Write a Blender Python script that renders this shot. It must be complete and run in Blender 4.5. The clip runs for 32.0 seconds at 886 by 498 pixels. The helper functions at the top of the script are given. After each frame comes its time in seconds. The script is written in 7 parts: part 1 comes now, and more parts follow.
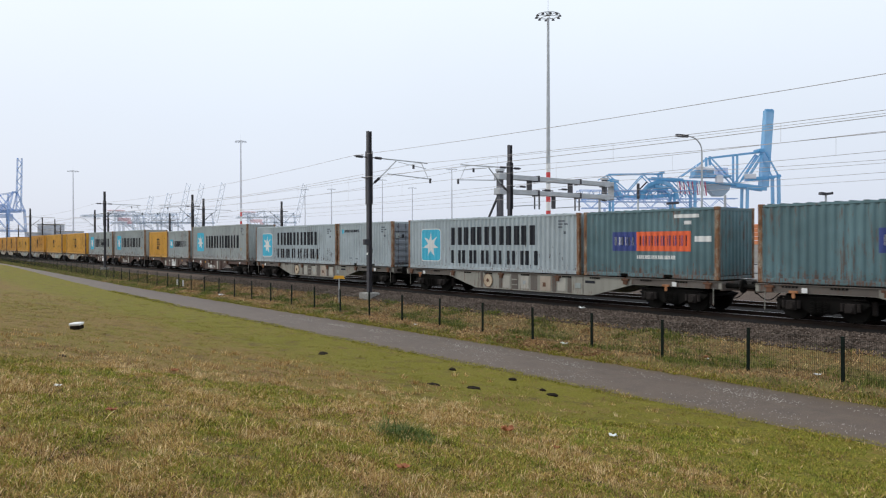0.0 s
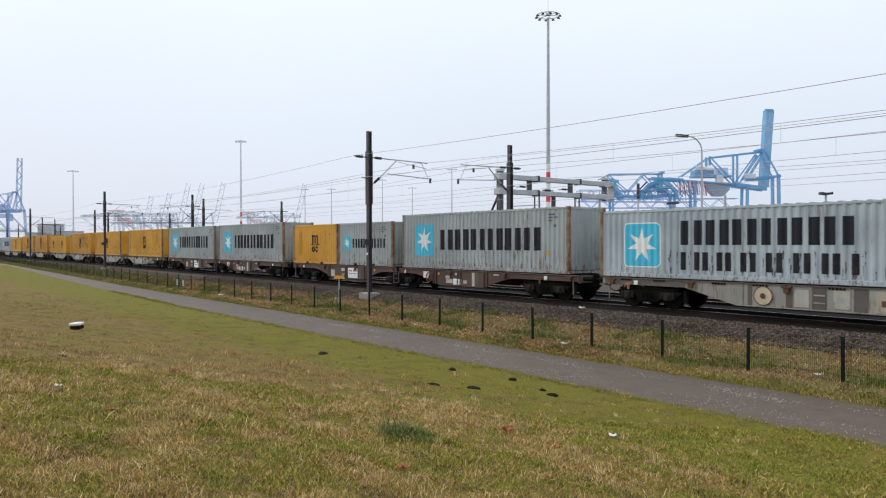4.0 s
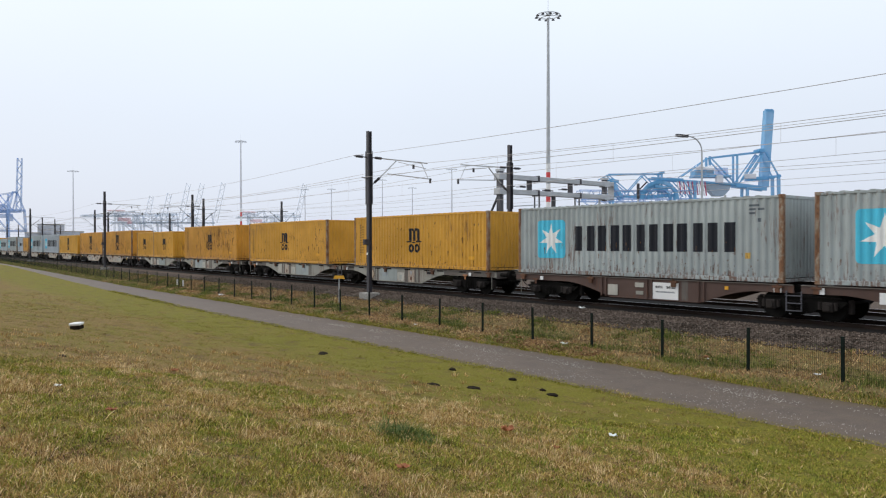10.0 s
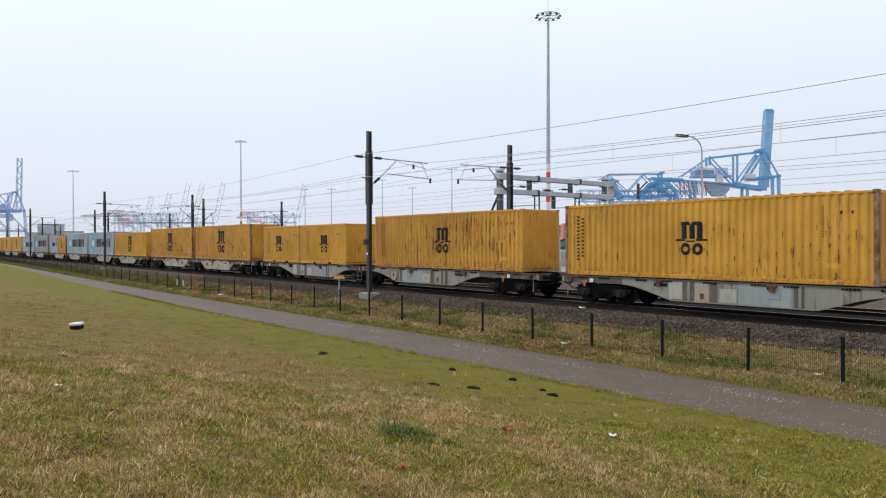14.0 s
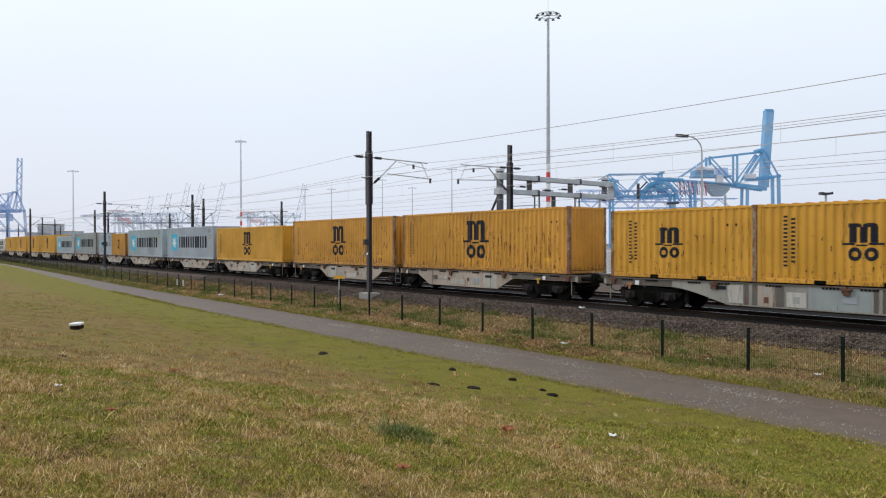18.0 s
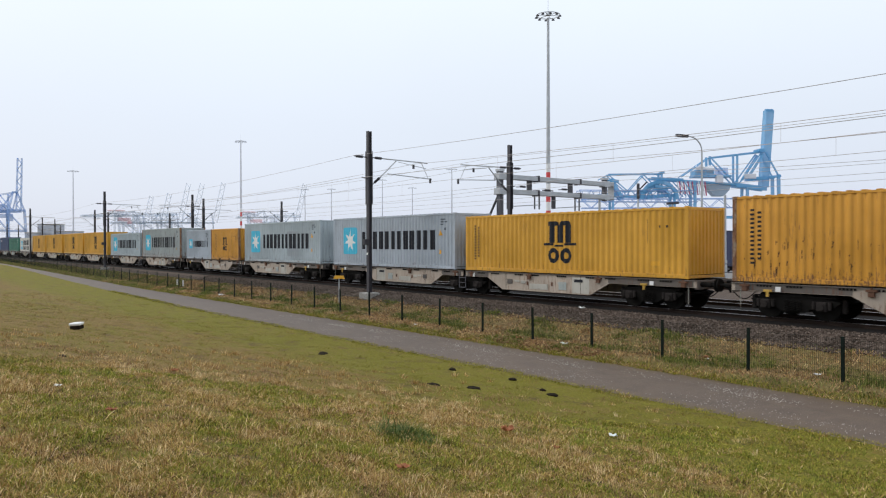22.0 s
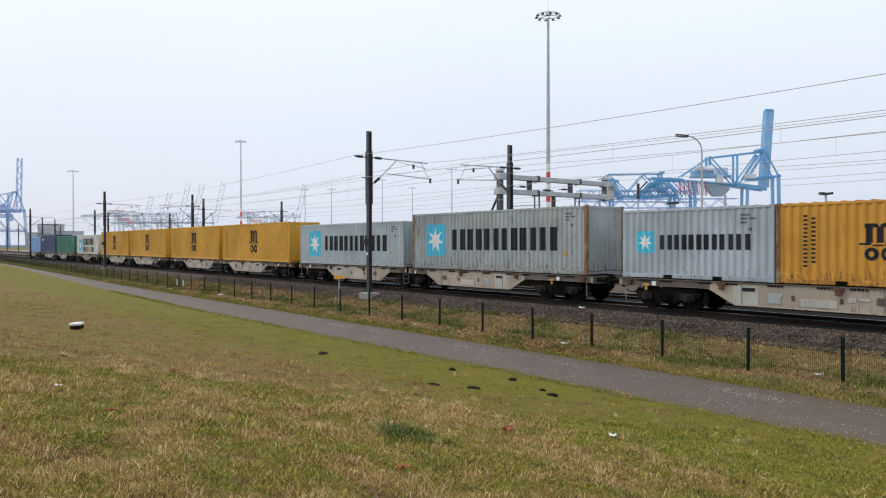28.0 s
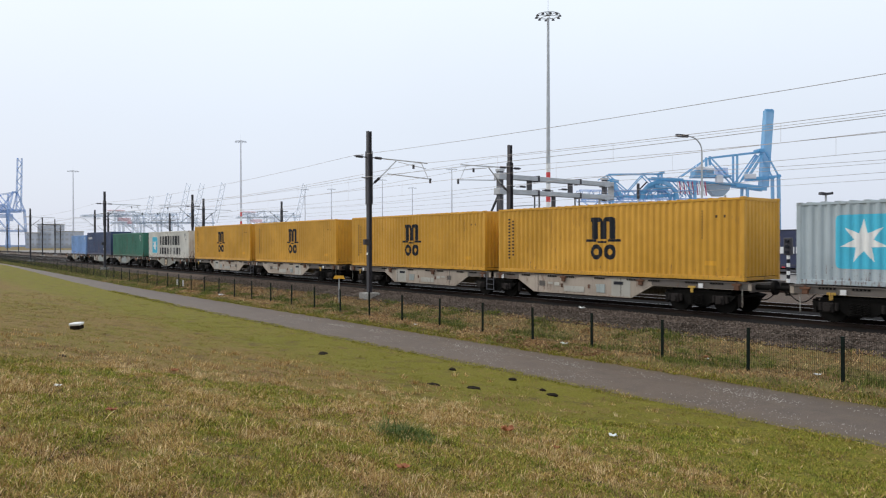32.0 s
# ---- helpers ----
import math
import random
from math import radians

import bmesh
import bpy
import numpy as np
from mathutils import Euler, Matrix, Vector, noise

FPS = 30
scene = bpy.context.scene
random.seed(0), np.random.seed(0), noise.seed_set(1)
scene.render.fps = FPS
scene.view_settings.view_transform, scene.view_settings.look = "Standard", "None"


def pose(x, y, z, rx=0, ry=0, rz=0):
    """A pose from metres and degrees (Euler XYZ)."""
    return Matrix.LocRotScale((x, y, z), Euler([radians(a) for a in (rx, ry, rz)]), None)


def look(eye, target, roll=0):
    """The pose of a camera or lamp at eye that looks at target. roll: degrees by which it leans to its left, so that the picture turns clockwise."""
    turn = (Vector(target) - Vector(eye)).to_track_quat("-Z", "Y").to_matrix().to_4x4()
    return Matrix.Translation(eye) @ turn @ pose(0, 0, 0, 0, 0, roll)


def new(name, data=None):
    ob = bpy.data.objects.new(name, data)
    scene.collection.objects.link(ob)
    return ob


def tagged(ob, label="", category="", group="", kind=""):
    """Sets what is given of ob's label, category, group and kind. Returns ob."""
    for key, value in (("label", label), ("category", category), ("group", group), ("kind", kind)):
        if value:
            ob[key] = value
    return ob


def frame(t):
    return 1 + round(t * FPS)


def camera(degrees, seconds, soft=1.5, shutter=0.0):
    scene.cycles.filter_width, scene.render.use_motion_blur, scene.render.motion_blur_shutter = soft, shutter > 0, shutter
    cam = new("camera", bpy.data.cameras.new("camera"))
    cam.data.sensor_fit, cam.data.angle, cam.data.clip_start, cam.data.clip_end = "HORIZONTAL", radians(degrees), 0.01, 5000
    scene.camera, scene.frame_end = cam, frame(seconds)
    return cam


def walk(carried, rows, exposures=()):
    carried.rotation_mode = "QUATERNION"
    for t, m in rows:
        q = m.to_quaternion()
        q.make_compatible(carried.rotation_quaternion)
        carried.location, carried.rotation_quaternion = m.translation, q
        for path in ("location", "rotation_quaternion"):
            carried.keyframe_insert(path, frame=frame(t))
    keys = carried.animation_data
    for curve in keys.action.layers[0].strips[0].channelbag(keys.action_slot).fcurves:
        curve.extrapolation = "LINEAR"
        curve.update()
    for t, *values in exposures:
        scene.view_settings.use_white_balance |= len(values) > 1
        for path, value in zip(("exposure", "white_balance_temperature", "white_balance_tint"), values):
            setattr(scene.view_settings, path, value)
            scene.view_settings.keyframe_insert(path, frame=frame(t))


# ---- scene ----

# ---------------------------------------------------------------- camera
EYE = Vector((0, 0, 3.6))
YAW, PITCH, ROLL = 51.61, -0.42, -0.13
cam = camera(2 * math.degrees(math.atan(784 / 1280)), 32.0, soft=1.15, shutter=0.15)
AIM = EYE + Vector((-math.sin(radians(YAW)), math.cos(radians(YAW)), math.tan(radians(PITCH))))
walk(cam, [(0, look(EYE, AIM, ROLL)), (32, look(EYE, AIM, ROLL))])

# ---------------------------------------------------------------- world and sun: a bright overcast winter sky
world = bpy.data.worlds.new("sky")
scene.world = world
world.use_nodes = True
wn, wl = world.node_tree.nodes, world.node_tree.links
wn.clear()
w_out = wn.new("ShaderNodeOutputWorld")
w_sky = wn.new("ShaderNodeTexSky")
w_sky.sky_type = "NISHITA"
w_sky.sun_disc = False
w_sky.sun_elevation, w_sky.sun_rotation = radians(34), radians(243)
w_sky.air_density, w_sky.dust_density = 1.0, 3.0
w_co = wn.new("ShaderNodeTexCoord")
w_sep = wn.new("ShaderNodeSeparateXYZ")
wl.new(w_co.outputs["Generated"], w_sep.inputs[0])
w_ramp = wn.new("ShaderNodeValToRGB")
w_ramp.color_ramp.elements[0].position, w_ramp.color_ramp.elements[0].color = 0.0, (0.775, 0.83, 0.965, 1)
w_ramp.color_ramp.elements[1].position, w_ramp.color_ramp.elements[1].color = 1.0, (1.3, 1.36, 1.44, 1)
e = w_ramp.color_ramp.elements.new(0.16)
e.color = (0.865, 0.94, 1.06, 1)
e = w_ramp.color_ramp.elements.new(0.36)
e.color = (1.03, 1.12, 1.22, 1)
wl.new(w_sep.outputs["Z"], w_ramp.inputs[0])
w_noise = wn.new("ShaderNodeTexNoise")
w_noise.inputs["Scale"].default_value = 1.6
w_noise.inputs["Detail"].default_value = 3
w_map = wn.new("ShaderNodeMapRange")
w_map.inputs["To Min"].default_value, w_map.inputs["To Max"].default_value = 0.93, 1.05
wl.new(w_co.outputs["Generated"], w_noise.inputs["Vector"])
wl.new(w_noise.outputs["Fac"], w_map.inputs["Value"])
w_cloud = wn.new("ShaderNodeBackground")
wl.new(w_ramp.outputs[0], w_cloud.inputs["Color"])
wl.new(w_map.outputs[0], w_cloud.inputs["Strength"])
w_blue = wn.new("ShaderNodeBackground")
wl.new(w_sky.outputs[0], w_blue.inputs["Color"])
w_blue.inputs["Strength"].default_value = 0.1
w_mix = wn.new("ShaderNodeMixShader")
w_mix.inputs[0].default_value = 0.9
wl.new(w_blue.outputs[0], w_mix.inputs[1])
wl.new(w_cloud.outputs[0], w_mix.inputs[2])
wl.new(w_mix.outputs[0], w_out.inputs["Surface"])

sun = new("sun", bpy.data.lights.new("sun", "SUN"))
sun.data.energy, sun.data.angle, sun.data.color = 1.3, radians(12), (1.0, 0.95, 0.88)
sun.matrix_world = look((0, 0, 50), (34, 17, 24))
scene.view_settings.exposure = -0.04

# ---------------------------------------------------------------- plan, in metres
RAIL = 1.13                    # rail top over the ground at the fence
TRACK, TRACK2 = 24.38, 28.6    # centre lines of the first two tracks
FLOOR = RAIL + 1.16            # container floor on the wagons
FENCE_Y = 18.5
PATH_A, PATH_B = 14.06, 17.4    # cycle path, edge to edge
GAUGE = 0.7525


def travel(t):
    """Metres that the train has run at t seconds."""
    return 8.396 * t - 0.01725 * t * t + 0.000412 * t ** 3


def smooth(a, b, v):
    k = min(1.0, max(0.0, (v - a) / (b - a)))
    return k * k * (3 - 2 * k)


def rise(x):
    return 0.45 * smooth(-50.0, -150.0, x)


def near_edge(x):
    """Edge of the cycle path towards the lawn: the path narrows far off."""
    return PATH_A + min(2.7, 0.030 * max(0.0, -x - 40.0))


def land(x, y):
    """Height of the ground."""
    bank = 2.1 * (1 - smooth(-6.0, 13.2, y)) ** 0.8 if y > -6 else 2.1
    bed = 0.17 * smooth(17.35, 18.2, y) + 0.45 * smooth(19.2, 21.4, y)
    far = rise(x) * (1 - smooth(18.0, 22.5, y))
    return bank + bed + far


# ---------------------------------------------------------------- materials
def shader(name):
    m = bpy.data.materials.new(name)
    m.use_nodes = True
    nt = m.node_tree
    return m, nt, nt.nodes["Principled BSDF"]


def node(nt, kind, **values):
    n = nt.nodes.new(kind)
    for k, v in values.items():
        n.inputs[k.replace("_", " ")].default_value = v
    return n


def ramp(nt, fac, stops):
    r = nt.nodes.new("ShaderNodeValToRGB")
    el = r.color_ramp.elements
    el[0].position, el[0].color = stops[0][0], (*stops[0][1], 1)
    el[1].position, el[1].color = stops[-1][0], (*stops[-1][1], 1)
    for p, c in stops[1:-1]:
        el.new(p).color = (*c, 1)
    nt.links.new(fac, r.inputs[0])
    return r.outputs[0]


def mixed(nt, fac, a, b, blend="MIX"):
    n = nt.nodes.new("ShaderNodeMix")
    n.data_type, n.blend_type = "RGBA", blend
    for sock, v in ((n.inputs[0], fac), (n.inputs[6], a), (n.inputs[7], b)):
        if isinstance(v, (int, float)):
            sock.default_value = v
        elif isinstance(v, tuple):
            sock.default_value = (*v, 1)
        else:
            nt.links.new(v, sock)
    return n.outputs[2]


def coords(nt, scale=(1, 1, 1), shift=True):
    """Object coordinates in metres, shifted by the object's random number."""
    tc = nt.nodes.new("ShaderNodeTexCoord")
    mp = nt.nodes.new("ShaderNodeMapping")
    mp.inputs["Scale"].default_value = scale
    nt.links.new(tc.outputs["Object"], mp.inputs["Vector"])
    if shift:
        oi = nt.nodes.new("ShaderNodeObjectInfo")
        mul = nt.nodes.new("ShaderNodeMath")
        mul.operation = "MULTIPLY"
        mul.inputs[1].default_value = 40
        nt.links.new(oi.outputs["Random"], mul.inputs[0])
        nt.links.new(mul.outputs[0], mp.inputs["Location"])
    return mp.outputs[0]


def noise_of(nt, vec, scale, detail=4.0, rough=0.6):
    n = node(nt, "ShaderNodeTexNoise", Scale=scale, Detail=detail, Roughness=rough)
    nt.links.new(vec, n.inputs["Vector"])
    return n.outputs["Fac"]


def bump(nt, bsdf, height, strength, distance=0.01):
    b = node(nt, "ShaderNodeBump", Strength=strength, Distance=distance)
    nt.links.new(height, b.inputs["Height"])
    nt.links.new(b.outputs[0], bsdf.inputs["Normal"])


def plain(name, colour, rough=0.6, metal=0.0, vary=0.25, scale=6.0, relief=0.15, gloss=0.5):
    """Paint, metal or plastic with mottling at two scales."""
    m, nt, b = shader(name)
    v = coords(nt)
    big, fine = noise_of(nt, v, scale * 0.2), noise_of(nt, v, scale * 4)
    dark = tuple(c * (1 - vary) for c in colour)
    light = tuple(min(1, c * (1 + vary * 0.5)) for c in colour)
    c = mixed(nt, 0.35, ramp(nt, big, [(0.3, dark), (0.7, light)]), ramp(nt, fine, [(0.3, dark), (0.7, light)]))
    nt.links.new(c, b.inputs["Base Color"])
    b.inputs["Roughness"].default_value, b.inputs["Metallic"].default_value = rough, metal
    b.inputs["Specular IOR Level"].default_value = gloss
    if relief:
        bump(nt, b, fine, relief, 0.004)
    return m


RUST = (0.12, 0.045, 0.02)


def weathered(name, colour, rust=0.5, grime=0.4, rough=0.5, fade=0.12):
    """Old container paint: faded patches, soft streaks, narrow rust drips in clusters, and chipped rust along the foot."""
    m, nt, b = shader(name)
    v = coords(nt)
    streak = noise_of(nt, coords(nt, (4.0, 4.0, 0.30)), 1.4, 5)
    patch_n = noise_of(nt, v, 0.45, 3)
    cluster = noise_of(nt, coords(nt, (1.0, 1.0, 0.5)), 0.9, 2)
    drip = noise_of(nt, coords(nt, (24.0, 24.0, 2.0)), 1.0, 3, 0.5)
    speck = noise_of(nt, v, 9.0, 6, 0.7)
    fine = noise_of(nt, v, 40, 3)
    pale = tuple(min(1, c * (1 + fade) + 0.02) for c in colour)
    deep = tuple(c * (1 - fade * 1.4) for c in colour)
    base = ramp(nt, patch_n, [(0.32, deep), (0.68, pale)])
    base = mixed(nt, ramp(nt, streak, [(0.48, (0, 0, 0)), (0.78, (grime,) * 3)]), base, tuple(c * 0.5 + 0.02 for c in colour))

    def total(x, kx, y, ky, shift):
        p = nt.nodes.new("ShaderNodeMath")
        p.operation = "MULTIPLY_ADD"
        p.inputs[1].default_value, p.inputs[2].default_value = kx, shift
        nt.links.new(x, p.inputs[0])
        q = nt.nodes.new("ShaderNodeMath")
        q.operation = "MULTIPLY_ADD"
        q.inputs[1].default_value = ky
        nt.links.new(y, q.inputs[0])
        nt.links.new(p.outputs[0], q.inputs[2])
        return q.outputs[0]

    runs = total(drip, 1.0, cluster, 0.8, -0.60 + 0.16 * rust)
    base = mixed(nt, ramp(nt, runs, [(0.50, (0, 0, 0)), (0.60, (min(0.9, 0.25 + rust),) * 3)]), base, RUST)
    sep = nt.nodes.new("ShaderNodeSeparateXYZ")
    tc = nt.nodes.new("ShaderNodeTexCoord")
    nt.links.new(tc.outputs["Object"], sep.inputs[0])
    foot = node(nt, "ShaderNodeMapRange", From_Min=0.8, From_Max=0.1, To_Min=0.0, To_Max=0.22 * rust + 0.10)
    nt.links.new(sep.outputs["Z"], foot.inputs["Value"])
    low = total(drip, 0.6, speck, 0.5, -0.05)
    add = nt.nodes.new("ShaderNodeMath")
    add.operation = "ADD"
    nt.links.new(low, add.inputs[0])
    nt.links.new(foot.outputs[0], add.inputs[1])
    base = mixed(nt, ramp(nt, add.outputs[0], [(0.66, (0, 0, 0)), (0.74, (0.85,) * 3)]), base, tuple(r * 0.9 for r in RUST))
    nt.links.new(base, b.inputs["Base Color"])
    b.inputs["Roughness"].default_value = rough
    bump(nt, b, fine, 0.1, 0.003)
    return m


def rusty_material():
    """Paint eaten by rust: tan remains of paint, orange and dark rust in upright patches."""
    m, nt, b = shader("rust_eaten_paint")
    patchy = noise_of(nt, coords(nt, (3.0, 3.0, 1.1)), 2.0, 6, 0.7)
    fine = noise_of(nt, coords(nt, (1.0, 1.0, 0.5)), 22, 5, 0.7)
    old = ramp(nt, fine, [(0.3, (0.17, 0.125, 0.085)), (0.7, (0.36, 0.30, 0.23))])
    orange = ramp(nt, fine, [(0.3, (0.10, 0.042, 0.018)), (0.7, (0.27, 0.125, 0.055))])
    c = mixed(nt, ramp(nt, patchy, [(0.40, (0, 0, 0)), (0.52, (1, 1, 1))]), old, orange)
    c = mixed(nt, ramp(nt, patchy, [(0.56, (0, 0, 0)), (0.66, (0.85,) * 3)]), c, (0.055, 0.025, 0.013))
    nt.links.new(c, b.inputs["Base Color"])
    b.inputs["Roughness"].default_value = 0.8
    bump(nt, b, fine, 0.3, 0.006)
    return m


def grass_material():
    m, nt, b = shader("winter_grass")
    v = coords(nt, shift=False)
    tc = nt.nodes.new("ShaderNodeTexCoord")
    sep = nt.nodes.new("ShaderNodeSeparateXYZ")
    nt.links.new(tc.outputs["Object"], sep.inputs[0])
    big, mid, fine = noise_of(nt, v, 0.35, 4), noise_of(nt, v, 2.4, 6, 0.7), noise_of(nt, v, 26, 5, 0.75)
    straw = ramp(nt, fine, [(0.30, (0.045, 0.029, 0.011)), (0.5, (0.190, 0.123, 0.042)), (0.70, (0.38, 0.26, 0.10))])
    green = ramp(nt, fine, [(0.30, (0.046, 0.041, 0.006)), (0.5, (0.150, 0.137, 0.017)), (0.70, (0.285, 0.245, 0.038))])
    band = node(nt, "ShaderNodeMapRange", From_Min=8.4, From_Max=10.8, To_Min=-0.02, To_Max=0.16)
    nt.links.new(sep.outputs["Y"], band.inputs["Value"])
    a = nt.nodes.new("ShaderNodeMath")
    a.operation = "ADD"
    nt.links.new(mid, a.inputs[0])
    nt.links.new(band.outputs[0], a.inputs[1])
    a2 = nt.nodes.new("ShaderNodeMath")
    a2.operation = "MULTIPLY_ADD"
    a2.inputs[1].default_value, a2.inputs[2].default_value = 0.5, -0.25
    nt.links.new(big, a2.inputs[0])
    a3 = nt.nodes.new("ShaderNodeMath")
    a3.operation = "ADD"
    nt.links.new(a.outputs[0], a3.inputs[0])
    nt.links.new(a2.outputs[0], a3.inputs[1])
    verge = node(nt, "ShaderNodeMapRange", From_Min=16.5, From_Max=18.5, To_Min=0.0, To_Max=-0.10)
    nt.links.new(sep.outputs["Y"], verge.inputs["Value"])
    a4 = nt.nodes.new("ShaderNodeMath")
    a4.operation = "ADD"
    nt.links.new(a3.outputs[0], a4.inputs[0])
    nt.links.new(verge.outputs[0], a4.inputs[1])
    c = mixed(nt, ramp(nt, a4.outputs[0], [(0.40, (0, 0, 0)), (0.64, (1, 1, 1))]), straw, green)
    earth = ramp(nt, fine, [(0.25, (0.05, 0.034, 0.020)), (0.5, (0.17, 0.122, 0.072)), (0.75, (0.33, 0.25, 0.155))])
    bare = node(nt, "ShaderNodeMapRange", From_Min=17.0, From_Max=18.0, To_Min=0.0, To_Max=0.55)
    nt.links.new(sep.outputs["Y"], bare.inputs["Value"])
    c = mixed(nt, bare.outputs[0], c, earth)
    humus = ramp(nt, fine, [(0.3, (0.030, 0.019, 0.010)), (0.55, (0.105, 0.066, 0.033)), (0.75, (0.22, 0.14, 0.075))])
    c = mixed(nt, ramp(nt, noise_of(nt, v, 1.15, 7, 0.72), [(0.54, (0, 0, 0)), (0.66, (0.85,) * 3)]), c, humus)
    nt.links.new(c, b.inputs["Base Color"])
    b.inputs["Roughness"].default_value = 0.9
    b.inputs["Specular IOR Level"].default_value = 0.15
    bump(nt, b, fine, 0.75, 0.04)
    return m


def blade_material(name, tones):
    m, nt, b = shader(name)
    geo = nt.nodes.new("ShaderNodeNewGeometry")
    nt.links.new(ramp(nt, geo.outputs["Random Per Island"], tones), b.inputs["Base Color"])
    b.inputs["Roughness"].default_value = 0.7
    b.inputs["Specular IOR Level"].default_value = 0.2
    return m


def asphalt_material():
    m, nt, b = shader("worn_asphalt")
    v = coords(nt, shift=False)
    big, mid, fine = noise_of(nt, v, 0.25, 4), noise_of(nt, v, 2.2, 5), noise_of(nt, v, 90, 4, 0.7)
    c = mixed(nt, 0.5, ramp(nt, big, [(0.3, (0.098, 0.066, 0.046)), (0.7, (0.165, 0.114, 0.082))]), ramp(nt, mid, [(0.35, (0.052, 0.039, 0.031)), (0.7, (0.19, 0.138, 0.102))]))
    c = mixed(nt, 0.58, c, ramp(nt, fine, [(0.38, (0.030, 0.022, 0.017)), (0.55, (0.092, 0.070, 0.055)), (0.70, (0.30, 0.24, 0.20))]))
    sep = nt.nodes.new("ShaderNodeSeparateXYZ")
    tc = nt.nodes.new("ShaderNodeTexCoord")
    nt.links.new(tc.outputs["Object"], sep.inputs[0])
    dist = nt.nodes.new("ShaderNodeMath")
    dist.operation = "SUBTRACT"
    dist.inputs[1].default_value = (PATH_A + PATH_B) / 2
    nt.links.new(sep.outputs["Y"], dist.inputs[0])
    off = nt.nodes.new("ShaderNodeMath")
    off.operation = "ABSOLUTE"
    nt.links.new(dist.outputs[0], off.inputs[0])
    rim = node(nt, "ShaderNodeMapRange", From_Min=0.9, From_Max=1.6, To_Min=-0.12, To_Max=0.30)
    nt.links.new(off.outputs[0], rim.inputs["Value"])
    dirt = nt.nodes.new("ShaderNodeMath")
    dirt.operation = "ADD"
    nt.links.new(noise_of(nt, v, 1.1, 6, 0.7), dirt.inputs[0])
    nt.links.new(rim.outputs[0], dirt.inputs[1])
    c = mixed(nt, ramp(nt, dirt.outputs[0], [(0.5, (0, 0, 0)), (0.8, (0.8,) * 3)]), c, (0.105, 0.074, 0.040))
    nt.links.new(c, b.inputs["Base Color"])
    b.inputs["Roughness"].default_value = 0.62
    b.inputs["Specular IOR Level"].default_value = 0.36
    bump(nt, b, fine, 0.35, 0.008)
    return m


def stones_material():
    m, nt, b = shader("ballast_stone")
    v = coords(nt, shift=False)
    geo = nt.nodes.new("ShaderNodeNewGeometry")
    vor = node(nt, "ShaderNodeTexVoronoi", Scale=16.0)
    nt.links.new(v, vor.inputs["Vector"])
    one = ramp(nt, geo.outputs["Random Per Island"], [(0, (0.030, 0.021, 0.016)), (0.5, (0.098, 0.073, 0.058)), (1, (0.31, 0.25, 0.21))])
    two = ramp(nt, noise_of(nt, v, 30, 4), [(0.3, (0.030, 0.021, 0.016)), (0.7, (0.155, 0.118, 0.095))])
    nt.links.new(mixed(nt, 0.5, one, two), b.inputs["Base Color"])
    b.inputs["Roughness"].default_value = 0.9
    b.inputs["Specular IOR Level"].default_value = 0.15
    bump(nt, b, vor.outputs["Distance"], 1.0, 0.06)
    return m


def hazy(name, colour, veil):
    """Paint of far harbour machinery with distance haze mixed in as transparency."""
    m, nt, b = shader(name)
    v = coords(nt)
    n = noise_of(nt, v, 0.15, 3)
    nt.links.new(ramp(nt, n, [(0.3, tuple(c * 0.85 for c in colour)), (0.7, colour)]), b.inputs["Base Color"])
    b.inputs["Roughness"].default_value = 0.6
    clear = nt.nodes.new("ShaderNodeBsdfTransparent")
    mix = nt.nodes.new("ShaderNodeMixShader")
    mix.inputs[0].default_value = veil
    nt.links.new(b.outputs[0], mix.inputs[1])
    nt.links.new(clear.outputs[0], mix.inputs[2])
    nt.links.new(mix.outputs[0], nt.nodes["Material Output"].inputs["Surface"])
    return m


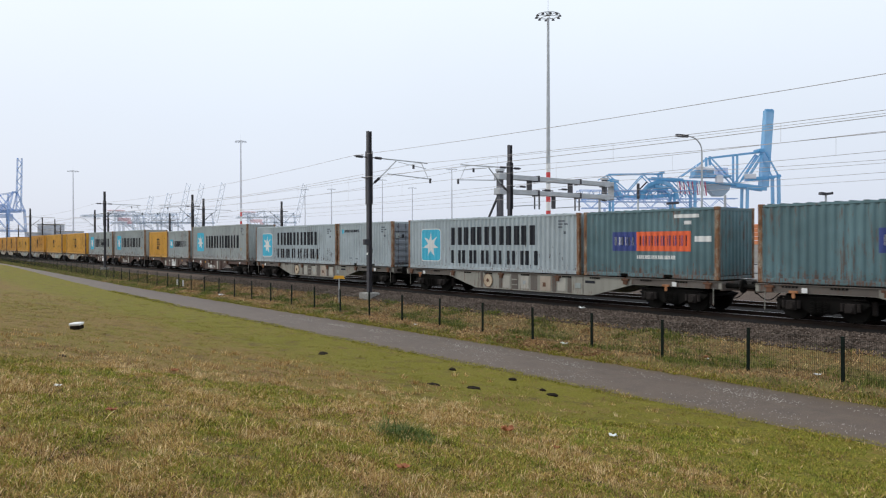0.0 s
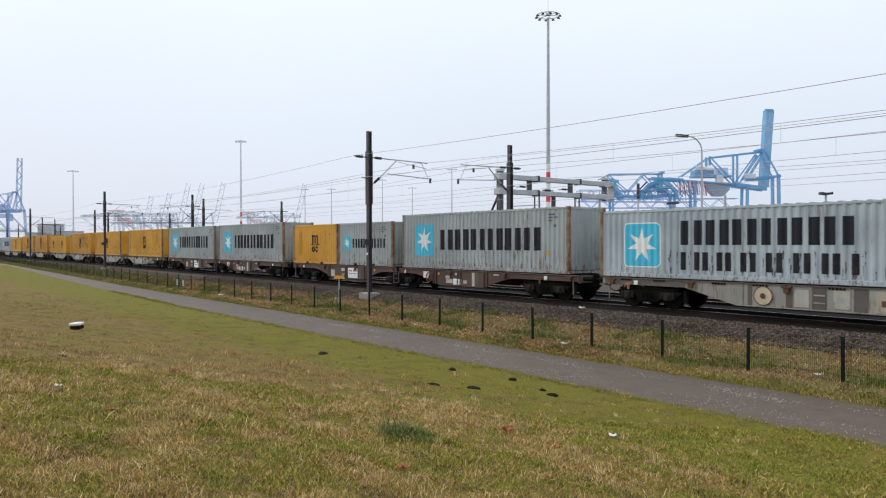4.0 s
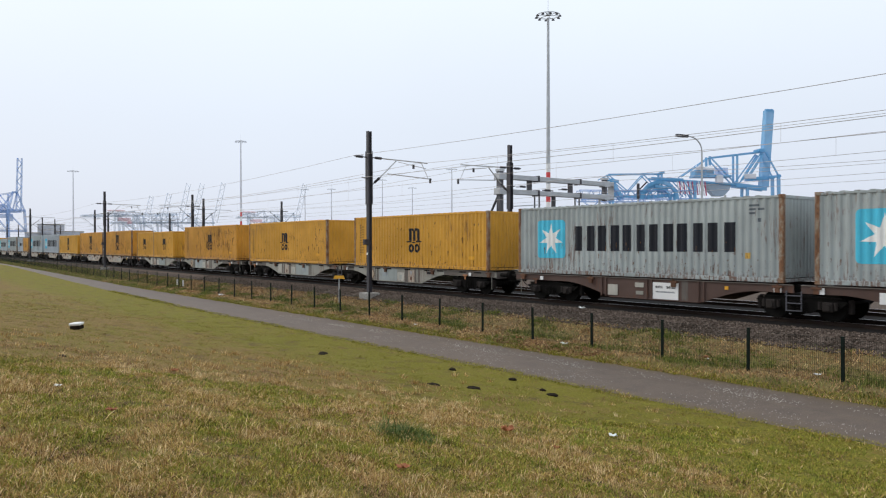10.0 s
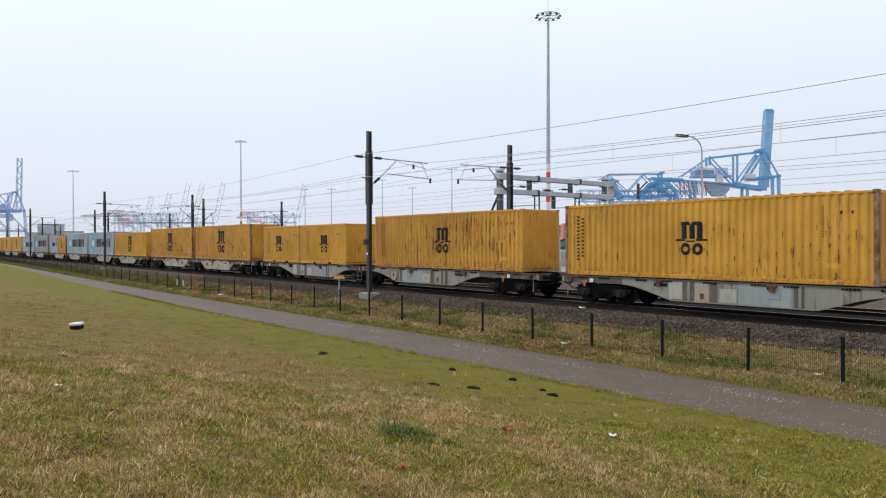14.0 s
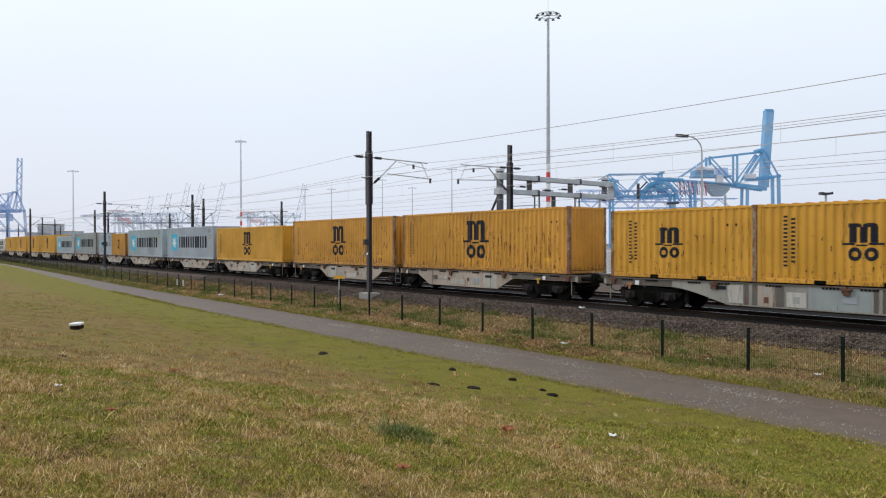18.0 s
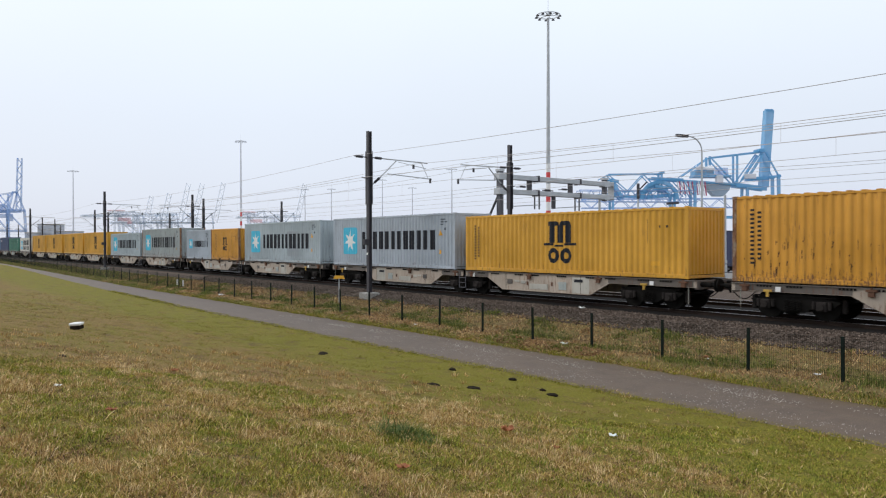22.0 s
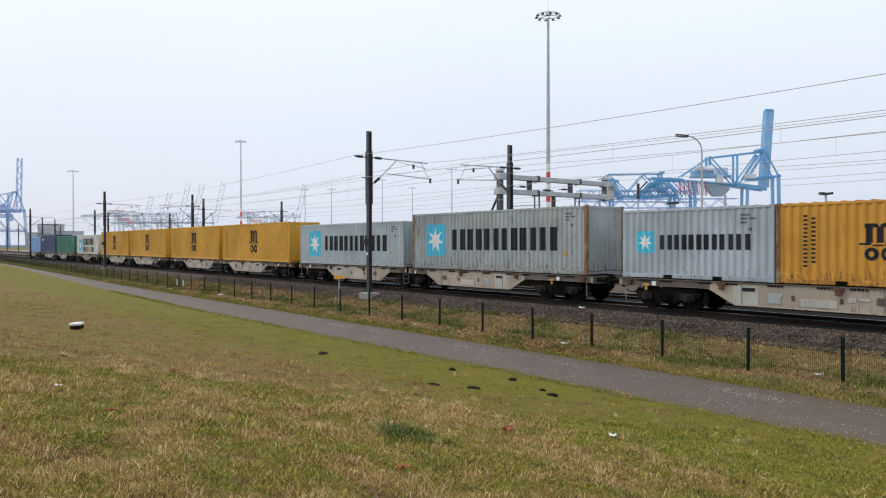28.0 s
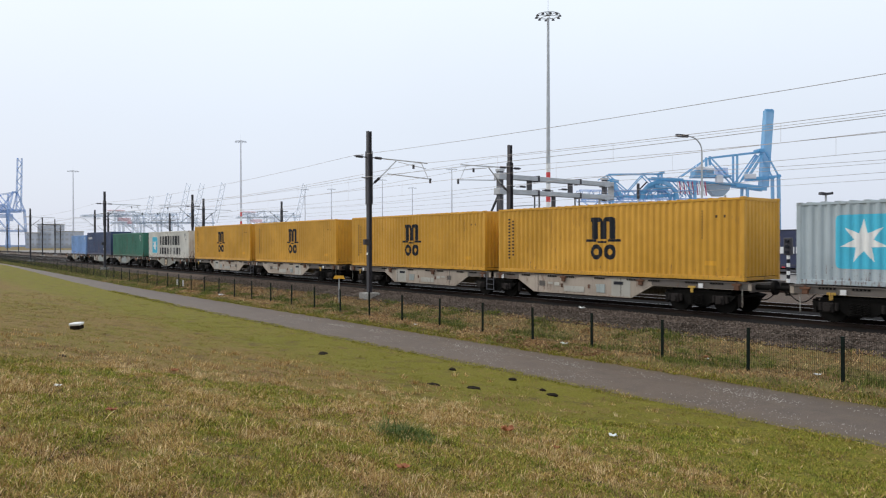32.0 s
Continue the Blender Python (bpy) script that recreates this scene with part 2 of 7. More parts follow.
M = dict(
    grass=grass_material(), asphalt=asphalt_material(), stones=stones_material(),
    grit=plain("pale_grit", (0.52, 0.49, 0.45), 0.9, vary=0.5, scale=9),
    oily_shade=plain("oily_shaded_ballast", (0.013, 0.011, 0.010), 0.9, vary=0.6, scale=14, relief=0.9, gloss=0.12),
    door_grey=weathered("dark_grey_door_paint", (0.20, 0.225, 0.26), 0.4, 0.4),
    yard=plain("yard_paving", (0.22, 0.212, 0.205), 0.9, vary=0.25, scale=2),
    grey=weathered("grey_container_paint", (0.36, 0.42, 0.45), 0.18, 0.4),
    grey_old=weathered("stained_grey_container_paint", (0.315, 0.35, 0.35), 0.38, 0.4),
    grey_new=weathered("clean_grey_container_paint", (0.355, 0.40, 0.452), 0.08, 0.25),
    yellow=weathered("yellow_container_paint", (0.60, 0.292, 0.012), 0.26, 0.12),
    yellow_clean=weathered("clean_yellow_container_paint", (0.58, 0.29, 0.012), 0.03, 0.12),
    yellow_old=weathered("rusty_yellow_container_paint", (0.57, 0.262, 0.014), 0.42, 0.15),
    teal=weathered("teal_container_paint", (0.085, 0.165, 0.185), 0.45, 0.3, fade=0.2),
    white=weathered("white_container_paint", (0.62, 0.60, 0.55), 0.4, 0.35),
    green=weathered("green_container_paint", (0.02, 0.15, 0.10), 0.3, 0.3),
    navy=weathered("navy_container_paint", (0.025, 0.05, 0.13), 0.3, 0.3),
    sky_blue=weathered("light_blue_container_paint", (0.18, 0.33, 0.62), 0.3, 0.3),
    bright_rust=plain("orange_brown_rusted_steel", (0.135, 0.06, 0.032), 0.85, vary=0.6, scale=7),
    rust=plain("rusted_steel", (0.135, 0.058, 0.032), 0.85, vary=0.6, scale=5),
    corner=rusty_material(),
    run=plain("dark_rust_run", (0.060, 0.026, 0.013), 0.85, vary=0.5, scale=8),
    soft_run=plain("brown_rust_run", (0.17, 0.085, 0.04), 0.85, vary=0.5, scale=8),
    black=plain("black_marking_paint", (0.014, 0.016, 0.023), 0.6, vary=0.3, gloss=0.22),
    cyan=plain("light_blue_marking_paint", (0.06, 0.50, 0.70), 0.5, vary=0.15),
    star=plain("white_marking_paint", (0.80, 0.80, 0.78), 0.5, vary=0.1),
    orange=plain("orange_marking_paint", (0.80, 0.13, 0.04), 0.5, vary=0.15),
    blue=plain("blue_marking_paint", (0.03, 0.05, 0.22), 0.5, vary=0.2),
    tan=weathered("tan_faded_paint", (0.50, 0.40, 0.28), 0.5, 0.3, 0.7),
    cream=weathered("cream_wagon_paint", (0.385, 0.318, 0.255), 0.42, 0.5, 0.7),
    cool=weathered("cool_white_wagon_paint", (0.30, 0.335, 0.325), 0.2, 0.4, 0.65),
    brown=weathered("brown_wagon_paint", (0.070, 0.034, 0.024), 0.4, 0.4, 0.7),
    recess=weathered("dark_grey_brown_wagon_paint", (0.105, 0.088, 0.075), 0.5, 0.5, 0.75),
    pale=weathered("pale_grey_wagon_paint", (0.27, 0.262, 0.225), 0.45, 0.55, 0.7),
    axle=plain("dusty_axle_steel", (0.026, 0.021, 0.019), 0.8, vary=0.5, scale=10, gloss=0.2),
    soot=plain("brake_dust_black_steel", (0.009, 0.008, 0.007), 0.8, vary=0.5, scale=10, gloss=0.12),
    rail_top=plain("polished_rail_steel", (0.45, 0.43, 0.42), 0.35, 0.7, vary=0.2),
    rail_side=plain("rusty_rail_steel", (0.030, 0.020, 0.016), 0.85, vary=0.4, gloss=0.12),
    concrete=plain("weathered_concrete", (0.34, 0.33, 0.31), 0.9, vary=0.35, scale=5, relief=0.4),
    mast=plain("dark_grey_mast_paint", (0.045, 0.043, 0.052), 0.6, vary=0.3),
    post_grey=plain("mid_grey_post_paint", (0.09, 0.09, 0.105), 0.6, vary=0.3),
    shed_roof=plain("slate_grey_roof_sheet", (0.17, 0.18, 0.20), 0.6, vary=0.3),
    galv=plain("galvanised_steel", (0.46, 0.48, 0.50), 0.5, 0.35, vary=0.25),
    wire=plain("weathered_copper_wire", (0.40, 0.38, 0.38), 0.6, 0.2, vary=0.2),
    fence=plain("dark_green_fence_paint", (0.007, 0.013, 0.010), 0.5, vary=0.25, gloss=0.12),
    red=plain("red_band_paint", (0.62, 0.06, 0.06), 0.5, vary=0.2),
    tag=plain("white_sign_paint", (0.75, 0.75, 0.74), 0.5, vary=0.1),
    chalk=weathered("dull_white_paint", (0.43, 0.41, 0.36), 0.3, 0.5, 0.7),
    faint=plain("faded_dark_marking", (0.11, 0.13, 0.15), 0.6, vary=0.4),
    patch_grey=plain("repainted_grey", (0.30, 0.335, 0.36), 0.5, vary=0.12),
    ochre=weathered("worn_yellow_paint", (0.50, 0.30, 0.04), 0.8, 0.6, 0.7),
    lever=weathered("worn_orange_paint", (0.42, 0.17, 0.06), 1.0, 0.5, 0.7),
    sign=plain("yellow_sign_paint", (0.72, 0.36, 0.02), 0.5, vary=0.15),
    trailer=plain("dark_blue_trailer_sheet", (0.028, 0.036, 0.085), 0.5, vary=0.2),
    timber=plain("orange_brown_container_paint", (0.62, 0.22, 0.09), 0.6, vary=0.25),
    soil=plain("dark_soil", (0.016, 0.011, 0.007), 0.95, vary=0.5, scale=20, relief=0.6, gloss=0.12),
    leaf=plain("brown_red_leaf", (0.30, 0.10, 0.035), 0.8, vary=0.4, scale=20),
    plastic=plain("white_plastic_film", (0.78, 0.80, 0.78), 0.4, vary=0.15, scale=15),
    stack_blue=plain("blue_container_paint", (0.10, 0.22, 0.42), 0.6, vary=0.2),
    # far things: haze is in the material, as transparency and paler colour
    building=hazy("hazed_grey_cladding", (0.42, 0.47, 0.56), 0.40),
    crane=hazy("hazed_blue_crane", (0.15, 0.44, 0.74), 0.33),
    crane_house=hazy("hazed_grey_house", (0.26, 0.36, 0.46), 0.34),
    strip_red=hazy("hazed_red_strip", (0.50, 0.08, 0.16), 0.25),
    strip_white=hazy("hazed_white_strip", (0.80, 0.80, 0.84), 0.25),
    crane_grey=hazy("hazed_grey_trolley", (0.18, 0.28, 0.38), 0.36),
    crane_far=hazy("haze_paled_blue_crane", (0.30, 0.47, 0.80), 0.55),
    crane_pale=hazy("haze_paled_grey_crane", (0.50, 0.60, 0.74), 0.74),
    crane_red=hazy("haze_paled_red_crane", (0.80, 0.34, 0.38), 0.62),
    pole_far=hazy("hazed_galvanised_steel", (0.45, 0.47, 0.52), 0.5),
)


# ---------------------------------------------------------------- mesh helpers
def mesh_of(name, bm, material, flat=True):
    me = bpy.data.meshes.new(name)
    bm.to_mesh(me)
    bm.free()
    me.materials.append(material)
    if not flat:
        for p in me.polygons:
            p.use_smooth = True
    return me


def part(name, bm, material, parent, label="", flat=True):
    """Links a bmesh, or a ready mesh, as one object under a thing or a part."""
    me = bm if isinstance(bm, bpy.types.Mesh) else mesh_of(name, bm, material, flat)
    ob = new(name, me)
    ob.parent = parent
    if label:
        tagged(ob, label)
    return ob


def thing(name, label, category, group="", kind="", m=None):
    ob = tagged(new(name), label, category, group, kind)
    ob.empty_display_size = 0.2
    if m is not None:
        ob.matrix_basis = m
    return ob


def box(bm, x0, x1, y0, y1, z0, z1, bevel=0.0):
    made = bmesh.ops.create_cube(bm, size=1, matrix=Matrix.Translation(((x0 + x1) / 2, (y0 + y1) / 2, (z0 + z1) / 2)) @ Matrix.Diagonal((abs(x1 - x0), abs(y1 - y0), abs(z1 - z0), 1)))
    if bevel:
        edges = list({e for v in made["verts"] for e in v.link_edges})
        bmesh.ops.bevel(bm, geom=edges, offset=bevel, segments=1, affect="EDGES")
    return bm


def tube(bm, a, b, r, sides=8, r2=None):
    """A bar of round section from a to b."""
    a, b = Vector(a), Vector(b)
    turn = (b - a).to_track_quat("Z", "Y").to_matrix().to_4x4()
    bmesh.ops.create_cone(bm, cap_ends=True, segments=sides, radius1=r, radius2=r if r2 is None else r2, depth=(b - a).length, matrix=Matrix.Translation((a + b) / 2) @ turn)
    return bm


def bar(bm, a, b, w, h):
    """A bar of square section from a to b."""
    a, b = Vector(a), Vector(b)
    turn = (b - a).to_track_quat("X", "Z").to_matrix().to_4x4()
    bmesh.ops.create_cube(bm, size=1, matrix=Matrix.Translation((a + b) / 2) @ turn @ Matrix.Diagonal(((b - a).length, w, h, 1)))
    return bm


def pipe(bm, points, r, sides=6, closed=False):
    """One bent bar of round section through the points."""
    pts = [Vector(p) for p in points]
    n, rings = len(pts), []
    for i, p in enumerate(pts):
        d = (pts[(i + 1) % n] - pts[i - 1]) if closed else (pts[min(i + 1, n - 1)] - pts[max(i - 1, 0)])
        q = d.to_track_quat("Z", "Y")
        rings.append([bm.verts.new(p + q @ Vector((r * math.cos(6.2832 * k / sides), r * math.sin(6.2832 * k / sides), 0))) for k in range(sides)])
    for a, b in list(zip(rings, rings[1:])) + ([(rings[-1], rings[0])] if closed else []):
        for k in range(sides):
            bm.faces.new((a[k], a[(k + 1) % sides], b[(k + 1) % sides], b[k]))
    if not closed:
        bm.faces.new(rings[0][::-1])
        bm.faces.new(rings[-1])
    return bm


def slab(bm, outline, y0, y1):
    """A plate with an outline in x and z, from y0 to y1."""
    lo = [bm.verts.new((x, y0, z)) for x, z in outline]
    hi = [bm.verts.new((x, y1, z)) for x, z in outline]
    bm.faces.new(lo)
    bm.faces.new(hi[::-1])
    n = len(outline)
    for i in range(n):
        bm.faces.new((lo[(i + 1) % n], lo[i], hi[i], hi[(i + 1) % n]))
    bmesh.ops.recalc_face_normals(bm, faces=bm.faces)
    return bm


def raw(name, verts, faces, material, parent=None, label=""):
    me = bpy.data.meshes.new(name)
    me.from_pydata(verts, [], faces)
    me.materials.append(material)
    me.validate()
    ob = new(name, me)
    if parent:
        ob.parent = parent
    if label:
        tagged(ob, label)
    return ob


# ---------------------------------------------------------------- ground
def spread(stops):
    out = []
    for (a, b, n) in stops:
        out += list(np.linspace(a, b, n, endpoint=False))
    return out + [stops[-1][1]]


def build_ground():
    xs = spread([(-3000, -400, 12), (-400, -140, 26), (-140, -40, 80), (-40, 14, 108), (14, 60, 16), (60, 1500, 6)])
    ys = spread([(-600, -30, 6), (-30, 0, 15), (0, 13.2, 66), (13.2, 17, 8), (17, 22, 30), (22, 40, 12), (40, 200, 12), (200, 3000, 10)])
    verts, faces = [], []
    for x in xs:
        for y in ys:
            z = land(x, y)
            if y < near_edge(x) - 0.3 or PATH_B + 0.1 < y < 21:
                z += 0.05 * noise.noise((x * 0.9, y * 0.9, 0)) + 0.03 * noise.noise((x * 2.7, y * 2.7, 4))
            elif near_edge(x) - 0.3 <= y <= PATH_B + 0.1:
                z -= 0.04
            verts.append((x, y, z))
    n = len(ys)
    for i in range(len(xs) - 1):
        for j in range(n - 1):
            a = i * n + j
            faces.append((a, a + n, a + n + 1, a + 1))
    ob = raw("ground", verts, faces, M["grass"])
    for p in ob.data.polygons:
        p.use_smooth = True
    tagged(ob, "rough winter grass, straw-brown and olive green, on a low bank", "ground", kind="structure")


def build_path():
    xs = spread([(-420, -140, 28), (-140, -40, 60), (-40, 14, 108), (14, 60, 12)])
    verts, faces = [], []
    for i, x in enumerate(xs):
        wob = [0.10 * noise.noise((x * 0.6, k, 0)) + 0.06 * noise.noise((x * 2.3, k, 3)) for k in (0, 9)]
        ya, yb = near_edge(x) + wob[0], PATH_B + wob[1]
        za, zb = land(x, near_edge(x)), land(x, PATH_B)
        zc = land(x, 15.1) + 0.05
        verts += [(x, ya, za - 0.16), (x, ya, za - 0.042), (x, (ya + yb) / 2, zc), (x, yb, zb - 0.01), (x, yb, zb - 0.10)]
        if i:
            a, b = (i - 1) * 5, i * 5
            faces += [(a + k, b + k, b + k + 1, a + k + 1) for k in range(4)]
    ob = raw("path", verts, faces, M["asphalt"])
    tagged(ob, "worn grey asphalt cycle path with gravel specks beside the grass", "path", kind="structure")


def build_ballast():
    """Track bed of loose stone: a raised bed with sloping shoulders, and single stones on the near slope."""
    xs = spread([(-420, -130, 30), (-130, -40, 60), (-40, 14, 130), (14, 60, 12)])
    prof = [(21.02, 0.52), (21.3, 0.66), (21.7, 0.80), (22.3, 0.965), (23.2, 0.985), (25.6, 0.985), (26.5, 0.93), (27.4, 0.985), (30.2, 0.985), (31.0, 0.9), (36.6, 0.985), (40.2, 0.985), (41.5, 0.9), (47, 0.6)]
    verts, faces = [], []
    n = len(prof)
    for i, x in enumerate(xs):
        for k, (y, z) in enumerate(prof):
            j = 0.12 if k < 3 else 0.05
            verts.append((x, y + j * noise.noise((x * 1.3, k * 5.1, 2)), z + 0.4 * j * noise.noise((x * 2.1, k * 3.3, 7))))
        if i:
            a, b = (i - 1) * n, i * n
            faces += [(a + k, b + k, b + k + 1, a + k + 1) for k in range(n - 1)]
    ob = raw("track_bed", verts, faces, M["stones"])
    tagged(ob, "grey-brown crushed stone ballast under the railway tracks", "ballast", kind="structure")
    # near-black sheet: oil stain plus the shade under the train, in one colour
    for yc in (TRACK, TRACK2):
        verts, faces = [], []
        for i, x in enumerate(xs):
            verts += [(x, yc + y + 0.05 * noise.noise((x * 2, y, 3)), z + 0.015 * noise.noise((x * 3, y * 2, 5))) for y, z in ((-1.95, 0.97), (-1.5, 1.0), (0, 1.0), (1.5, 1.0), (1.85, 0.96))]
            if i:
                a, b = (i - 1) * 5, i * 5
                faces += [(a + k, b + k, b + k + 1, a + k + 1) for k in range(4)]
        tagged(raw("track_bed", verts, faces, M["oily_shade"]), "oily ballast with shade in its black, between and beside the rails", "ballast", kind="structure")
    rng = np.random.default_rng(3)
    verts, faces = [], []
    octa = np.array([(1, 0, 0), (-1, 0, 0), (0, 1, 0), (0, -1, 0), (0, 0, 1), (0, 0, -1)], float)
    tri = [(0, 2, 4), (2, 1, 4), (1, 3, 4), (3, 0, 4), (2, 0, 5), (1, 2, 5), (3, 1, 5), (0, 3, 5)]
    for i in range(26000):
        x = 6 - 66 * rng.random() ** 1.35
        y = 20.85 + 1.7 * rng.random() ** 0.85 + 0.2 * noise.noise((x * 0.8, 3, 3))
        z = (np.interp(y, [p[0] for p in prof], [p[1] for p in prof]) if y > 21.1 else land(x, y)) + 0.012
        s = rng.uniform(0.025, 0.058)
        q = octa * s * rng.uniform(0.6, 1.25, (6, 1)) * np.array((1.2, 1, 0.8))
        a = rng.random() * 6.3
        ca, sa = math.cos(a), math.sin(a)
        base = len(verts)
        verts += [(x + ca * p[0] - sa * p[1], y + sa * p[0] + ca * p[1], z + p[2]) for p in q]
        faces += [(base + t[0], base + t[1], base + t[2]) for t in tri]
    st = raw("ballast_stones", verts, faces, M["stones"])
    tagged(st, "loose grey ballast stones on the shoulder of the track", "ballast", kind="stuff")


def build_rails():
    prof = [(-0.075, 0), (0.075, 0), (0.075, 0.012), (0.012, 0.035), (0.012, 0.11), (0.036, 0.125), (0.036, 0.155), (-0.036, 0.155), (-0.036, 0.125), (-0.012, 0.11), (-0.012, 0.035), (-0.075, 0.012)]
    for yc, far in ((TRACK, 0), (TRACK2, 0), (38.2, 1), (42.4, 1)):
        t = thing("railway_track", "steel rails on grey concrete sleepers in crushed stone", "railway track", kind="structure", m=Matrix.Translation((0, yc, 0)))
        for s in (-1, 1):
            bm = bmesh.new()
            a = [bm.verts.new((-420, s * GAUGE + y, RAIL - 0.155 + z)) for y, z in prof]
            b = [bm.verts.new((60, s * GAUGE + y, RAIL - 0.155 + z)) for y, z in prof]
            for k in range(len(prof)):
                f = bm.faces.new((a[k], a[(k + 1) % 12], b[(k + 1) % 12], b[k]))
                f.material_index = 1 if k == 6 else 0
            bmesh.ops.recalc_face_normals(bm, faces=bm.faces)
            me = mesh_of("rail", bm, M["rail_side"])
            me.materials.append(M["rail_top"])
            part("rail", me, None, t)
        bm = bmesh.new()
        slab(bm, [(-0.13, 0), (0.13, 0), (0.10, 0.20), (-0.10, 0.20)], -1.28, 1.28)
        me = mesh_of("sleeper", bm, M["concrete"])
        if not far:
            for i in range(120):
                o = part("sleeper", me, None, t)
                o.location = (10 - 0.6 * i, 0, RAIL - 0.155 - 0.19)


# ---------------------------------------------------------------- fence
def build_fence():
    t = thing("mesh_fence", "low dark green wire mesh fence on slim steel posts", "fence")
    bm = bmesh.new()
    box(bm, -0.04, 0.04, -0.03, 0.03, -0.25, 1.13, 0.006)
    post = mesh_of("post", bm, M["fence"])
    bm = bmesh.new()
    box(bm, -0.043, 0.043, -0.033, 0.033, 1.13, 1.155)
    cap = mesh_of("post_cap", bm, M["fence"])
    verts, faces = [], []

    def rod(p, q, r):
        d = Vector((0, 0, 1)) if abs(p[0] - q[0]) > 0.1 else Vector((1, 0, 0))
        o = len(verts)
        for c in (p, q):
            for k in range(3):
                ang = 2.0944 * k
                verts.append(tuple(Vector(c) + d * (r * math.cos(ang)) + Vector((0, 1, 0)) * (r * math.sin(ang))))
        for k in range(3):
            faces.append((o + k, o + (k + 1) % 3, o + 3 + (k + 1) % 3, o + 3 + k))

    for i in range(52):
        rod((0.06 + i * 0.05, -0.04, 0.06), (0.06 + i * 0.05, -0.04, 1.10), 0.0026)
    for i in range(7):
        rod((0.0, -0.045, 0.06 + i * 0.172), (2.69, -0.045, 0.06 + i * 0.172), 0.0036)
    wires = bpy.data.meshes.new("mesh_panel")
    wires.from_pydata(verts, [], faces)
    wires.materials.append(M["fence"])
    for i in range(72):
        x = 8.69 - 2.69 * i - (0.27 if i == 6 else 0.0)
        z = land(x, FENCE_Y)
        lean = random.uniform(-0.012, 0.012)
        p = part("post", post, None, t)
        p.location, p.rotation_euler = (x, FENCE_Y, z), (random.uniform(-0.015, 0.015), lean, 0)
        c = part("post_cap", cap, None, p)
        if i:
            w = part("mesh_panel", wires, None, t)
            w.location = (x, FENCE_Y, z)
            w.rotation_euler = (0, -math.atan2(land(x + 2.69, FENCE_Y) - z, 2.69), 0)


# ---------------------------------------------------------------- containers
WIDTH = 2.438


def wave(x, pitch):
    """Depth of the side's corrugation at x: 0 on the outer ribs, 0.036 in the troughs."""
    k = (x / pitch) % 1.0
    if k < 0.26:
        return 0.0
    if k < 0.5:
        return 0.036 * (k - 0.26) / 0.24
    if k < 0.76:
        return 0.036
    return 0.036 * (1 - k) / 0.24


def breaks(x0, x1, pitch):
    out = [x0]
    i = math.floor(x0 / pitch)
    while i * pitch < x1:
        for k in (0.0, 0.26, 0.5, 0.76):
            v = (i + k) * pitch
            if x0 + 1e-4 < v < x1 - 1e-4:
                out.append(v)
        i += 1
    return out + [x1]


def corrugated(length, z0, z1, pitch=0.278):
    """A corrugated sheet along x, its ribs at y = 0 and its troughs behind them."""
    bm = bmesh.new()
    cols = []
    for x in breaks(0, length, pitch):
        d = wave(x, pitch)
        cols.append([bm.verts.new(p) for p in ((x, d, z0), (x, d, z1), (x, d + 0.02, z1), (x, d + 0.02, z0))])
    for a, b in zip(cols, cols[1:]):
        bm.faces.new((a[0], b[0], b[1], a[1]))
        bm.faces.new((a[2], b[2], b[3], a[3]))
        bm.faces.new((a[1], b[1], b[2], a[2]))
        bm.faces.new((a[0], a[3], b[3], b[0]))
    return bm


def clip(poly, x, keep_right):
    out = []
    for i in range(len(poly)):
        a, b = poly[i - 1], poly[i]
        ia, ib = (a[0] >= x) == keep_right, (b[0] >= x) == keep_right
        if ia != ib:
            k = (x - a[0]) / (b[0] - a[0])
            out.append((x, a[1] + k * (b[1] - a[1])))
        if ib:
            out.append(b)
    return out


def painted(polys, lift=0.004, pitch=0.278):
    """Marking paint that lies on the corrugation: convex outlines in x and z, cut at every fold."""
    bm = bmesh.new()
    for poly in polys:
        xs = [p[0] for p in poly]
        cuts = breaks(min(xs), max(xs), pitch)
        for a, b in zip(cuts, cuts[1:]):
            piece = clip(clip(poly, a, True), b, False)
            if len(piece) > 2:
                vs = [bm.verts.new((x, wave(x, pitch) - lift, z)) for x, z in piece]
                try:
                    bm.faces.new(vs)
                except ValueError:
                    pass
    bmesh.ops.recalc_face_normals(bm, faces=bm.faces)
    for f in bm.faces:
        if f.normal.y > 0:
            f.normal_flip()
    bmesh.ops.remove_doubles(bm, verts=bm.verts, dist=0.0005)
    return bm


def rect(x, z, w, h):
    return [(x, z), (x + w, z), (x + w, z + h), (x, z + h)]


def soft_rect(x, z, w, h, r):
    """A rectangle with rounded corners."""
    out = []
    for cx, cz, a0 in ((x + w - r, z + r, -90), (x + w - r, z + h - r, 0), (x + r, z + h - r, 90), (x + r, z + r, 180)):
        out += [(cx + r * math.cos(radians(a0 + k * 30)), cz + r * math.sin(radians(a0 + k * 30))) for k in range(4)]
    return out


def ring(x, z, rx, rz, hole, n=12):
    """A round ring, as short convex pieces."""
    p = [(math.cos(6.2832 * i / n), math.sin(6.2832 * i / n)) for i in range(n + 1)]
    return [[(x + rx * a[0], z + rz * a[1]), (x + rx * b[0], z + rz * b[1]), (x + rx * hole * b[0], z + rz * hole * b[1]), (x + rx * hole * a[0], z + rz * hole * a[1])] for a, b in zip(p, p[1:])]


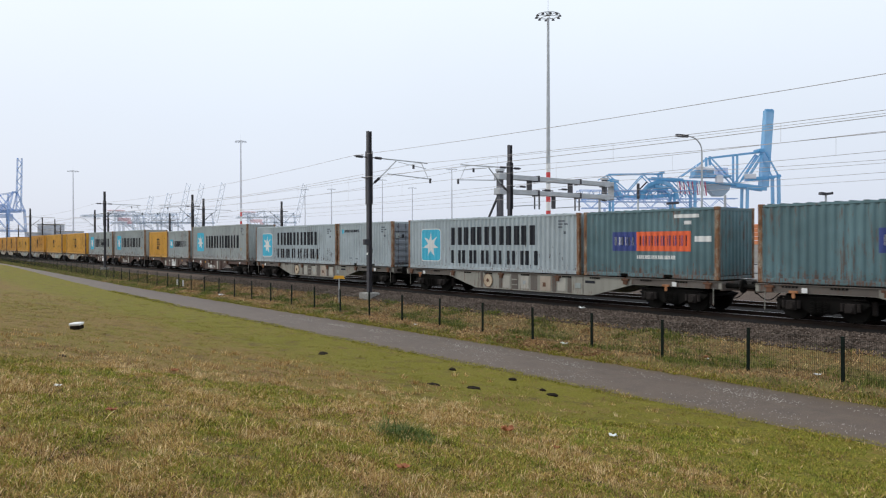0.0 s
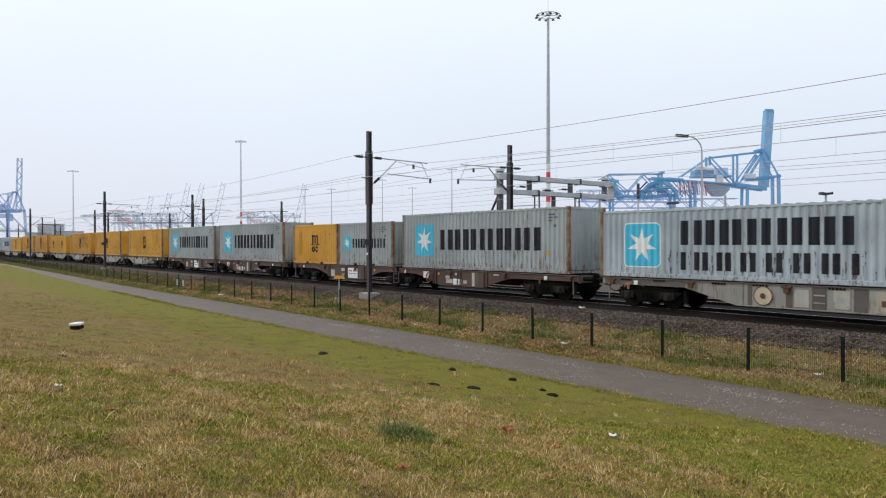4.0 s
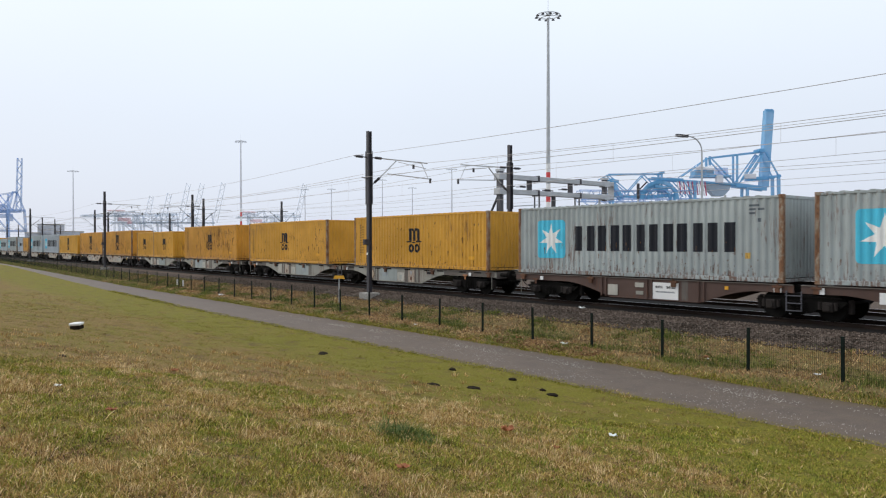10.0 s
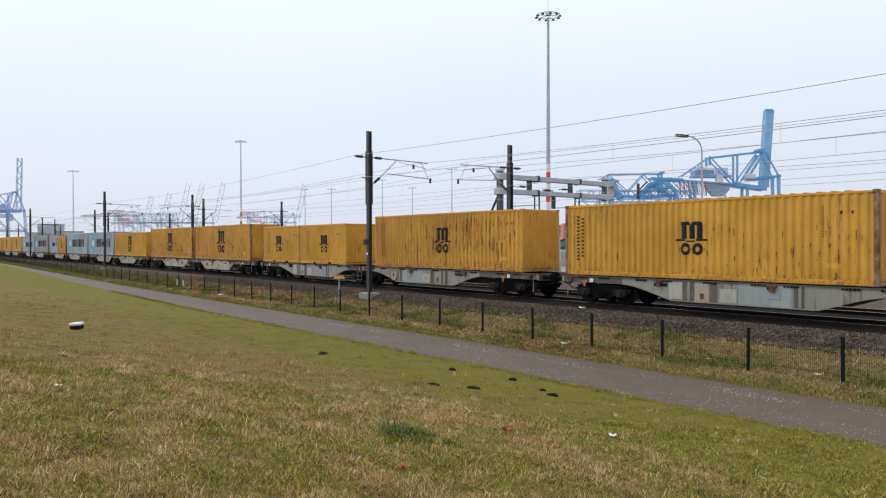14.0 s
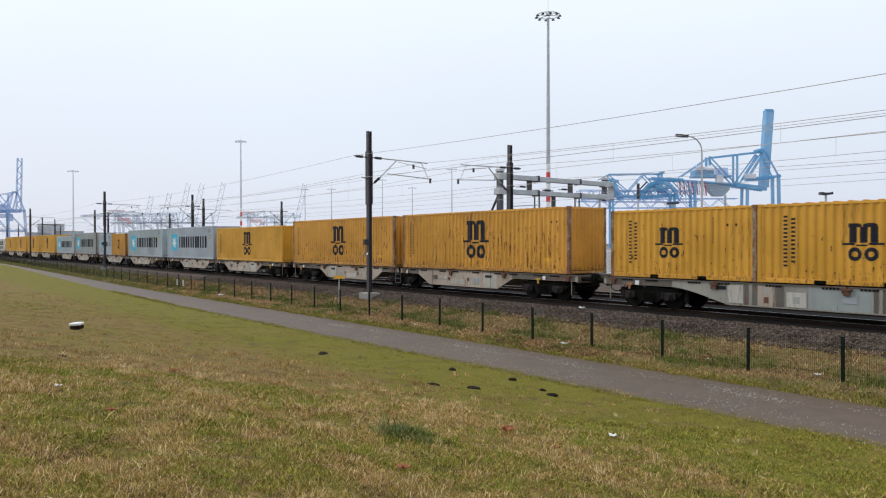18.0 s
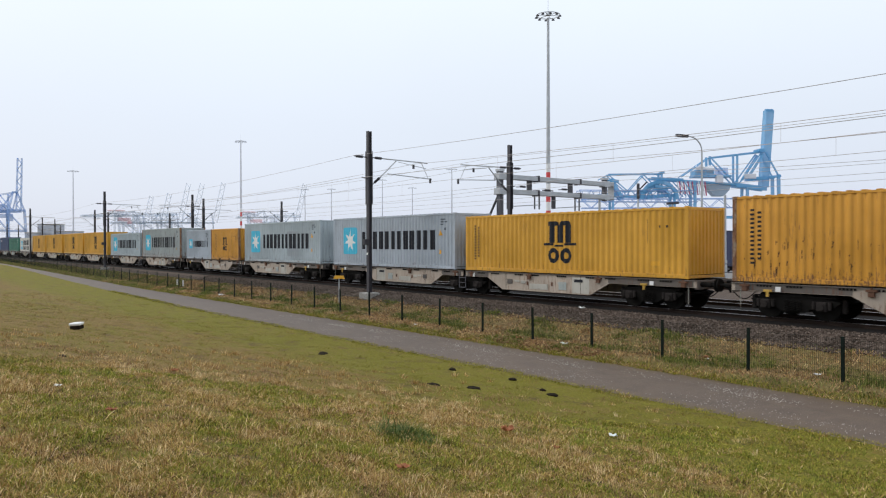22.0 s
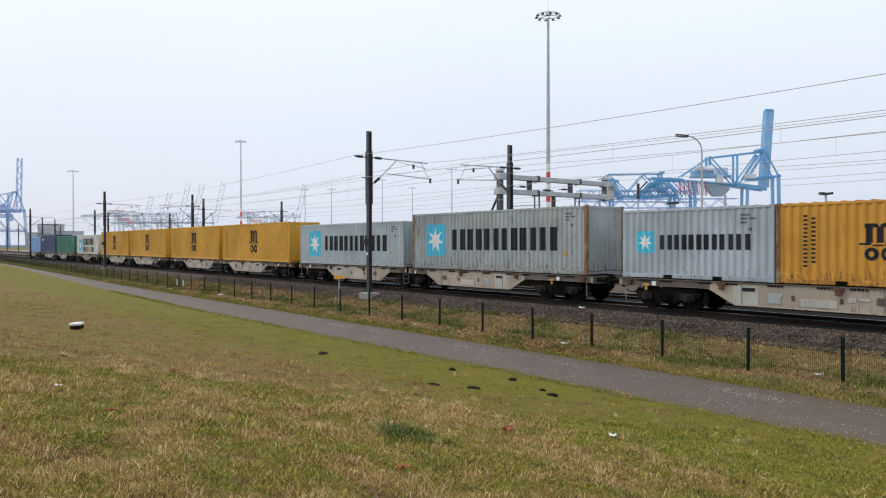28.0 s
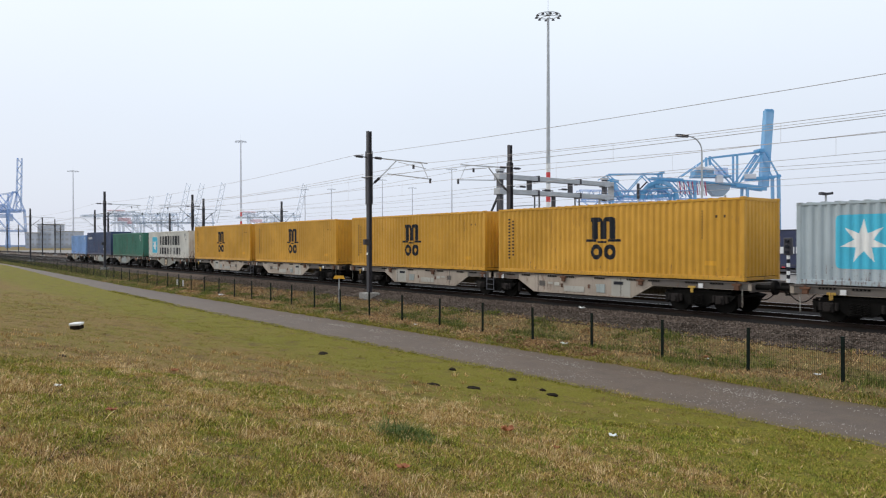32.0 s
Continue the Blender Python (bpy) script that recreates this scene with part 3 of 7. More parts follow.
def star_shapes(x, z, r):
    out, n = [], 7
    inner = [(x + 0.40 * r * math.sin(6.2832 * (i + 0.5) / n), z + 0.40 * r * math.cos(6.2832 * (i + 0.5) / n)) for i in range(n)]
    out.append(inner)
    for i in range(n):
        tip = (x + r * math.sin(6.2832 * i / n), z + r * math.cos(6.2832 * i / n))
        out.append([inner[i - 1], tip, inner[i]])
    return out


def word_bars(x, z, w, h, count, stroke=0.32, gap=0.14):
    """A word as a row of plain upright bars, two to each character."""
    out, step = [], w / count
    for i in range(count):
        a = x + i * step
        out += [rect(a, z, step * stroke, h), rect(a + step * (1 - gap - stroke), z, step * stroke, h)]
    return out


def column_bars(x, z, w, h, count):
    return [rect(x, z + h * (i + 0.22) / count, w * 0.8, h * 0.5 / count) for i in range(count)]


def end_doors(length, height, parent, paint):
    """Two doors with lock rods at the container's end."""
    x = length
    for s in (0, 1):
        bm = bmesh.new()
        y0 = 0.12 + s * (WIDTH / 2 - 0.11)
        box(bm, x - 0.06, x - 0.02, y0, y0 + WIDTH / 2 - 0.14, 0.18, height - 0.14, 0.008)
        n = 6
        for k in range(n):
            z0 = 0.24 + k * (height - 0.46) / n
            box(bm, x - 0.022, x + 0.022, y0 + 0.06, y0 + WIDTH / 2 - 0.20, z0, z0 + (height - 0.46) / n - 0.15, 0.02)
        door = part("door", bm, paint, parent)
        for k in (0.28, 0.80):
            bm = tube(bmesh.new(), (x + 0.012, y0 + k, 0.12), (x + 0.012, y0 + k, height - 0.10), 0.017, 6)
            for z in (0.35, 1.05, 1.7, 2.25):
                box(bm, x - 0.01, x + 0.035, y0 + k - 0.05, y0 + k + 0.05, z, z + 0.05)
            part("lock_rod", bm, M["post_grey"], door, "grey steel lock rod")
        for dy, z, w, h, mat in ((0.10, 1.62, 0.26, 0.30, "cool"), (0.52, 1.66, 0.16, 0.20, "black")) if s == 0 else ((0.16, 1.64, 0.2, 0.16, "faint"),):
            part("placard", box(bmesh.new(), x + 0.020, x + 0.028, y0 + dy, y0 + dy + w, z, z + h, 0.002), M[mat], door, "small door placard")


def container(q, length, height, paint, label, marks, doors=False, posts=None, group="shipping containers on the train"):
    """One container at q metres along the train, with its markings."""
    posts = posts or paint
    m = Matrix.Translation((q, TRACK - WIDTH / 2, FLOOR))
    t = thing("shipping_container", label, "shipping container", group, m=m)
    L, H = length, height
    sheet = mesh_of("side_wall", corrugated(L - 0.24, 0.155, H - 0.10), paint)
    a = part("side_wall", sheet, None, t)
    a.location = (0.12, 0.018, 0)
    b = part("side_wall", sheet, None, t)
    b.location, b.rotation_euler = (L - 0.12, WIDTH - 0.018, 0), (0, 0, math.pi)
    end = mesh_of("end_wall", corrugated(WIDTH - 0.24, 0.155, H - 0.10, 0.235), paint)
    e = part("end_wall", end, None, t)
    e.location, e.rotation_euler = (0.02, WIDTH - 0.12, 0), (0, 0, -math.pi / 2)
    if doors:
        end_doors(L, H, t, M["door_grey"])
    else:
        e = part("end_wall", end, None, t)
        e.location, e.rotation_euler = (L - 0.02, 0.12, 0), (0, 0, math.pi / 2)
    line = [(0.1, H - 0.05), (0.1, H - 0.03)]
    for i in range(int((L - 0.5) / 0.42)):
        x = 0.3 + i * 0.42
        line += [(x, H - 0.03), (x + 0.03, H + 0.004), (x + 0.17, H + 0.004), (x + 0.20, H - 0.03)]
    line += [(L - 0.1, H - 0.03), (L - 0.1, H - 0.05)]
    part("roof", slab(bmesh.new(), line, 0.015, WIDTH - 0.015), paint, t)
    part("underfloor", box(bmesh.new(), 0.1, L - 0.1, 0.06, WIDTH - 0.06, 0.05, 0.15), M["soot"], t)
    for y in (0.0, WIDTH - 0.06):
        part("top_rail", box(bmesh.new(), 0.16, L - 0.16, y + 0.012, y + 0.06, H - 0.105, H - 0.045, 0.008), paint, t)
        bm = bmesh.new()
        if L < 7:
            for x0, x1 in ((0.16, 1.85), (2.22, L - 2.22), (L - 1.85, L - 0.16)):
                box(bm, x0, x1, y, y + 0.06, 0.015, 0.165, 0.008)
            for x0, x1 in ((1.85, 2.22), (L - 2.22, L - 1.85)):
                box(bm, x0, x1, y + 0.003, y + 0.057, 0.135, 0.162)
        else:
            box(bm, 0.16, L - 0.16, y, y + 0.06, 0.015, 0.165, 0.008)
        part("bottom_rail", bm, paint, t)
        for x in (0.0, L - 0.15):
            part("corner_post", box(bmesh.new(), x, x + 0.15, y - (0.0 if y < 1 else 0.09), y + (0.15 if y < 1 else 0.06), 0.11, H - 0.11, 0.012), posts, t)
    for x in (0.0, L - 0.15):
        for z in (0.02, H - 0.13):
            part("end_rail", box(bmesh.new(), x + 0.02, x + 0.13, 0.14, WIDTH - 0.14, z, z + 0.11, 0.006), paint, t)
    bm = bmesh.new()
    box(bm, 0, 0.178, 0, 0.162, 0, 0.118, 0.012)
    me = mesh_of("corner_casting", bm, posts)
    for x in (-0.004, L - 0.174):
        for y in (-0.004, WIDTH - 0.158):
            for z in (0.0, H - 0.118):
                part("corner_casting", me, None, t).location = (x, y, z)
    for name, polys, mat, lab in marks:
        o = part(name, painted(polys, {"logo_star": 0.009, "logo_border": 0.0035, "repainted_patch": 0.003, "rust_runs": 0.0075}.get(name, 0.006)), M[mat], t, lab)
        o.location = (0.12, 0.018, 0)
        if name in ("rust_runs", "upright_mark", "number_mark", "web_bar", "faded_mark"):
            tagged(o, kind="stuff")
    return t


def codes(L, H, mat="faint"):
    """The small number block high up at the end of the side."""
    x = L - 0.24
    return ("number_mark", [rect(x - 1.05, H - 0.36, 0.34, 0.07), rect(x - 1.05, H - 0.49, 0.24, 0.07), rect(x - 0.74, H - 0.49, 0.22, 0.07), rect(x - 1.05, H - 0.62, 0.22, 0.07), rect(x - 0.75, H - 0.88, 0.10, 0.12)], mat, "small faint number marks")


def name_bars(x, z, w, h, count, mat="black", stroke=0.33, label="bold black bar of the owner's name"):
    """The owner's name: two plain bars for each character."""
    step = w / count
    return [("name_bar", [rect(x + i * step + d * step * (0.86 - stroke), z, step * stroke, h)], mat, label) for i in range(count) for d in (0, 1)]


def star_marks(L, H, short=False, second=False, warn=False):
    """Light blue panel with a white star, and the bars of the name beside it."""
    if short:
        x, size, zc, wx, ww, wz, wh = 0.50, 0.82, 0.525, 1.55, 3.65, 0.415, 0.21
    elif second:
        x, size, zc, wx, ww, wz, wh = 1.07, 1.62, 0.48, 3.55, 6.1, 0.48, 0.34
    else:
        x, size, zc, wx, ww, wz, wh = 1.06, 1.64, 0.518, 3.22, 7.35, 0.345, 0.355
    z, s = H * zc, size / 2
    out = [("logo_panel", [soft_rect(x, z - s, size * 0.98, size, 0.10 * size)], "cyan", "light blue square panel"),
           ("logo_star", star_shapes(x + size * 0.49, z, s * 0.84), "star", "white seven-pointed star")]
    out += name_bars(wx, H * wz, ww, H * wh, 6)
    if second:
        out.insert(0, ("logo_border", [soft_rect(x - 0.045, z - s - 0.045, size * 0.98 + 0.09, size + 0.09, 0.13 * size)], "star", "thin white outline"))
        out += name_bars(wx, H * 0.13, ww * 1.02, H * 0.25, 7, stroke=0.24)
    out.append(codes(L, H))
    if warn:
        out.append(("warning_label", [[(L - 1.5, H * 0.60), (L - 1.16, H * 0.60), (L - 1.33, H * 0.60 + 0.30)]], "sign", "small orange triangle"))
    if not short and not second:
        out.append(("warning_label", [rect(L - 1.45, H * 0.27, 0.2, 0.2)], "sign" if warn else "ochre", "small orange label"))
    return out


def arch_marks(L, H, w=1.3, shift=0.0):
    """Black emblem: three upright bars under a rounded head, a long foot line and two blocks below."""
    x, z = L / 2 - 0.06 + shift, H * 0.49
    cx = 0.50 if L > 7 else 0.74
    e = "bold black bar of the emblem"
    out = [("emblem_bar", [rect(x + k * w, z + 0.05 * w, w * 0.24, w * 0.56)], "black", e) for k in (-0.46, -0.10, 0.25)]
    out += [("emblem_head", [[(x - w * 0.5, z + w * 0.60), (x - w * 0.02, z + w * 0.60), (x - w * 0.06, z + w * 0.70), (x - w * 0.14, z + w * 0.745), (x - w * 0.5, z + w * 0.745)]], "black", ""),
            ("emblem_head", [[(x - w * 0.01, z + w * 0.60), (x + w * 0.49, z + w * 0.60), (x + w * 0.46, z + w * 0.69), (x + w * 0.36, z + w * 0.745), (x + w * 0.10, z + w * 0.745), (x, z + w * 0.69)]], "black", ""),
            ("emblem_foot", [rect(x - w * 0.70, z - w * 0.035, w * 0.42, w * 0.08)], "black", ""),
            ("emblem_foot", [rect(x + w * 0.18, z - w * 0.035, w * 0.52, w * 0.08)], "black", ""),
            ("emblem_foot", [rect(x - w * 0.24, z - w * 0.075, w * 0.38, w * 0.06)], "black", "")]
    for k in (-0.27, 0.27):
        out.append(("emblem_ring", ring(x + k * w, z - w * 0.36, w * 0.24, w * 0.25, 0.42), "black", "bold black ring of the emblem"))
    out += [("upright_mark", column_bars(cx, H * 0.20, 0.19, H * 0.66, 13), "black", "upright column of small black bars"),
            ("upright_mark", column_bars(cx + 0.25, H * 0.25, 0.19, H * 0.58, 11), "black", "upright column of small black bars"),
            ("number_mark", column_bars(L - 1.75, H * 0.5, 0.05, H * 0.36, 11) + [rect(L - 1.22, H - 0.70, 0.07, 0.09), rect(L - 0.90, H - 0.70, 0.08, 0.09)], "black", "thin column of dark marks")]
    if L > 7:
        out.append(("warning_label", [rect(L - 1.6, H * 0.18, 0.42, 0.16)], "sign", "small orange label"))
    return out


def rust_runs(L, H, count, seed, low=0.35, high=0.95, long=0.45, near=0.0, mat="run"):
    """Paint chipped off the ribs: narrow dark rust runs that taper downwards, more of them from near on."""
    rng = random.Random(seed)
    out = []
    for i in range(count):
        rib = int((near + (L - 0.6 - near) * rng.random() ** 0.8) / 0.278)
        x = rib * 0.278 + rng.choice((-0.03, 0.0, 0.05, 0.07)) + 0.03
        w, h = rng.uniform(0.012, 0.042), long * rng.uniform(0.15, 1.0) ** 1.6
        z = max(0.2, H * rng.uniform(low, high) - h)
        lean = rng.uniform(-0.01, 0.012)
        if 0.05 < x < L - 0.4 and z + h < H - 0.12:
            out.append([(x + lean, z), (x + lean + w * 0.45, z), (x + w, z + h * 0.7), (x + w * 0.8, z + h), (x + 0.1 * w, z + h * 0.93)])
    return ("rust_runs", out, mat, "narrow dark rust runs")


L40, L20, LOW, HIGH = 12.192, 6.058, 2.591, 2.896


def box_marks(L, H, x):
    z = H * 0.39
    return [("logo_panel", [rect(x, z, 1.18, 0.74)], "blue", "dark blue panel"), ("logo_panel", [rect(x + 1.18, z, 2.34, 0.74)], "orange", "orange panel"),
            *name_bars(x + 0.14, z + 0.22, 0.95, 0.32, 3, "star", 0.28, "white bar"), *name_bars(x + 1.30, z + 0.2, 2.1, 0.38, 8, "blue", 0.26, "dark blue bar"),
            ("web_bar", word_bars(x + 1.2, z - 0.30, 1.7, 0.14, 12), "star", "small white bars"),
            ("number_mark", [rect(L - 1.9, H - 0.36, 1.0, 0.13), rect(L - 1.5, H - 0.60, 0.3, 0.13), rect(L - 1.05, z + 0.35, 0.65, 0.2)], "tag", "white number marks")]


def build_containers():
    made = []

    def add(right, *args, **kw):
        c = container(right - args[0], *args, **kw)
        made.append((c, right - args[0]))

    g1 = "shipping containers on the train"
    rusty = M["corner"]
    lab_g = "rust-streaked grey corrugated shipping container with light blue star panel"
    lab_y = "yellow corrugated steel shipping container with black emblem on a wagon"
    lab_yr = "rust-streaked yellow corrugated shipping container with black emblem on a wagon"
    big = star_marks
    add(-0.17, L40, LOW, M["teal"], "faded teal corrugated shipping container with blue and orange panel", box_marks(L40, LOW, 3.55), posts=rusty)
    add(-13.79, L20, LOW, M["teal"], "short faded teal corrugated shipping container with blue and orange panel", box_marks(L20, LOW, 1.32), posts=rusty)
    add(-20.1, L40, LOW, M["grey"], "light grey shipping container, star panel, two rows of black bars", star_marks(L40, LOW, second=True) + [rust_runs(L40, LOW, 40, 9, 0.1, 0.5, 0.25, 5.0)], posts=rusty)
    add(-33.83, L20, LOW, M["grey"], "short pale grey shipping container with small logo and grey doors", [("logo_panel", [rect(0.35, 1.95, 0.2, 0.26)], "cyan", ""), ("name_bars", word_bars(0.65, 2.02, 1.7, 0.16, 10), "black", "small black bars"), codes(L20, LOW), ("faded_mark", [rect(1.2, 0.42, 0.3, 0.04), rect(1.9, 0.38, 0.3, 0.05), rect(3.7, 0.8, 0.12, 0.22)], "faint", "scuffed dark marks")], doors=True, posts=rusty)
    add(-40.13, L40, LOW, M["grey"], "rusty light grey shipping container, star panel, scuffed black bars", star_marks(L40, LOW, second=True) + [rust_runs(L40, LOW, 110, 8, 0.1, 0.42, 0.35, 3.0, "run")], posts=rusty)
    add(-54.0, L40, HIGH, M["grey_old"], lab_g, big(L40, HIGH) + [rust_runs(L40, HIGH, 70, 10, 0.08, 0.5, 0.3, 0.0, "soft_run")], posts=rusty)
    add(-67.15, L20, LOW, M["grey_old"], "short grey corrugated shipping container with small star panel, rusty posts", star_marks(L20, LOW, True), posts=rusty)
    add(-73.32, L20, LOW, M["yellow"], "short yellow corrugated shipping container with black emblem, rusty post", arch_marks(L20, LOW, 0.85), posts=rusty)
    add(-80.97, L40, HIGH, M["grey_old"], lab_g, big(L40, HIGH) + [rust_runs(L40, HIGH, 70, 11, 0.08, 0.5, 0.3, 0.0, "soft_run")], posts=rusty)
    add(-94.15, L40, HIGH, M["grey_old"], lab_g, big(L40, HIGH) + [rust_runs(L40, HIGH, 70, 12, 0.08, 0.5, 0.3, 0.0, "soft_run")], posts=rusty)
    add(-108.4, L40, HIGH, M["yellow"], lab_y, arch_marks(L40, HIGH, 0.98) + [rust_runs(L40, HIGH, 60, 3, 0.12, 0.9, 0.35)], posts=rusty)
    add(-123.97, L40, HIGH, M["yellow"], lab_y, arch_marks(L40, HIGH, 0.90, -0.15) + [rust_runs(L40, HIGH, 70, 2, 0.12, 0.7, 0.35)], posts=rusty)
    add(-138.72, L40, HIGH, M["yellow_old"], lab_yr, arch_marks(L40, HIGH, 0.98, 0.14) + [rust_runs(L40, HIGH, 170, 1, 0.30, 0.92, 0.75, 3.0)])
    add(-154.27, L20, LOW, M["yellow"], "short yellow corrugated shipping container with black emblem", arch_marks(L20, LOW, 0.84, 0.18) + [rust_runs(L20, LOW, 40, 4, 0.12, 0.6, 0.2)])
    add(-160.35, L20, LOW, M["yellow"], "short yellow corrugated shipping container with dark rusty end", arch_marks(L20, LOW, 0.84, -0.42) + [rust_runs(L20, LOW, 50, 5, 0.12, 0.8, 0.25)], posts=rusty)
    add(-168.58, L40, HIGH, M["yellow_old"], lab_yr, arch_marks(L40, HIGH, 1.37) + [rust_runs(L40, HIGH, 150, 6, 0.12, 0.75, 0.5, 2.0)], posts=rusty)
    scrawl = [("scrawl", [[(8.7 + 0.22 * i, 0.45 + 0.02 * i), (8.76 + 0.22 * i, 0.45 + 0.02 * i), (8.98 + 0.22 * i, 1.0 - 0.03 * i), (8.92 + 0.22 * i, 1.0 - 0.03 * i)]], "faint", "dark sprayed stroke") for i in range(5)]
    add(-181.6, 12.42, HIGH, M["yellow_old"], lab_yr, arch_marks(L40, HIGH, 1.36) + scrawl + [rust_runs(L40, HIGH, 130, 7, 0.10, 0.5, 0.35)], posts=rusty)
    add(-195.72, 12.45, LOW + 0.06, M["yellow_clean"], "clean yellow corrugated shipping container with black emblem on a wagon", arch_marks(L40 + 0.1, LOW, 1.34))
    add(-209.02, L40, HIGH, M["grey_new"], "clean blue-grey corrugated shipping container with star panel on a wagon", big(L40, HIGH, warn=True))
    add(-222.96, L40, HIGH, M["grey"], "grey corrugated shipping container with star panel and repainted patch", [("repainted_patch", [rect(7.25, 0.45, 1.75, 1.75)], "patch_grey", "darker repainted patch")] + big(L40, HIGH, warn=True))
    add(-236.3, L20, LOW, M["yellow_old"], "short yellow corrugated shipping container with rust and black emblem", arch_marks(L20, LOW, 0.82), posts=rusty)
    add(-242.42, L20, LOW, M["grey_new"], "short clean grey corrugated shipping container with small star panel", star_marks(L20, LOW, True))
    add(-250.3, L40, HIGH, M["grey_old"], "stained grey corrugated shipping container with star panel, rusty post", big(L40, HIGH), posts=rusty)
    add(-263.4, L40, LOW, M["grey"], "pale grey corrugated shipping container with star panel on a wagon", big(L40, LOW))
    add(-277.34, L40, HIGH, M["yellow_clean"], lab_y, arch_marks(L40, HIGH, 1.27))
    add(-290.5, L40, HIGH, M["yellow_clean"], lab_y, arch_marks(L40, HIGH, 1.27))
    add(-304.7, L40, HIGH, M["yellow_clean"], lab_y, arch_marks(L40, HIGH, 1.27))
    add(-317.9, L40, HIGH, M["yellow_clean"], lab_y, arch_marks(L40, HIGH, 1.27))
    add(-331.75, L40, LOW, M["white"], "off-white corrugated shipping container with faded black bars", star_marks(L40, LOW, second=True))
    add(-346.15, L40, LOW, M["green"], "dark green corrugated shipping container on a wagon", [codes(L40, LOW, "tag")])
    add(-359.4, L40, HIGH, M["navy"], "navy blue corrugated shipping container on a wagon", [("name_bars", word_bars(0.6, 2.0, 2.0, 0.3, 6), "tag", "small white bars")])
    add(-372.3, 9.125, LOW, M["sky_blue"], "light blue corrugated shipping container at the train's end", [codes(9.1, LOW, "tag")])
    return made


# ---------------------------------------------------------------- wagons
def wheelset():
    bm = bmesh.new()
    tube(bm, (0, -1.05, 0), (0, 1.05, 0), 0.08, 10)
    for s in (-1, 1):
        tube(bm, (0, s * 0.69, 0), (0, s * 0.82, 0), 0.46, 24)
        tube(bm, (0, s * 0.66, 0), (0, s * 0.69, 0), 0.49, 24)
        tube(bm, (0, s * 0.82, 0), (0, s * 0.90, 0), 0.16, 12)
        for k in range(3):
            a = k * 2.0944
            tube(bm, (0.25 * math.cos(a), s * 0.82, 0.25 * math.sin(a)), (0.25 * math.cos(a), s * 0.832, 0.25 * math.sin(a)), 0.05, 8)
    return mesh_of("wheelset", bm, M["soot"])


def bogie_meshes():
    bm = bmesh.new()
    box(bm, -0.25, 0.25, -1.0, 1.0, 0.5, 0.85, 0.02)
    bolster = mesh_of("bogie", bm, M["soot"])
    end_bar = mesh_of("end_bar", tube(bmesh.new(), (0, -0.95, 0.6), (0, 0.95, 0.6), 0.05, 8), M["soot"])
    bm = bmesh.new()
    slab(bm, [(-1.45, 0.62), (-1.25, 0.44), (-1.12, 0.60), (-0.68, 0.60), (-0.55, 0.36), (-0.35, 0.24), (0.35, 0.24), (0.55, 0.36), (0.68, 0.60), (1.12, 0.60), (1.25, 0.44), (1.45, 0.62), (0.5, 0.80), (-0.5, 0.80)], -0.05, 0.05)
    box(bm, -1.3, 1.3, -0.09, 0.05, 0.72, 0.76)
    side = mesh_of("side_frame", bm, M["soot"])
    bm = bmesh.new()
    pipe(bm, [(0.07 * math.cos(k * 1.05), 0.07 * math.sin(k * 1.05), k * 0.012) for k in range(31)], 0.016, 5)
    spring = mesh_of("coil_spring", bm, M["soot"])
    bm = bmesh.new()
    box(bm, -0.16, 0.16, -0.07, 0.07, -0.15, 0.16, 0.03)
    tube(bm, (0, -0.06, 0), (0, -0.13, 0), 0.11, 10)
    for s in (-1, 1):
        tube(bm, (s * 0.24, 0, -0.08), (s * 0.24, 0, 0.16), 0.06, 8)
    axle_me = mesh_of("axle_box", bm, M["axle"])
    bm = bmesh.new()
    box(bm, -0.07, 0.07, -0.10, 0.10, -0.22, 0.22, 0.03)
    brake = mesh_of("brake_block", bm, M["axle"])
    return bolster, side, spring, axle_me, brake, end_bar


SPINS = []
WHEEL, (BOLSTER, SIDE_FRAME, SPRING, AXLE_BOX, BRAKE, END_BAR) = wheelset(), bogie_meshes()


def bogie(parent, x):
    b = part("bogie", BOLSTER, None, parent, "black sooty bogie with coil springs")
    b.location = (x, 0, 0)
    for dx in (-1.35, 1.35):
        part("end_bar", END_BAR, None, b).location = (dx, 0, 0)
    for s in (-1, 1):
        f = part("side_frame", SIDE_FRAME, None, b)
        f.location, f.rotation_euler = (0, s * 1.02, 0), (0, 0, math.pi if s > 0 else 0)
        for dx in (-0.2, 0.0, 0.2):
            part("coil_spring", SPRING, None, b).location = (dx, s * 1.15, 0.28)
    for dx in (-1.45, -0.38, 0.38, 1.45):
        part("brake_block", BRAKE, None, b).location = (dx, -0.76, 0.48)
    for dx in (-0.9, 0.9):
        w = part("wheelset", WHEEL, None, b)
        SPINS.append((w, dx))
        for s in (-1, 1):
            a = part("axle_box", AXLE_BOX, None, b)
            a.location = (dx, s * 1.12, 0.46)
            if s > 0:
                a.rotation_euler = (0, 0, math.pi)


STEEL = {}


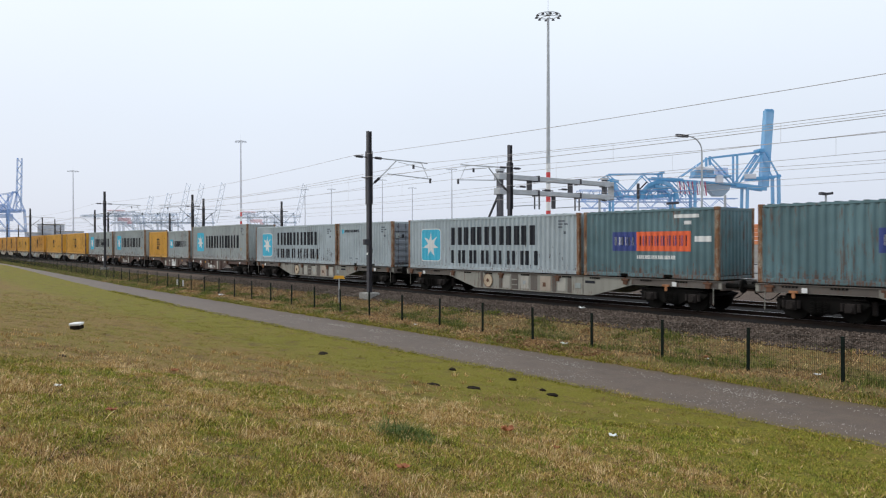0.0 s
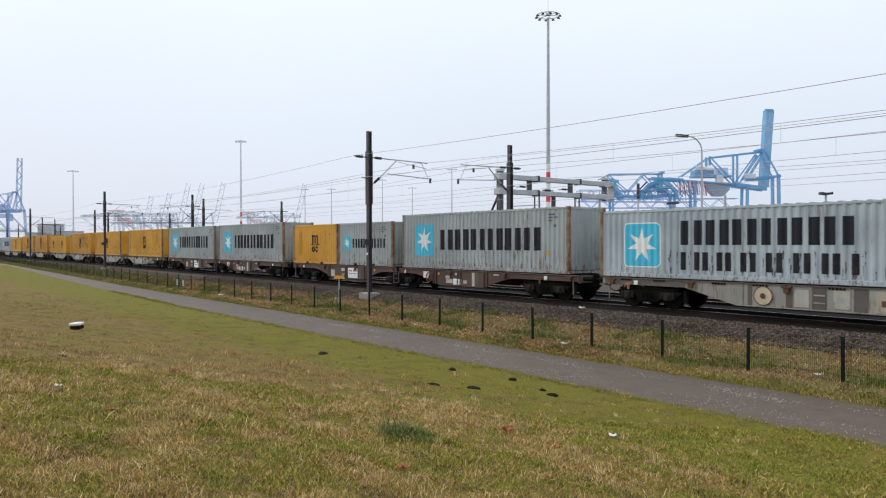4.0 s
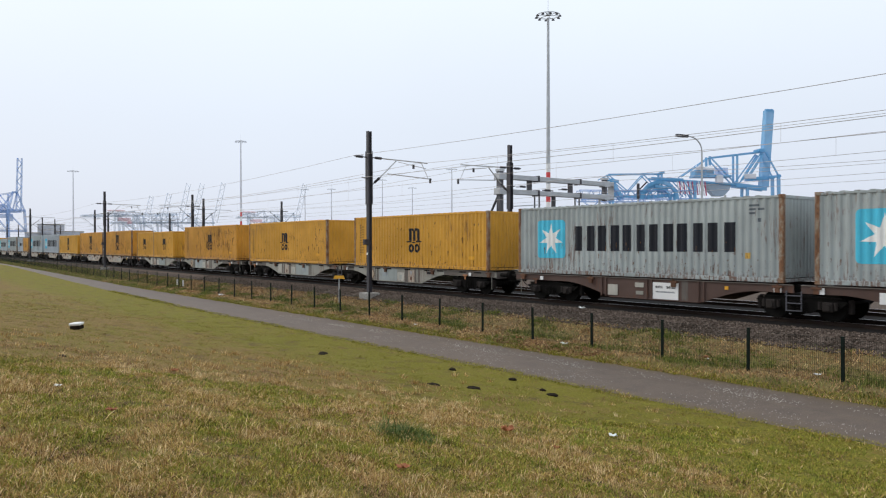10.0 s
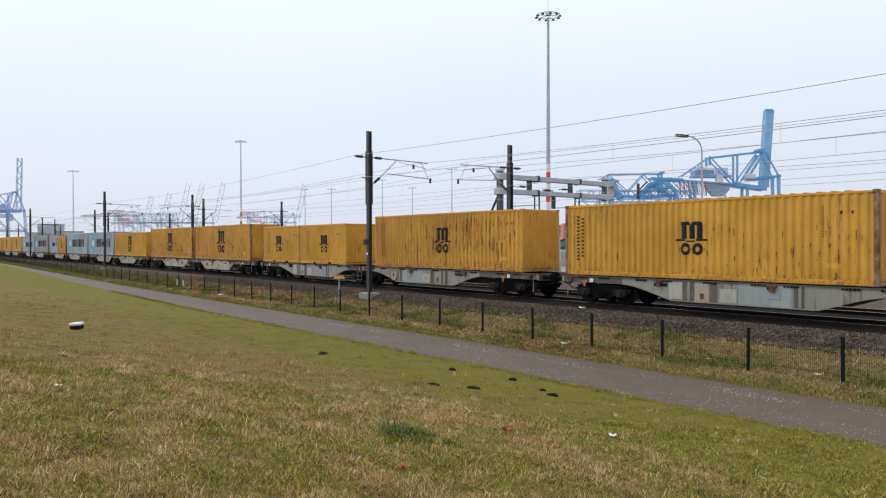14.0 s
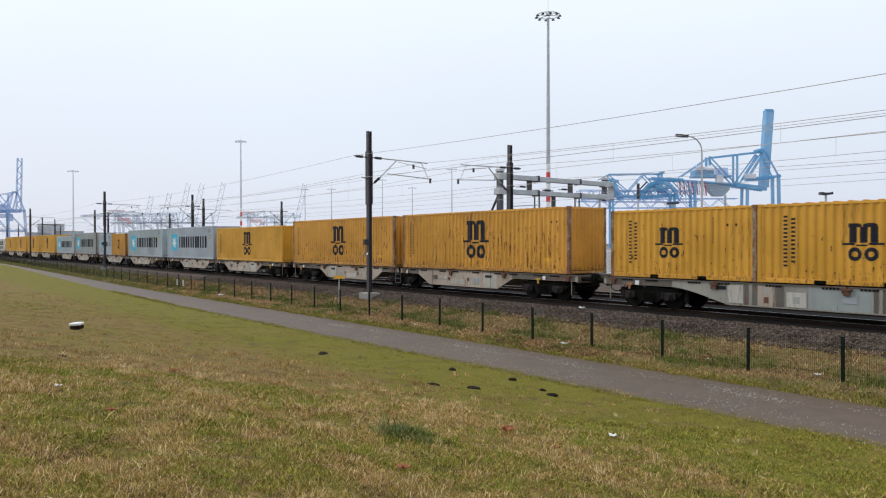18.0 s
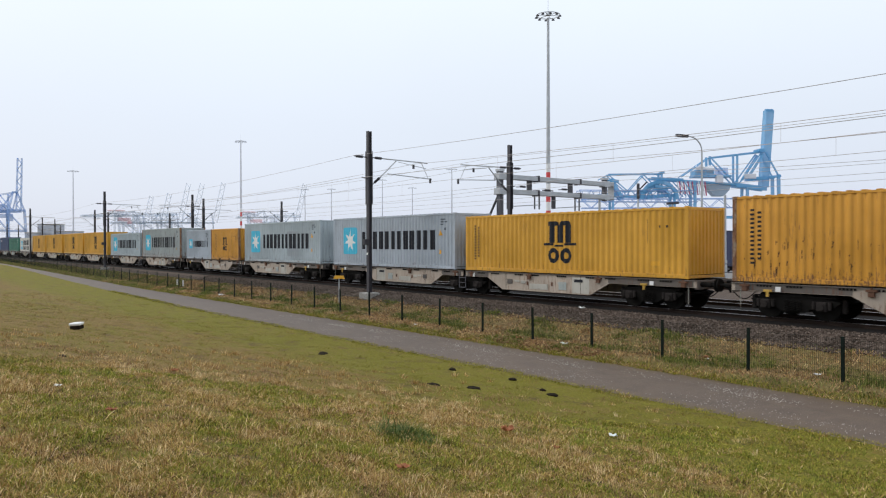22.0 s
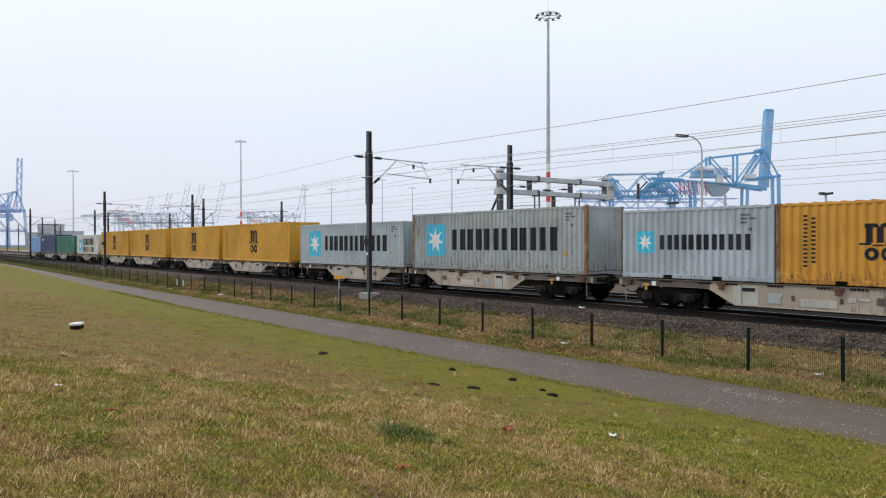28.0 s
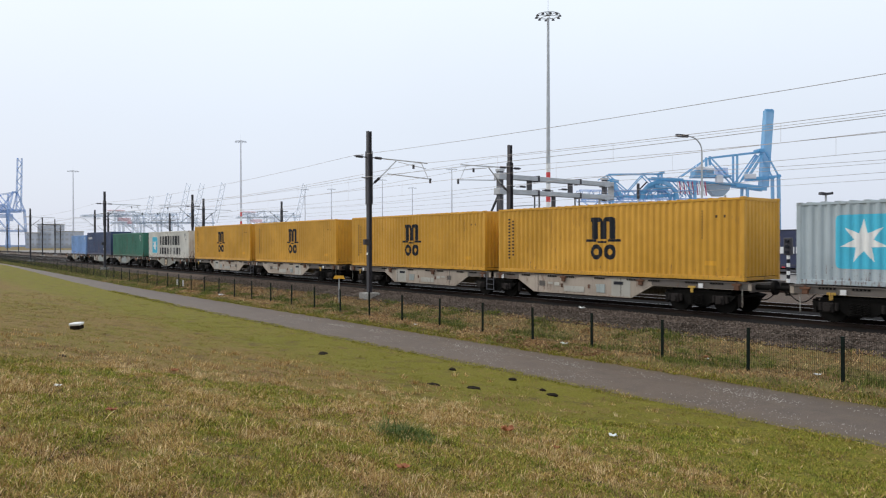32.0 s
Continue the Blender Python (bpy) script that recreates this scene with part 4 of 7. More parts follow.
def steel_parts():
    bm = tube(bmesh.new(), (0, 0, 0), (0.42, 0, 0), 0.09, 10)
    tube(bm, (0.42, 0, 0), (0.62, 0, 0), 0.065, 10)
    tube(bm, (0.60, 0, 0), (0.64, 0, 0), 0.235, 16)
    STEEL["buffer"] = mesh_of("buffer", bm, M["soot"])
    bm = bmesh.new()
    for y in (-0.24, 0.24):
        bar(bm, (y, 0, 0.95), (y, 0, 0.30), 0.03, 0.03)
    for z in (0.32, 0.56, 0.8):
        bar(bm, (-0.24, 0, z), (0.24, 0, z), 0.10, 0.025)
    STEEL["ladder"] = mesh_of("step_ladder", bm, M["post_grey"])
    bm = bmesh.new()
    box(bm, -0.16, 0.16, -0.09, 0.02, -0.02, 0.05, 0.008)
    box(bm, -0.09, 0.09, -0.07, 0.02, -0.17, -0.02, 0.008)
    tube(bm, (0, -0.05, 0.05), (0, -0.05, 0.11), 0.03, 8)
    STEEL["lock"] = mesh_of("container_lock", bm, M["bright_rust"])
    bm = bmesh.new()
    pipe(bm, [(0.24 * math.cos(6.2832 * i / 20), 0, 0.24 * math.sin(6.2832 * i / 20)) for i in range(20)], 0.028, 5, True)
    for i in range(5):
        a = 6.2832 * i / 5
        tube(bm, (0, 0, 0), (0.24 * math.cos(a), 0, 0.24 * math.sin(a)), 0.014, 5)
    tube(bm, (0, -0.03, 0), (0, 0.14, 0), 0.04, 8)
    STEEL["handwheel"] = mesh_of("handbrake_wheel", bm, M["lever"])
    bm = bmesh.new()
    pipe(bm, [(0.9 * i / 8, 0, -0.30 * math.sin(math.pi * i / 8)) for i in range(9)], 0.02, 5)
    STEEL["hose"] = mesh_of("brake_hose", bm, M["soot"])
    bm = bmesh.new()
    bar(bm, (0, 0, 0), (0.55, 0, -0.04), 0.07, 0.10)
    bar(bm, (0.50, 0, 0.05), (0.62, 0, -0.28), 0.05, 0.07)
    plates = bmesh.new()
    for k in range(5):
        box(plates, 0.11 * k, 0.11 * k + 0.07, -0.02, 0.01, -0.03, 0.03)
    STEEL["bolts"] = mesh_of("bolt_plate", plates, M["soot"])
    STEEL["coupling"] = mesh_of("screw_coupling", bm, M["soot"])


def deck(parent, x0, x1, b0, b1, paint, patches, arched, ribs, slope=1.0):
    """One frame of a wagon from x0 to x1, deep in the middle between b0 and b1."""
    top, thin, deep = 1.13, 0.86, 0.34
    if arched:
        foot = [(b0 + 2.25 * k / 7, thin - (thin - deep) * (1 - math.cos(math.pi / 2 * k / 7)) ** 0.8) for k in range(8)]
        heel = [(b1 - 2.05 * k / 7, thin - (thin - deep) * (1 - math.cos(math.pi / 2 * k / 7)) ** 0.8) for k in range(7, -1, -1)]
    else:
        foot, heel = [(b0, thin), (b0 + slope, deep)], [(b1 - slope, deep), (b1, thin)]
    outline = [(x0, top), (x0, thin)] + foot + heel + [(x1, thin), (x1, top)]
    f = part("side_sill", slab(bmesh.new(), outline, -1.20, -1.165), paint, parent)
    part("side_sill", slab(bmesh.new(), outline, 1.165, 1.20), paint, parent)
    for z0, z1 in ((top - 0.03, top), (deep, deep + 0.03)):
        a, b = (x0, x1) if z0 > 1 else (foot[-1][0], heel[0][0])
        part("sill_flange", box(bmesh.new(), a, b, -1.245, -1.20, z0, z1, 0.004), M["recess"] if z0 > 1 else paint, parent)
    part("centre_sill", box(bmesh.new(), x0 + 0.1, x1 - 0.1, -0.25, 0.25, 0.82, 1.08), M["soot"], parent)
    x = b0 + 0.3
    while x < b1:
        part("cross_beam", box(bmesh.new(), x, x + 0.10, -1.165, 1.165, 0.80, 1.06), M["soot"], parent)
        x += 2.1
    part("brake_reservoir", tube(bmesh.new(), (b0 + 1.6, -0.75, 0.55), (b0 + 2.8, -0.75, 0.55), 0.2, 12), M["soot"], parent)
    for k in range(ribs):
        x = b0 + 1.8 + (b1 - b0 - 3.9) * k / max(1, ribs - 1)
        for dx in (0.0, 0.22):
            part("stiffener", box(bmesh.new(), x + dx, x + dx + 0.07, -1.245, -1.199, deep + 0.03, top - 0.03, 0.006), paint if dx else M["brown"], parent)
    for x, z, w, h, mat, name in patches:
        xx = b0 + x
        if xx + w > heel[0][0] + 0.05 and z < 0.6:
            continue
        d = -1.206 if name.endswith("panel") else -1.230 if name == "rusty_patch" else -1.222
        part(name, box(bmesh.new(), xx, xx + w, d, -1.199, z, z + h, 0.003), M[mat], parent)
    if not arched or ribs == 0:
        for a, b in ((x0 + 0.12, b0 + 0.05), (b1 - 0.05, x1 - 0.12)):
            if b - a > 0.3:
                part("end_sill_cover", box(bmesh.new(), a, b, -1.208, -1.199, thin + 0.015, top - 0.035, 0.002), M["recess"], parent, "dark grey-brown sill end")
        for x in (foot[-1][0] + 0.25, heel[0][0] - 0.5):
            part("seam", box(bmesh.new(), x, x + 0.03, -1.209, -1.199, deep + 0.03, top - 0.03), M["recess"], parent)
        for i in range(9):
            o = part("bolt_plate", STEEL["bolts"], None, parent)
            o.location = (x0 + 0.9 + (x1 - x0 - 1.8) * ((i * 0.618) % 1.0), -1.21, 1.055)
            tagged(o, kind="stuff")
    n = 4 if x1 - x0 < 15 else 6
    for i in range(n):
        o = part("container_lock", STEEL["lock"], None, parent, "rusty container lock bracket")
        o.location = (x0 + 0.5 + (x1 - x0 - 1.0) * i / (n - 1), -1.22, 1.03)
    return f


# panels and plates of the side sills: metres from the start of the deep part, height, width, depth, paint, name
PATCH_SINGLE = [(2.42, 0.38, 0.16, 0.70, "recess", "stiffener_panel"), (3.72, 0.38, 0.22, 0.70, "recess", "stiffener_panel"), (4.0, 0.42, 0.46, 0.56, "chalk", "notice_plate"), (4.54, 0.38, 0.46, 0.70, "recess", "step_panel"),
                (4.6, 0.56, 0.34, 0.05, "pale", "step"), (4.6, 0.80, 0.34, 0.05, "pale", "step"), (5.2, 0.44, 0.48, 0.56, "chalk", "notice_plate"), (5.3, 0.62, 0.22, 0.18, "patch_grey", "faded_patch"), (5.78, 0.38, 0.42, 0.70, "recess", "rusty_panel"),
                (6.4, 0.40, 0.62, 0.64, "cream", "equipment_box"), (6.55, 0.58, 0.18, 0.18, "bright_rust", "rusty_patch"), (7.10, 0.38, 0.24, 0.70, "recess", "stiffener_panel"), (7.42, 0.44, 0.46, 0.54, "chalk", "notice_plate"),
                (7.98, 0.38, 0.22, 0.70, "recess", "stiffener_panel"), (8.4, 0.60, 0.30, 0.22, "cool", "faded_patch"), (8.95, 0.84, 0.50, 0.10, "black", "marking_bar")]
PATCH_GREY = [(2.47, 0.38, 0.34, 0.70, "recess", "stiffener_panel"), (2.56, 0.38, 0.10, 0.70, "pale", "stiffener_bar"), (2.88, 0.38, 1.82, 0.70, "cool", "repainted_panel"), (3.25, 0.62, 0.40, 0.20, "patch_grey", "faded_patch"), (3.6, 0.92, 0.10, 0.12, "black", "marking_bar"),
              (4.75, 0.40, 0.64, 0.48, "chalk", "notice_plate"), (4.95, 0.52, 0.24, 0.22, "cool", "faded_patch"), (5.47, 0.38, 0.27, 0.70, "recess", "stiffener_panel"), (5.79, 0.38, 0.56, 0.66, "cream", "equipment_box"), (5.98, 0.48, 0.16, 0.20, "rust", "rusty_patch"), (5.94, 0.78, 0.2, 0.2, "patch_grey", "faded_patch"),
              (6.38, 0.38, 0.46, 0.70, "recess", "stiffener_panel"), (6.54, 0.38, 0.12, 0.70, "pale", "stiffener_bar"), (6.87, 0.42, 0.56, 0.62, "chalk", "notice_plate"), (7.5, 0.86, 0.58, 0.12, "black", "marking_bar")]
PATCH_BROWN = [(0.95, 0.66, 0.46, 0.34, "tag", "notice_plate"), (2.85, 0.68, 0.34, 0.16, "chalk", "faded_patch"), (2.9, 0.46, 0.50, 0.20, "chalk", "faded_patch"), (3.46, 0.40, 0.62, 0.30, "tag", "notice_plate"), (3.62, 0.88, 0.22, 0.12, "chalk", "faded_patch"), (4.26, 0.48, 0.26, 0.16, "chalk", "faded_patch"),
               (4.92, 0.38, 0.20, 0.66, "chalk", "equipment_box"), (5.14, 0.38, 0.24, 0.70, "recess", "stiffener_panel"), (5.40, 0.38, 0.66, 0.66, "tag", "repainted_panel"), (6.5, 0.95, 0.36, 0.07, "chalk", "label_plate"), (2.2, 0.86, 0.13, 0.12, "sign", "warning_label")]
PATCH_BROWN_END = [(2.15, 0.42, 0.48, 0.42, "chalk", "notice_plate"), (3.46, 0.78, 0.40, 0.18, "chalk", "faded_patch"), (3.5, 0.5, 0.34, 0.14, "pale", "faded_patch"), (4.27, 0.38, 1.10, 0.62, "tag", "notice_plate"), (4.38, 0.78, 0.34, 0.10, "black", "marking_bar"), (4.85, 0.78, 0.42, 0.10, "black", "marking_bar"), (4.4, 0.62, 0.84, 0.06, "faint", "marking_bar"), (5.5, 0.38, 0.26, 0.70, "recess", "stiffener_panel"), (7.2, 0.86, 0.13, 0.12, "sign", "warning_label")]
PATCH_CREAM = [(1.35, 0.62, 0.34, 0.22, "recess", "equipment_box"), (1.41, 0.66, 0.22, 0.14, "mast", "equipment_lid"), (1.85, 0.72, 0.30, 0.08, "chalk", "faded_patch"), (2.25, 0.66, 0.28, 0.14, "chalk", "faded_patch"), (2.62, 0.60, 0.10, 0.16, "rust", "bracket"), (2.80, 0.44, 1.10, 0.24, "chalk", "notice_plate"),
               (4.10, 0.62, 0.10, 0.16, "rust", "bracket"), (4.5, 0.72, 0.4, 0.09, "chalk", "faded_patch"), (4.55, 0.48, 0.42, 0.34, "cool", "faded_patch"), (5.30, 0.38, 0.92, 0.66, "chalk", "repainted_panel"), (5.42, 0.84, 0.46, 0.12, "black", "marking_bar")]
PAINTS = {"grey": (("pale", PATCH_GREY), "long pale grey flat container wagon with brown patches and rust"),
          "brown": (("brown", PATCH_BROWN), "brown flat container wagon with white notice plates and handwheel"),
          "cream": (("cream", PATCH_CREAM), "cream-grey flat container wagon with rusty lock brackets")}


def wagon(kind, left, right, joint=None):
    """A wagon from left to right along the train; with a joint it is two frames over a shared middle bogie."""
    (paint, patches), label = PAINTS[kind]
    t = thing("container_wagon", label, "railway wagon", "wagons of the train", m=Matrix.Translation((left, TRACK, RAIL)))
    n = right - left
    mid = 1.45 if kind != "cream" else 1.75
    spans = [(0, n, 3.72, n - 3.75)] if joint is None else [(0, joint - left - 0.12, 3.1 if kind != "cream" else 3.85, joint - left - mid), (joint - left + 0.12, n, joint - left + mid, n - 3.9)]
    for i, (a, b, c, d) in enumerate(spans):
        if kind == "grey" and joint is None:
            patches = PATCH_SINGLE
        turned = joint is not None and i == 0
        if turned and kind == "brown":
            turned, here = False, PATCH_BROWN_END
        else:
            here = patches
        deck(t, a, b, c, d, M[paint], [((d - c - x - w if turned else x), z, w, h, mt, nm) for x, z, w, h, mt, nm in here], kind == "brown" or (kind == "grey" and joint is not None), 0 if kind != "brown" else 3, 2.0 if joint is None else 1.0)
    bogie(t, 2.06)
    bogie(t, n - 2.08)
    if joint is not None:
        bogie(t, joint - left)
        o = part("step_ladder", STEEL["ladder"], None, t)
        o.location = (joint - left - 0.1, -1.24, -0.02)
        for dx in (-0.75, 0.6):
            part("notice_plate", box(bmesh.new(), joint - left + dx, joint - left + dx + 0.26, -1.262, -1.248, 0.86, 1.06, 0.003), M["tag"], t, "small white plate")
    if kind != "cream":
        x = spans[-1][2] + (1.55 if kind == "brown" else 2.06 if joint is not None else 2.97)
        if kind == "grey":
            dish = part("wheel_dish", tube(bmesh.new(), (x, -1.235, 0.72), (x, -1.20, 0.72), 0.31, 24), M["tan"], t, "pale round dish with a rusty hub")
            part("hub", tube(bmesh.new(), (x, -1.26, 0.72), (x, -1.235, 0.72), 0.09, 10, 0.06), M["bright_rust"], dish, "rusty hub")
            part("rim", pipe(bmesh.new(), [(x + 0.31 * math.cos(6.2832 * k / 24), -1.235, 0.72 + 0.31 * math.sin(6.2832 * k / 24)) for k in range(24)], 0.016, 5, True), M["bright_rust"], dish)
        else:
            part("handbrake_wheel", STEEL["handwheel"], None, t).location = (x, -1.30, 0.72)
    for x, s in ((0, -1), (n, 1)):
        part("end_beam", box(bmesh.new(), x - 0.10 * (s > 0), x + 0.10 * (s < 0), -1.16, 1.16, 0.80, 1.12, 0.01), M["recess"], t)
        for y in (-0.875, 0.875):
            b = part("buffer", STEEL["buffer"], None, t)
            b.location, b.scale = (x, y, 0.98), (1, 1, 1)
            if s < 0:
                b.rotation_euler = (0, 0, math.pi)
        h = part("brake_hose", STEEL["hose"], None, t)
        h.location = (x - 0.45, -0.4, 0.82)
        cpl = part("screw_coupling", STEEL["coupling"], None, t)
        cpl.location = (x, 0, 0.96)
        if s < 0:
            cpl.rotation_euler = (0, 0, math.pi)
    lever = "ochre" if kind == "cream" else "lever" if kind == "grey" else "rust"
    for x in (1.3, n - 2.2):
        bm = box(bmesh.new(), x - 0.14, x + 0.14, -1.30, -1.245, 0.86, 0.94, 0.006)
        box(bm, x - 0.05, x + 0.05, -1.29, -1.25, 0.70, 0.87, 0.006)
        part("brake_lever", bm, M[lever], t, "worn coloured brake lever")
        part("label_plate", box(bmesh.new(), x + 0.25, x + 0.43, -1.262, -1.247, 0.88, 1.04, 0.003), M["tag"], t)
    for x in (0.32, n - 0.32):
        part("shunter_handle", tube(bmesh.new(), (x, -1.20, 0.9), (x, -1.20, 0.28), 0.016, 6), M["pale"], t)
    return t, left


def build_wagons():
    return [wagon("grey", -12.45, 6.2), wagon("grey", -32.45, -13.67), wagon("grey", -52.2, -33.75),
            wagon("brown", -79.4, -53.45, -66.66), wagon("brown", -106.5, -80.75, -93.7), wagon("grey", -136.35, -107.85, -122.2), wagon("grey", -166.75, -137.75, -152.5),
            wagon("cream", -194.05, -168.15, -181.1), wagon("cream", -221.35, -195.4, -208.3), wagon("cream", -248.65, -222.7, -235.9), wagon("cream", -275.8, -250.0, -263.0),
            wagon("cream", -303.0, -277.1, -290.0), wagon("cream", -330.3, -304.4, -317.4), wagon("grey", -344.9, -331.6), wagon("grey", -371.5, -346.2, -358.9), wagon("grey", -385.6, -372.8)]


build_ground()
build_path()
build_ballast()
build_rails()
build_fence()
steel_parts()
CONTAINERS = build_containers()
WAGONS = build_wagons()


# ---------------------------------------------------------------- overhead line
MASTS = [23.3, -33.5, -90.3, -140.0, -190.0, -245.0, -300.0]


def overhead_mast(x, y, side, far=False):
    """A steel mast with its bracket; side is the way, along y, to its track."""
    z0 = land(x, y) if y < 22 else 0.85
    t = thing("overhead_line_mast", "dark grey steel railway mast with insulated bracket arms", "mast", "overhead line masts", m=Matrix.Translation((x, y, 0)))
    bm = bmesh.new()
    for s in (-1, 1):
        box(bm, -0.11, 0.11, s * 0.10 - 0.012, s * 0.10 + 0.012, z0, 9.75)
    box(bm, -0.012, 0.012, -0.088, 0.088, z0, 9.75)
    part("post", bm, M["mast"], t)
    bm = bmesh.new()
    for s in (-1, 1):
        box(bm, -0.15, 0.15, s * 0.13 - 0.015, s * 0.13 + 0.015, 5.75, 8.65)
    part("sleeve", bm, M["mast"], t)
    part("footing", box(bmesh.new(), -0.45, 0.45, -0.4, 0.4, z0 - 0.5, z0 + 0.32, 0.03), M["concrete"], t, "grey concrete footing")
    if far:
        part("bracket_tube", tube(bmesh.new(), (0, side * 0.1, 8.3), (0, side * 3.8, 8.25), 0.035, 6), M["galv"], t)
        part("bracket_strut", tube(bmesh.new(), (0, side * 0.1, 6.8), (0, side * 1.9, 8.3), 0.035, 6), M["mast"], t)
        part("registration_tube", tube(bmesh.new(), (0, side * 1.2, 7.45), (0, side * 4.2, 7.35), 0.025, 6), M["galv"], t)
        part("back_bracket", tube(bmesh.new(), (0, -side * 0.1, 8.3), (0, -side * 0.95, 8.3), 0.05, 6), M["mast"], t)
        return t
    part("bracket_tube", tube(bmesh.new(), (0, side * 0.9, 8.32), (0, side * 4.0, 8.27), 0.035, 8), M["galv"], t, "grey steel tube")
    part("bracket_strut", tube(bmesh.new(), (0, side * 0.75, 7.30), (0, side * 1.85, 8.30), 0.035, 8), M["galv"], t)
    part("registration_tube", tube(bmesh.new(), (0, side * 1.2, 7.50), (0, side * 4.3, 7.36), 0.028, 8), M["galv"], t)
    part("steady_arm", tube(bmesh.new(), (0, side * 3.55, 8.27), (0, side * 4.05, 7.40), 0.018, 6), M["galv"], t)
    part("steady_arm", tube(bmesh.new(), (0, side * 1.95, 8.20), (0, side * 3.9, 7.95), 0.018, 6), M["galv"], t)
    part("wire_clamp", box(bmesh.new(), -0.04, 0.04, side * 3.0 - 0.05, side * 3.0 + 0.05, 7.88, 8.12), M["mast"], t)
    part("wire_clamp", box(bmesh.new(), -0.04, 0.04, side * 4.2 - 0.05, side * 4.2 + 0.05, 7.12, 7.4), M["mast"], t)
    for a, b in (((0, side * 0.12, 8.33), (0, side * 0.92, 8.32)), ((0, side * 0.12, 6.78), (0, side * 0.78, 7.32)), ((0, -side * 0.12, 8.32), (0, -side * 0.95, 8.34))):
        bm = tube(bmesh.new(), a, b, 0.03, 8)
        va, vb = Vector(a), Vector(b)
        for k in range(6):
            c = va.lerp(vb, 0.35 + 0.09 * k)
            tube(bm, c, c + (vb - va).normalized() * 0.035, 0.075, 10)
        part("insulator", bm, M["mast"], t, "dark ribbed insulator")
    part("wire_bracket", tube(bmesh.new(), (0, -side * 0.1, 7.15), (0, -side * 0.45, 7.22), 0.03, 6), M["mast"], t)
    part("switch_box", box(bmesh.new(), -0.09, 0.09, -side * 0.1, -side * 0.36, 3.55, 3.85, 0.02), M["mast"], t)
    part("number_plate", box(bmesh.new(), -0.07, 0.07, -0.135, -0.125, 3.0, 3.12), M["tag"], t, "small white plate")
    return t


def wire_run(name, y, z, sag, r, droppers=None):
    """A wire over all the spans, with sag; droppers hang to the lower height given."""
    t = thing(name, "thin grey overhead railway wire hung between the masts", "wire", "overhead wires")
    ends = [80.0] + MASTS
    pts = []
    for a, b in zip(ends, ends[1:]):
        pts += [(a + (b - a) * k / 12, y, z - sag * 4 * k / 12 * (1 - k / 12)) for k in range(12)]
    bm = pipe(bmesh.new(), pts, r, 5)
    part("wire", bm, M["wire"], t)
    if droppers:
        for a, b in zip(ends[:4], ends[1:5]):
            for k in range(1, 8):
                f = k / 8
                x = a + (b - a) * f
                part("dropper", tube(bmesh.new(), (x, y, z - sag * 4 * f * (1 - f)), (x, y, droppers), 0.005, 4), M["wire"], t)


def portal_gantry():
    """Portal of two posts and two pale beams over the far tracks."""
    t = thing("portal_gantry", "pale steel double-beam gantry on dark posts across the tracks", "gantry", m=Matrix.Translation((-43.2, 0, 0)))
    for y, r, low, mat in ((40.15, 0.21, 0.7, "post_grey"), (53.3, 0.19, 7.5, "post_grey")):
        part("post", box(bmesh.new(), -r, r, y - r, y + r, low, 9.45, 0.02), M[mat], t, "grey square post")
        for z in (9.05, 7.85):
            part("collar", box(bmesh.new(), -0.37, 0.37, y - 0.36, y + 0.36, z - 0.27, z + 0.27, 0.03), M["galv"], t)
        part("post_cap", box(bmesh.new(), -0.27, 0.27, y - 0.27, y + 0.27, 9.45, 9.66, 0.02), M["galv"], t)
    part("post", tube(bmesh.new(), (0, 52.6, 0.7), (0, 52.6, 7.7), 0.11, 10), M["galv"], t, "slim galvanised post")
    part("post_plate", box(bmesh.new(), -0.36, 0.36, 54.2, 54.26, 7.6, 9.3, 0.02), M["galv"], t)
    for y, z in ((45.4, 8.15), (40.2, 9.3)):
        bm = bmesh.new()
        for k in range(5):
            tube(bm, (0, y + k * 0.14, z), (0, y + k * 0.14 + 0.07, z), 0.11, 8)
        tube(bm, (0, y - 0.3, z), (0, y + 1.0, z), 0.05, 6)
        part("insulator", bm, M["mast"], t)
    for x in (-0.8, 0.8):
        part("brace", bar(bmesh.new(), (x * 0.3, 40.1, 7.4), (x * 2.0, 37.6, 0.9), 0.16, 0.16), M["mast"], t)
    for z in (9.05, 7.85):
        for x in (-0.25, 0.25):
            part("beam", box(bmesh.new(), x - 0.09, x + 0.09, 40.3, 54.2, z - 0.19, z + 0.19, 0.02), M["galv"], t, "pale grey steel beam")
        for y in (44.3, 49.6):
            part("joint_plate", box(bmesh.new(), -0.37, 0.37, y - 0.12, y + 0.12, z - 0.26, z + 0.26, 0.01), M["mast"], t)
    for y in (43.5, 48.6):
        part("hanger", box(bmesh.new(), -0.16, 0.16, y - 0.16, y + 0.16, 7.9, 8.95), M["mast"], t)
        part("hanger", box(bmesh.new(), -0.12, 0.12, y - 2.3, y - 2.0, 6.6, 7.7), M["mast"], t)
        for dy in (0.6, 1.15):
            part("hanger", box(bmesh.new(), -0.05, 0.05, y + dy, y + dy + 0.08, 6.5, 7.7), M["mast"], t)
        part("registration_tube", tube(bmesh.new(), (0, y - 2.2, 6.65), (0, y + 1.4, 6.9), 0.04, 6), M["galv"], t)
        bm = tube(bmesh.new(), (0, y - 0.2, 8.35), (0, y - 1.5, 8.28), 0.035, 6)
        for k in range(6):
            tube(bm, (0, y - 0.5 - k * 0.1, 8.34), (0, y - 0.54 - k * 0.1, 8.34), 0.09, 8)
        part("insulator", bm, M["mast"], t)


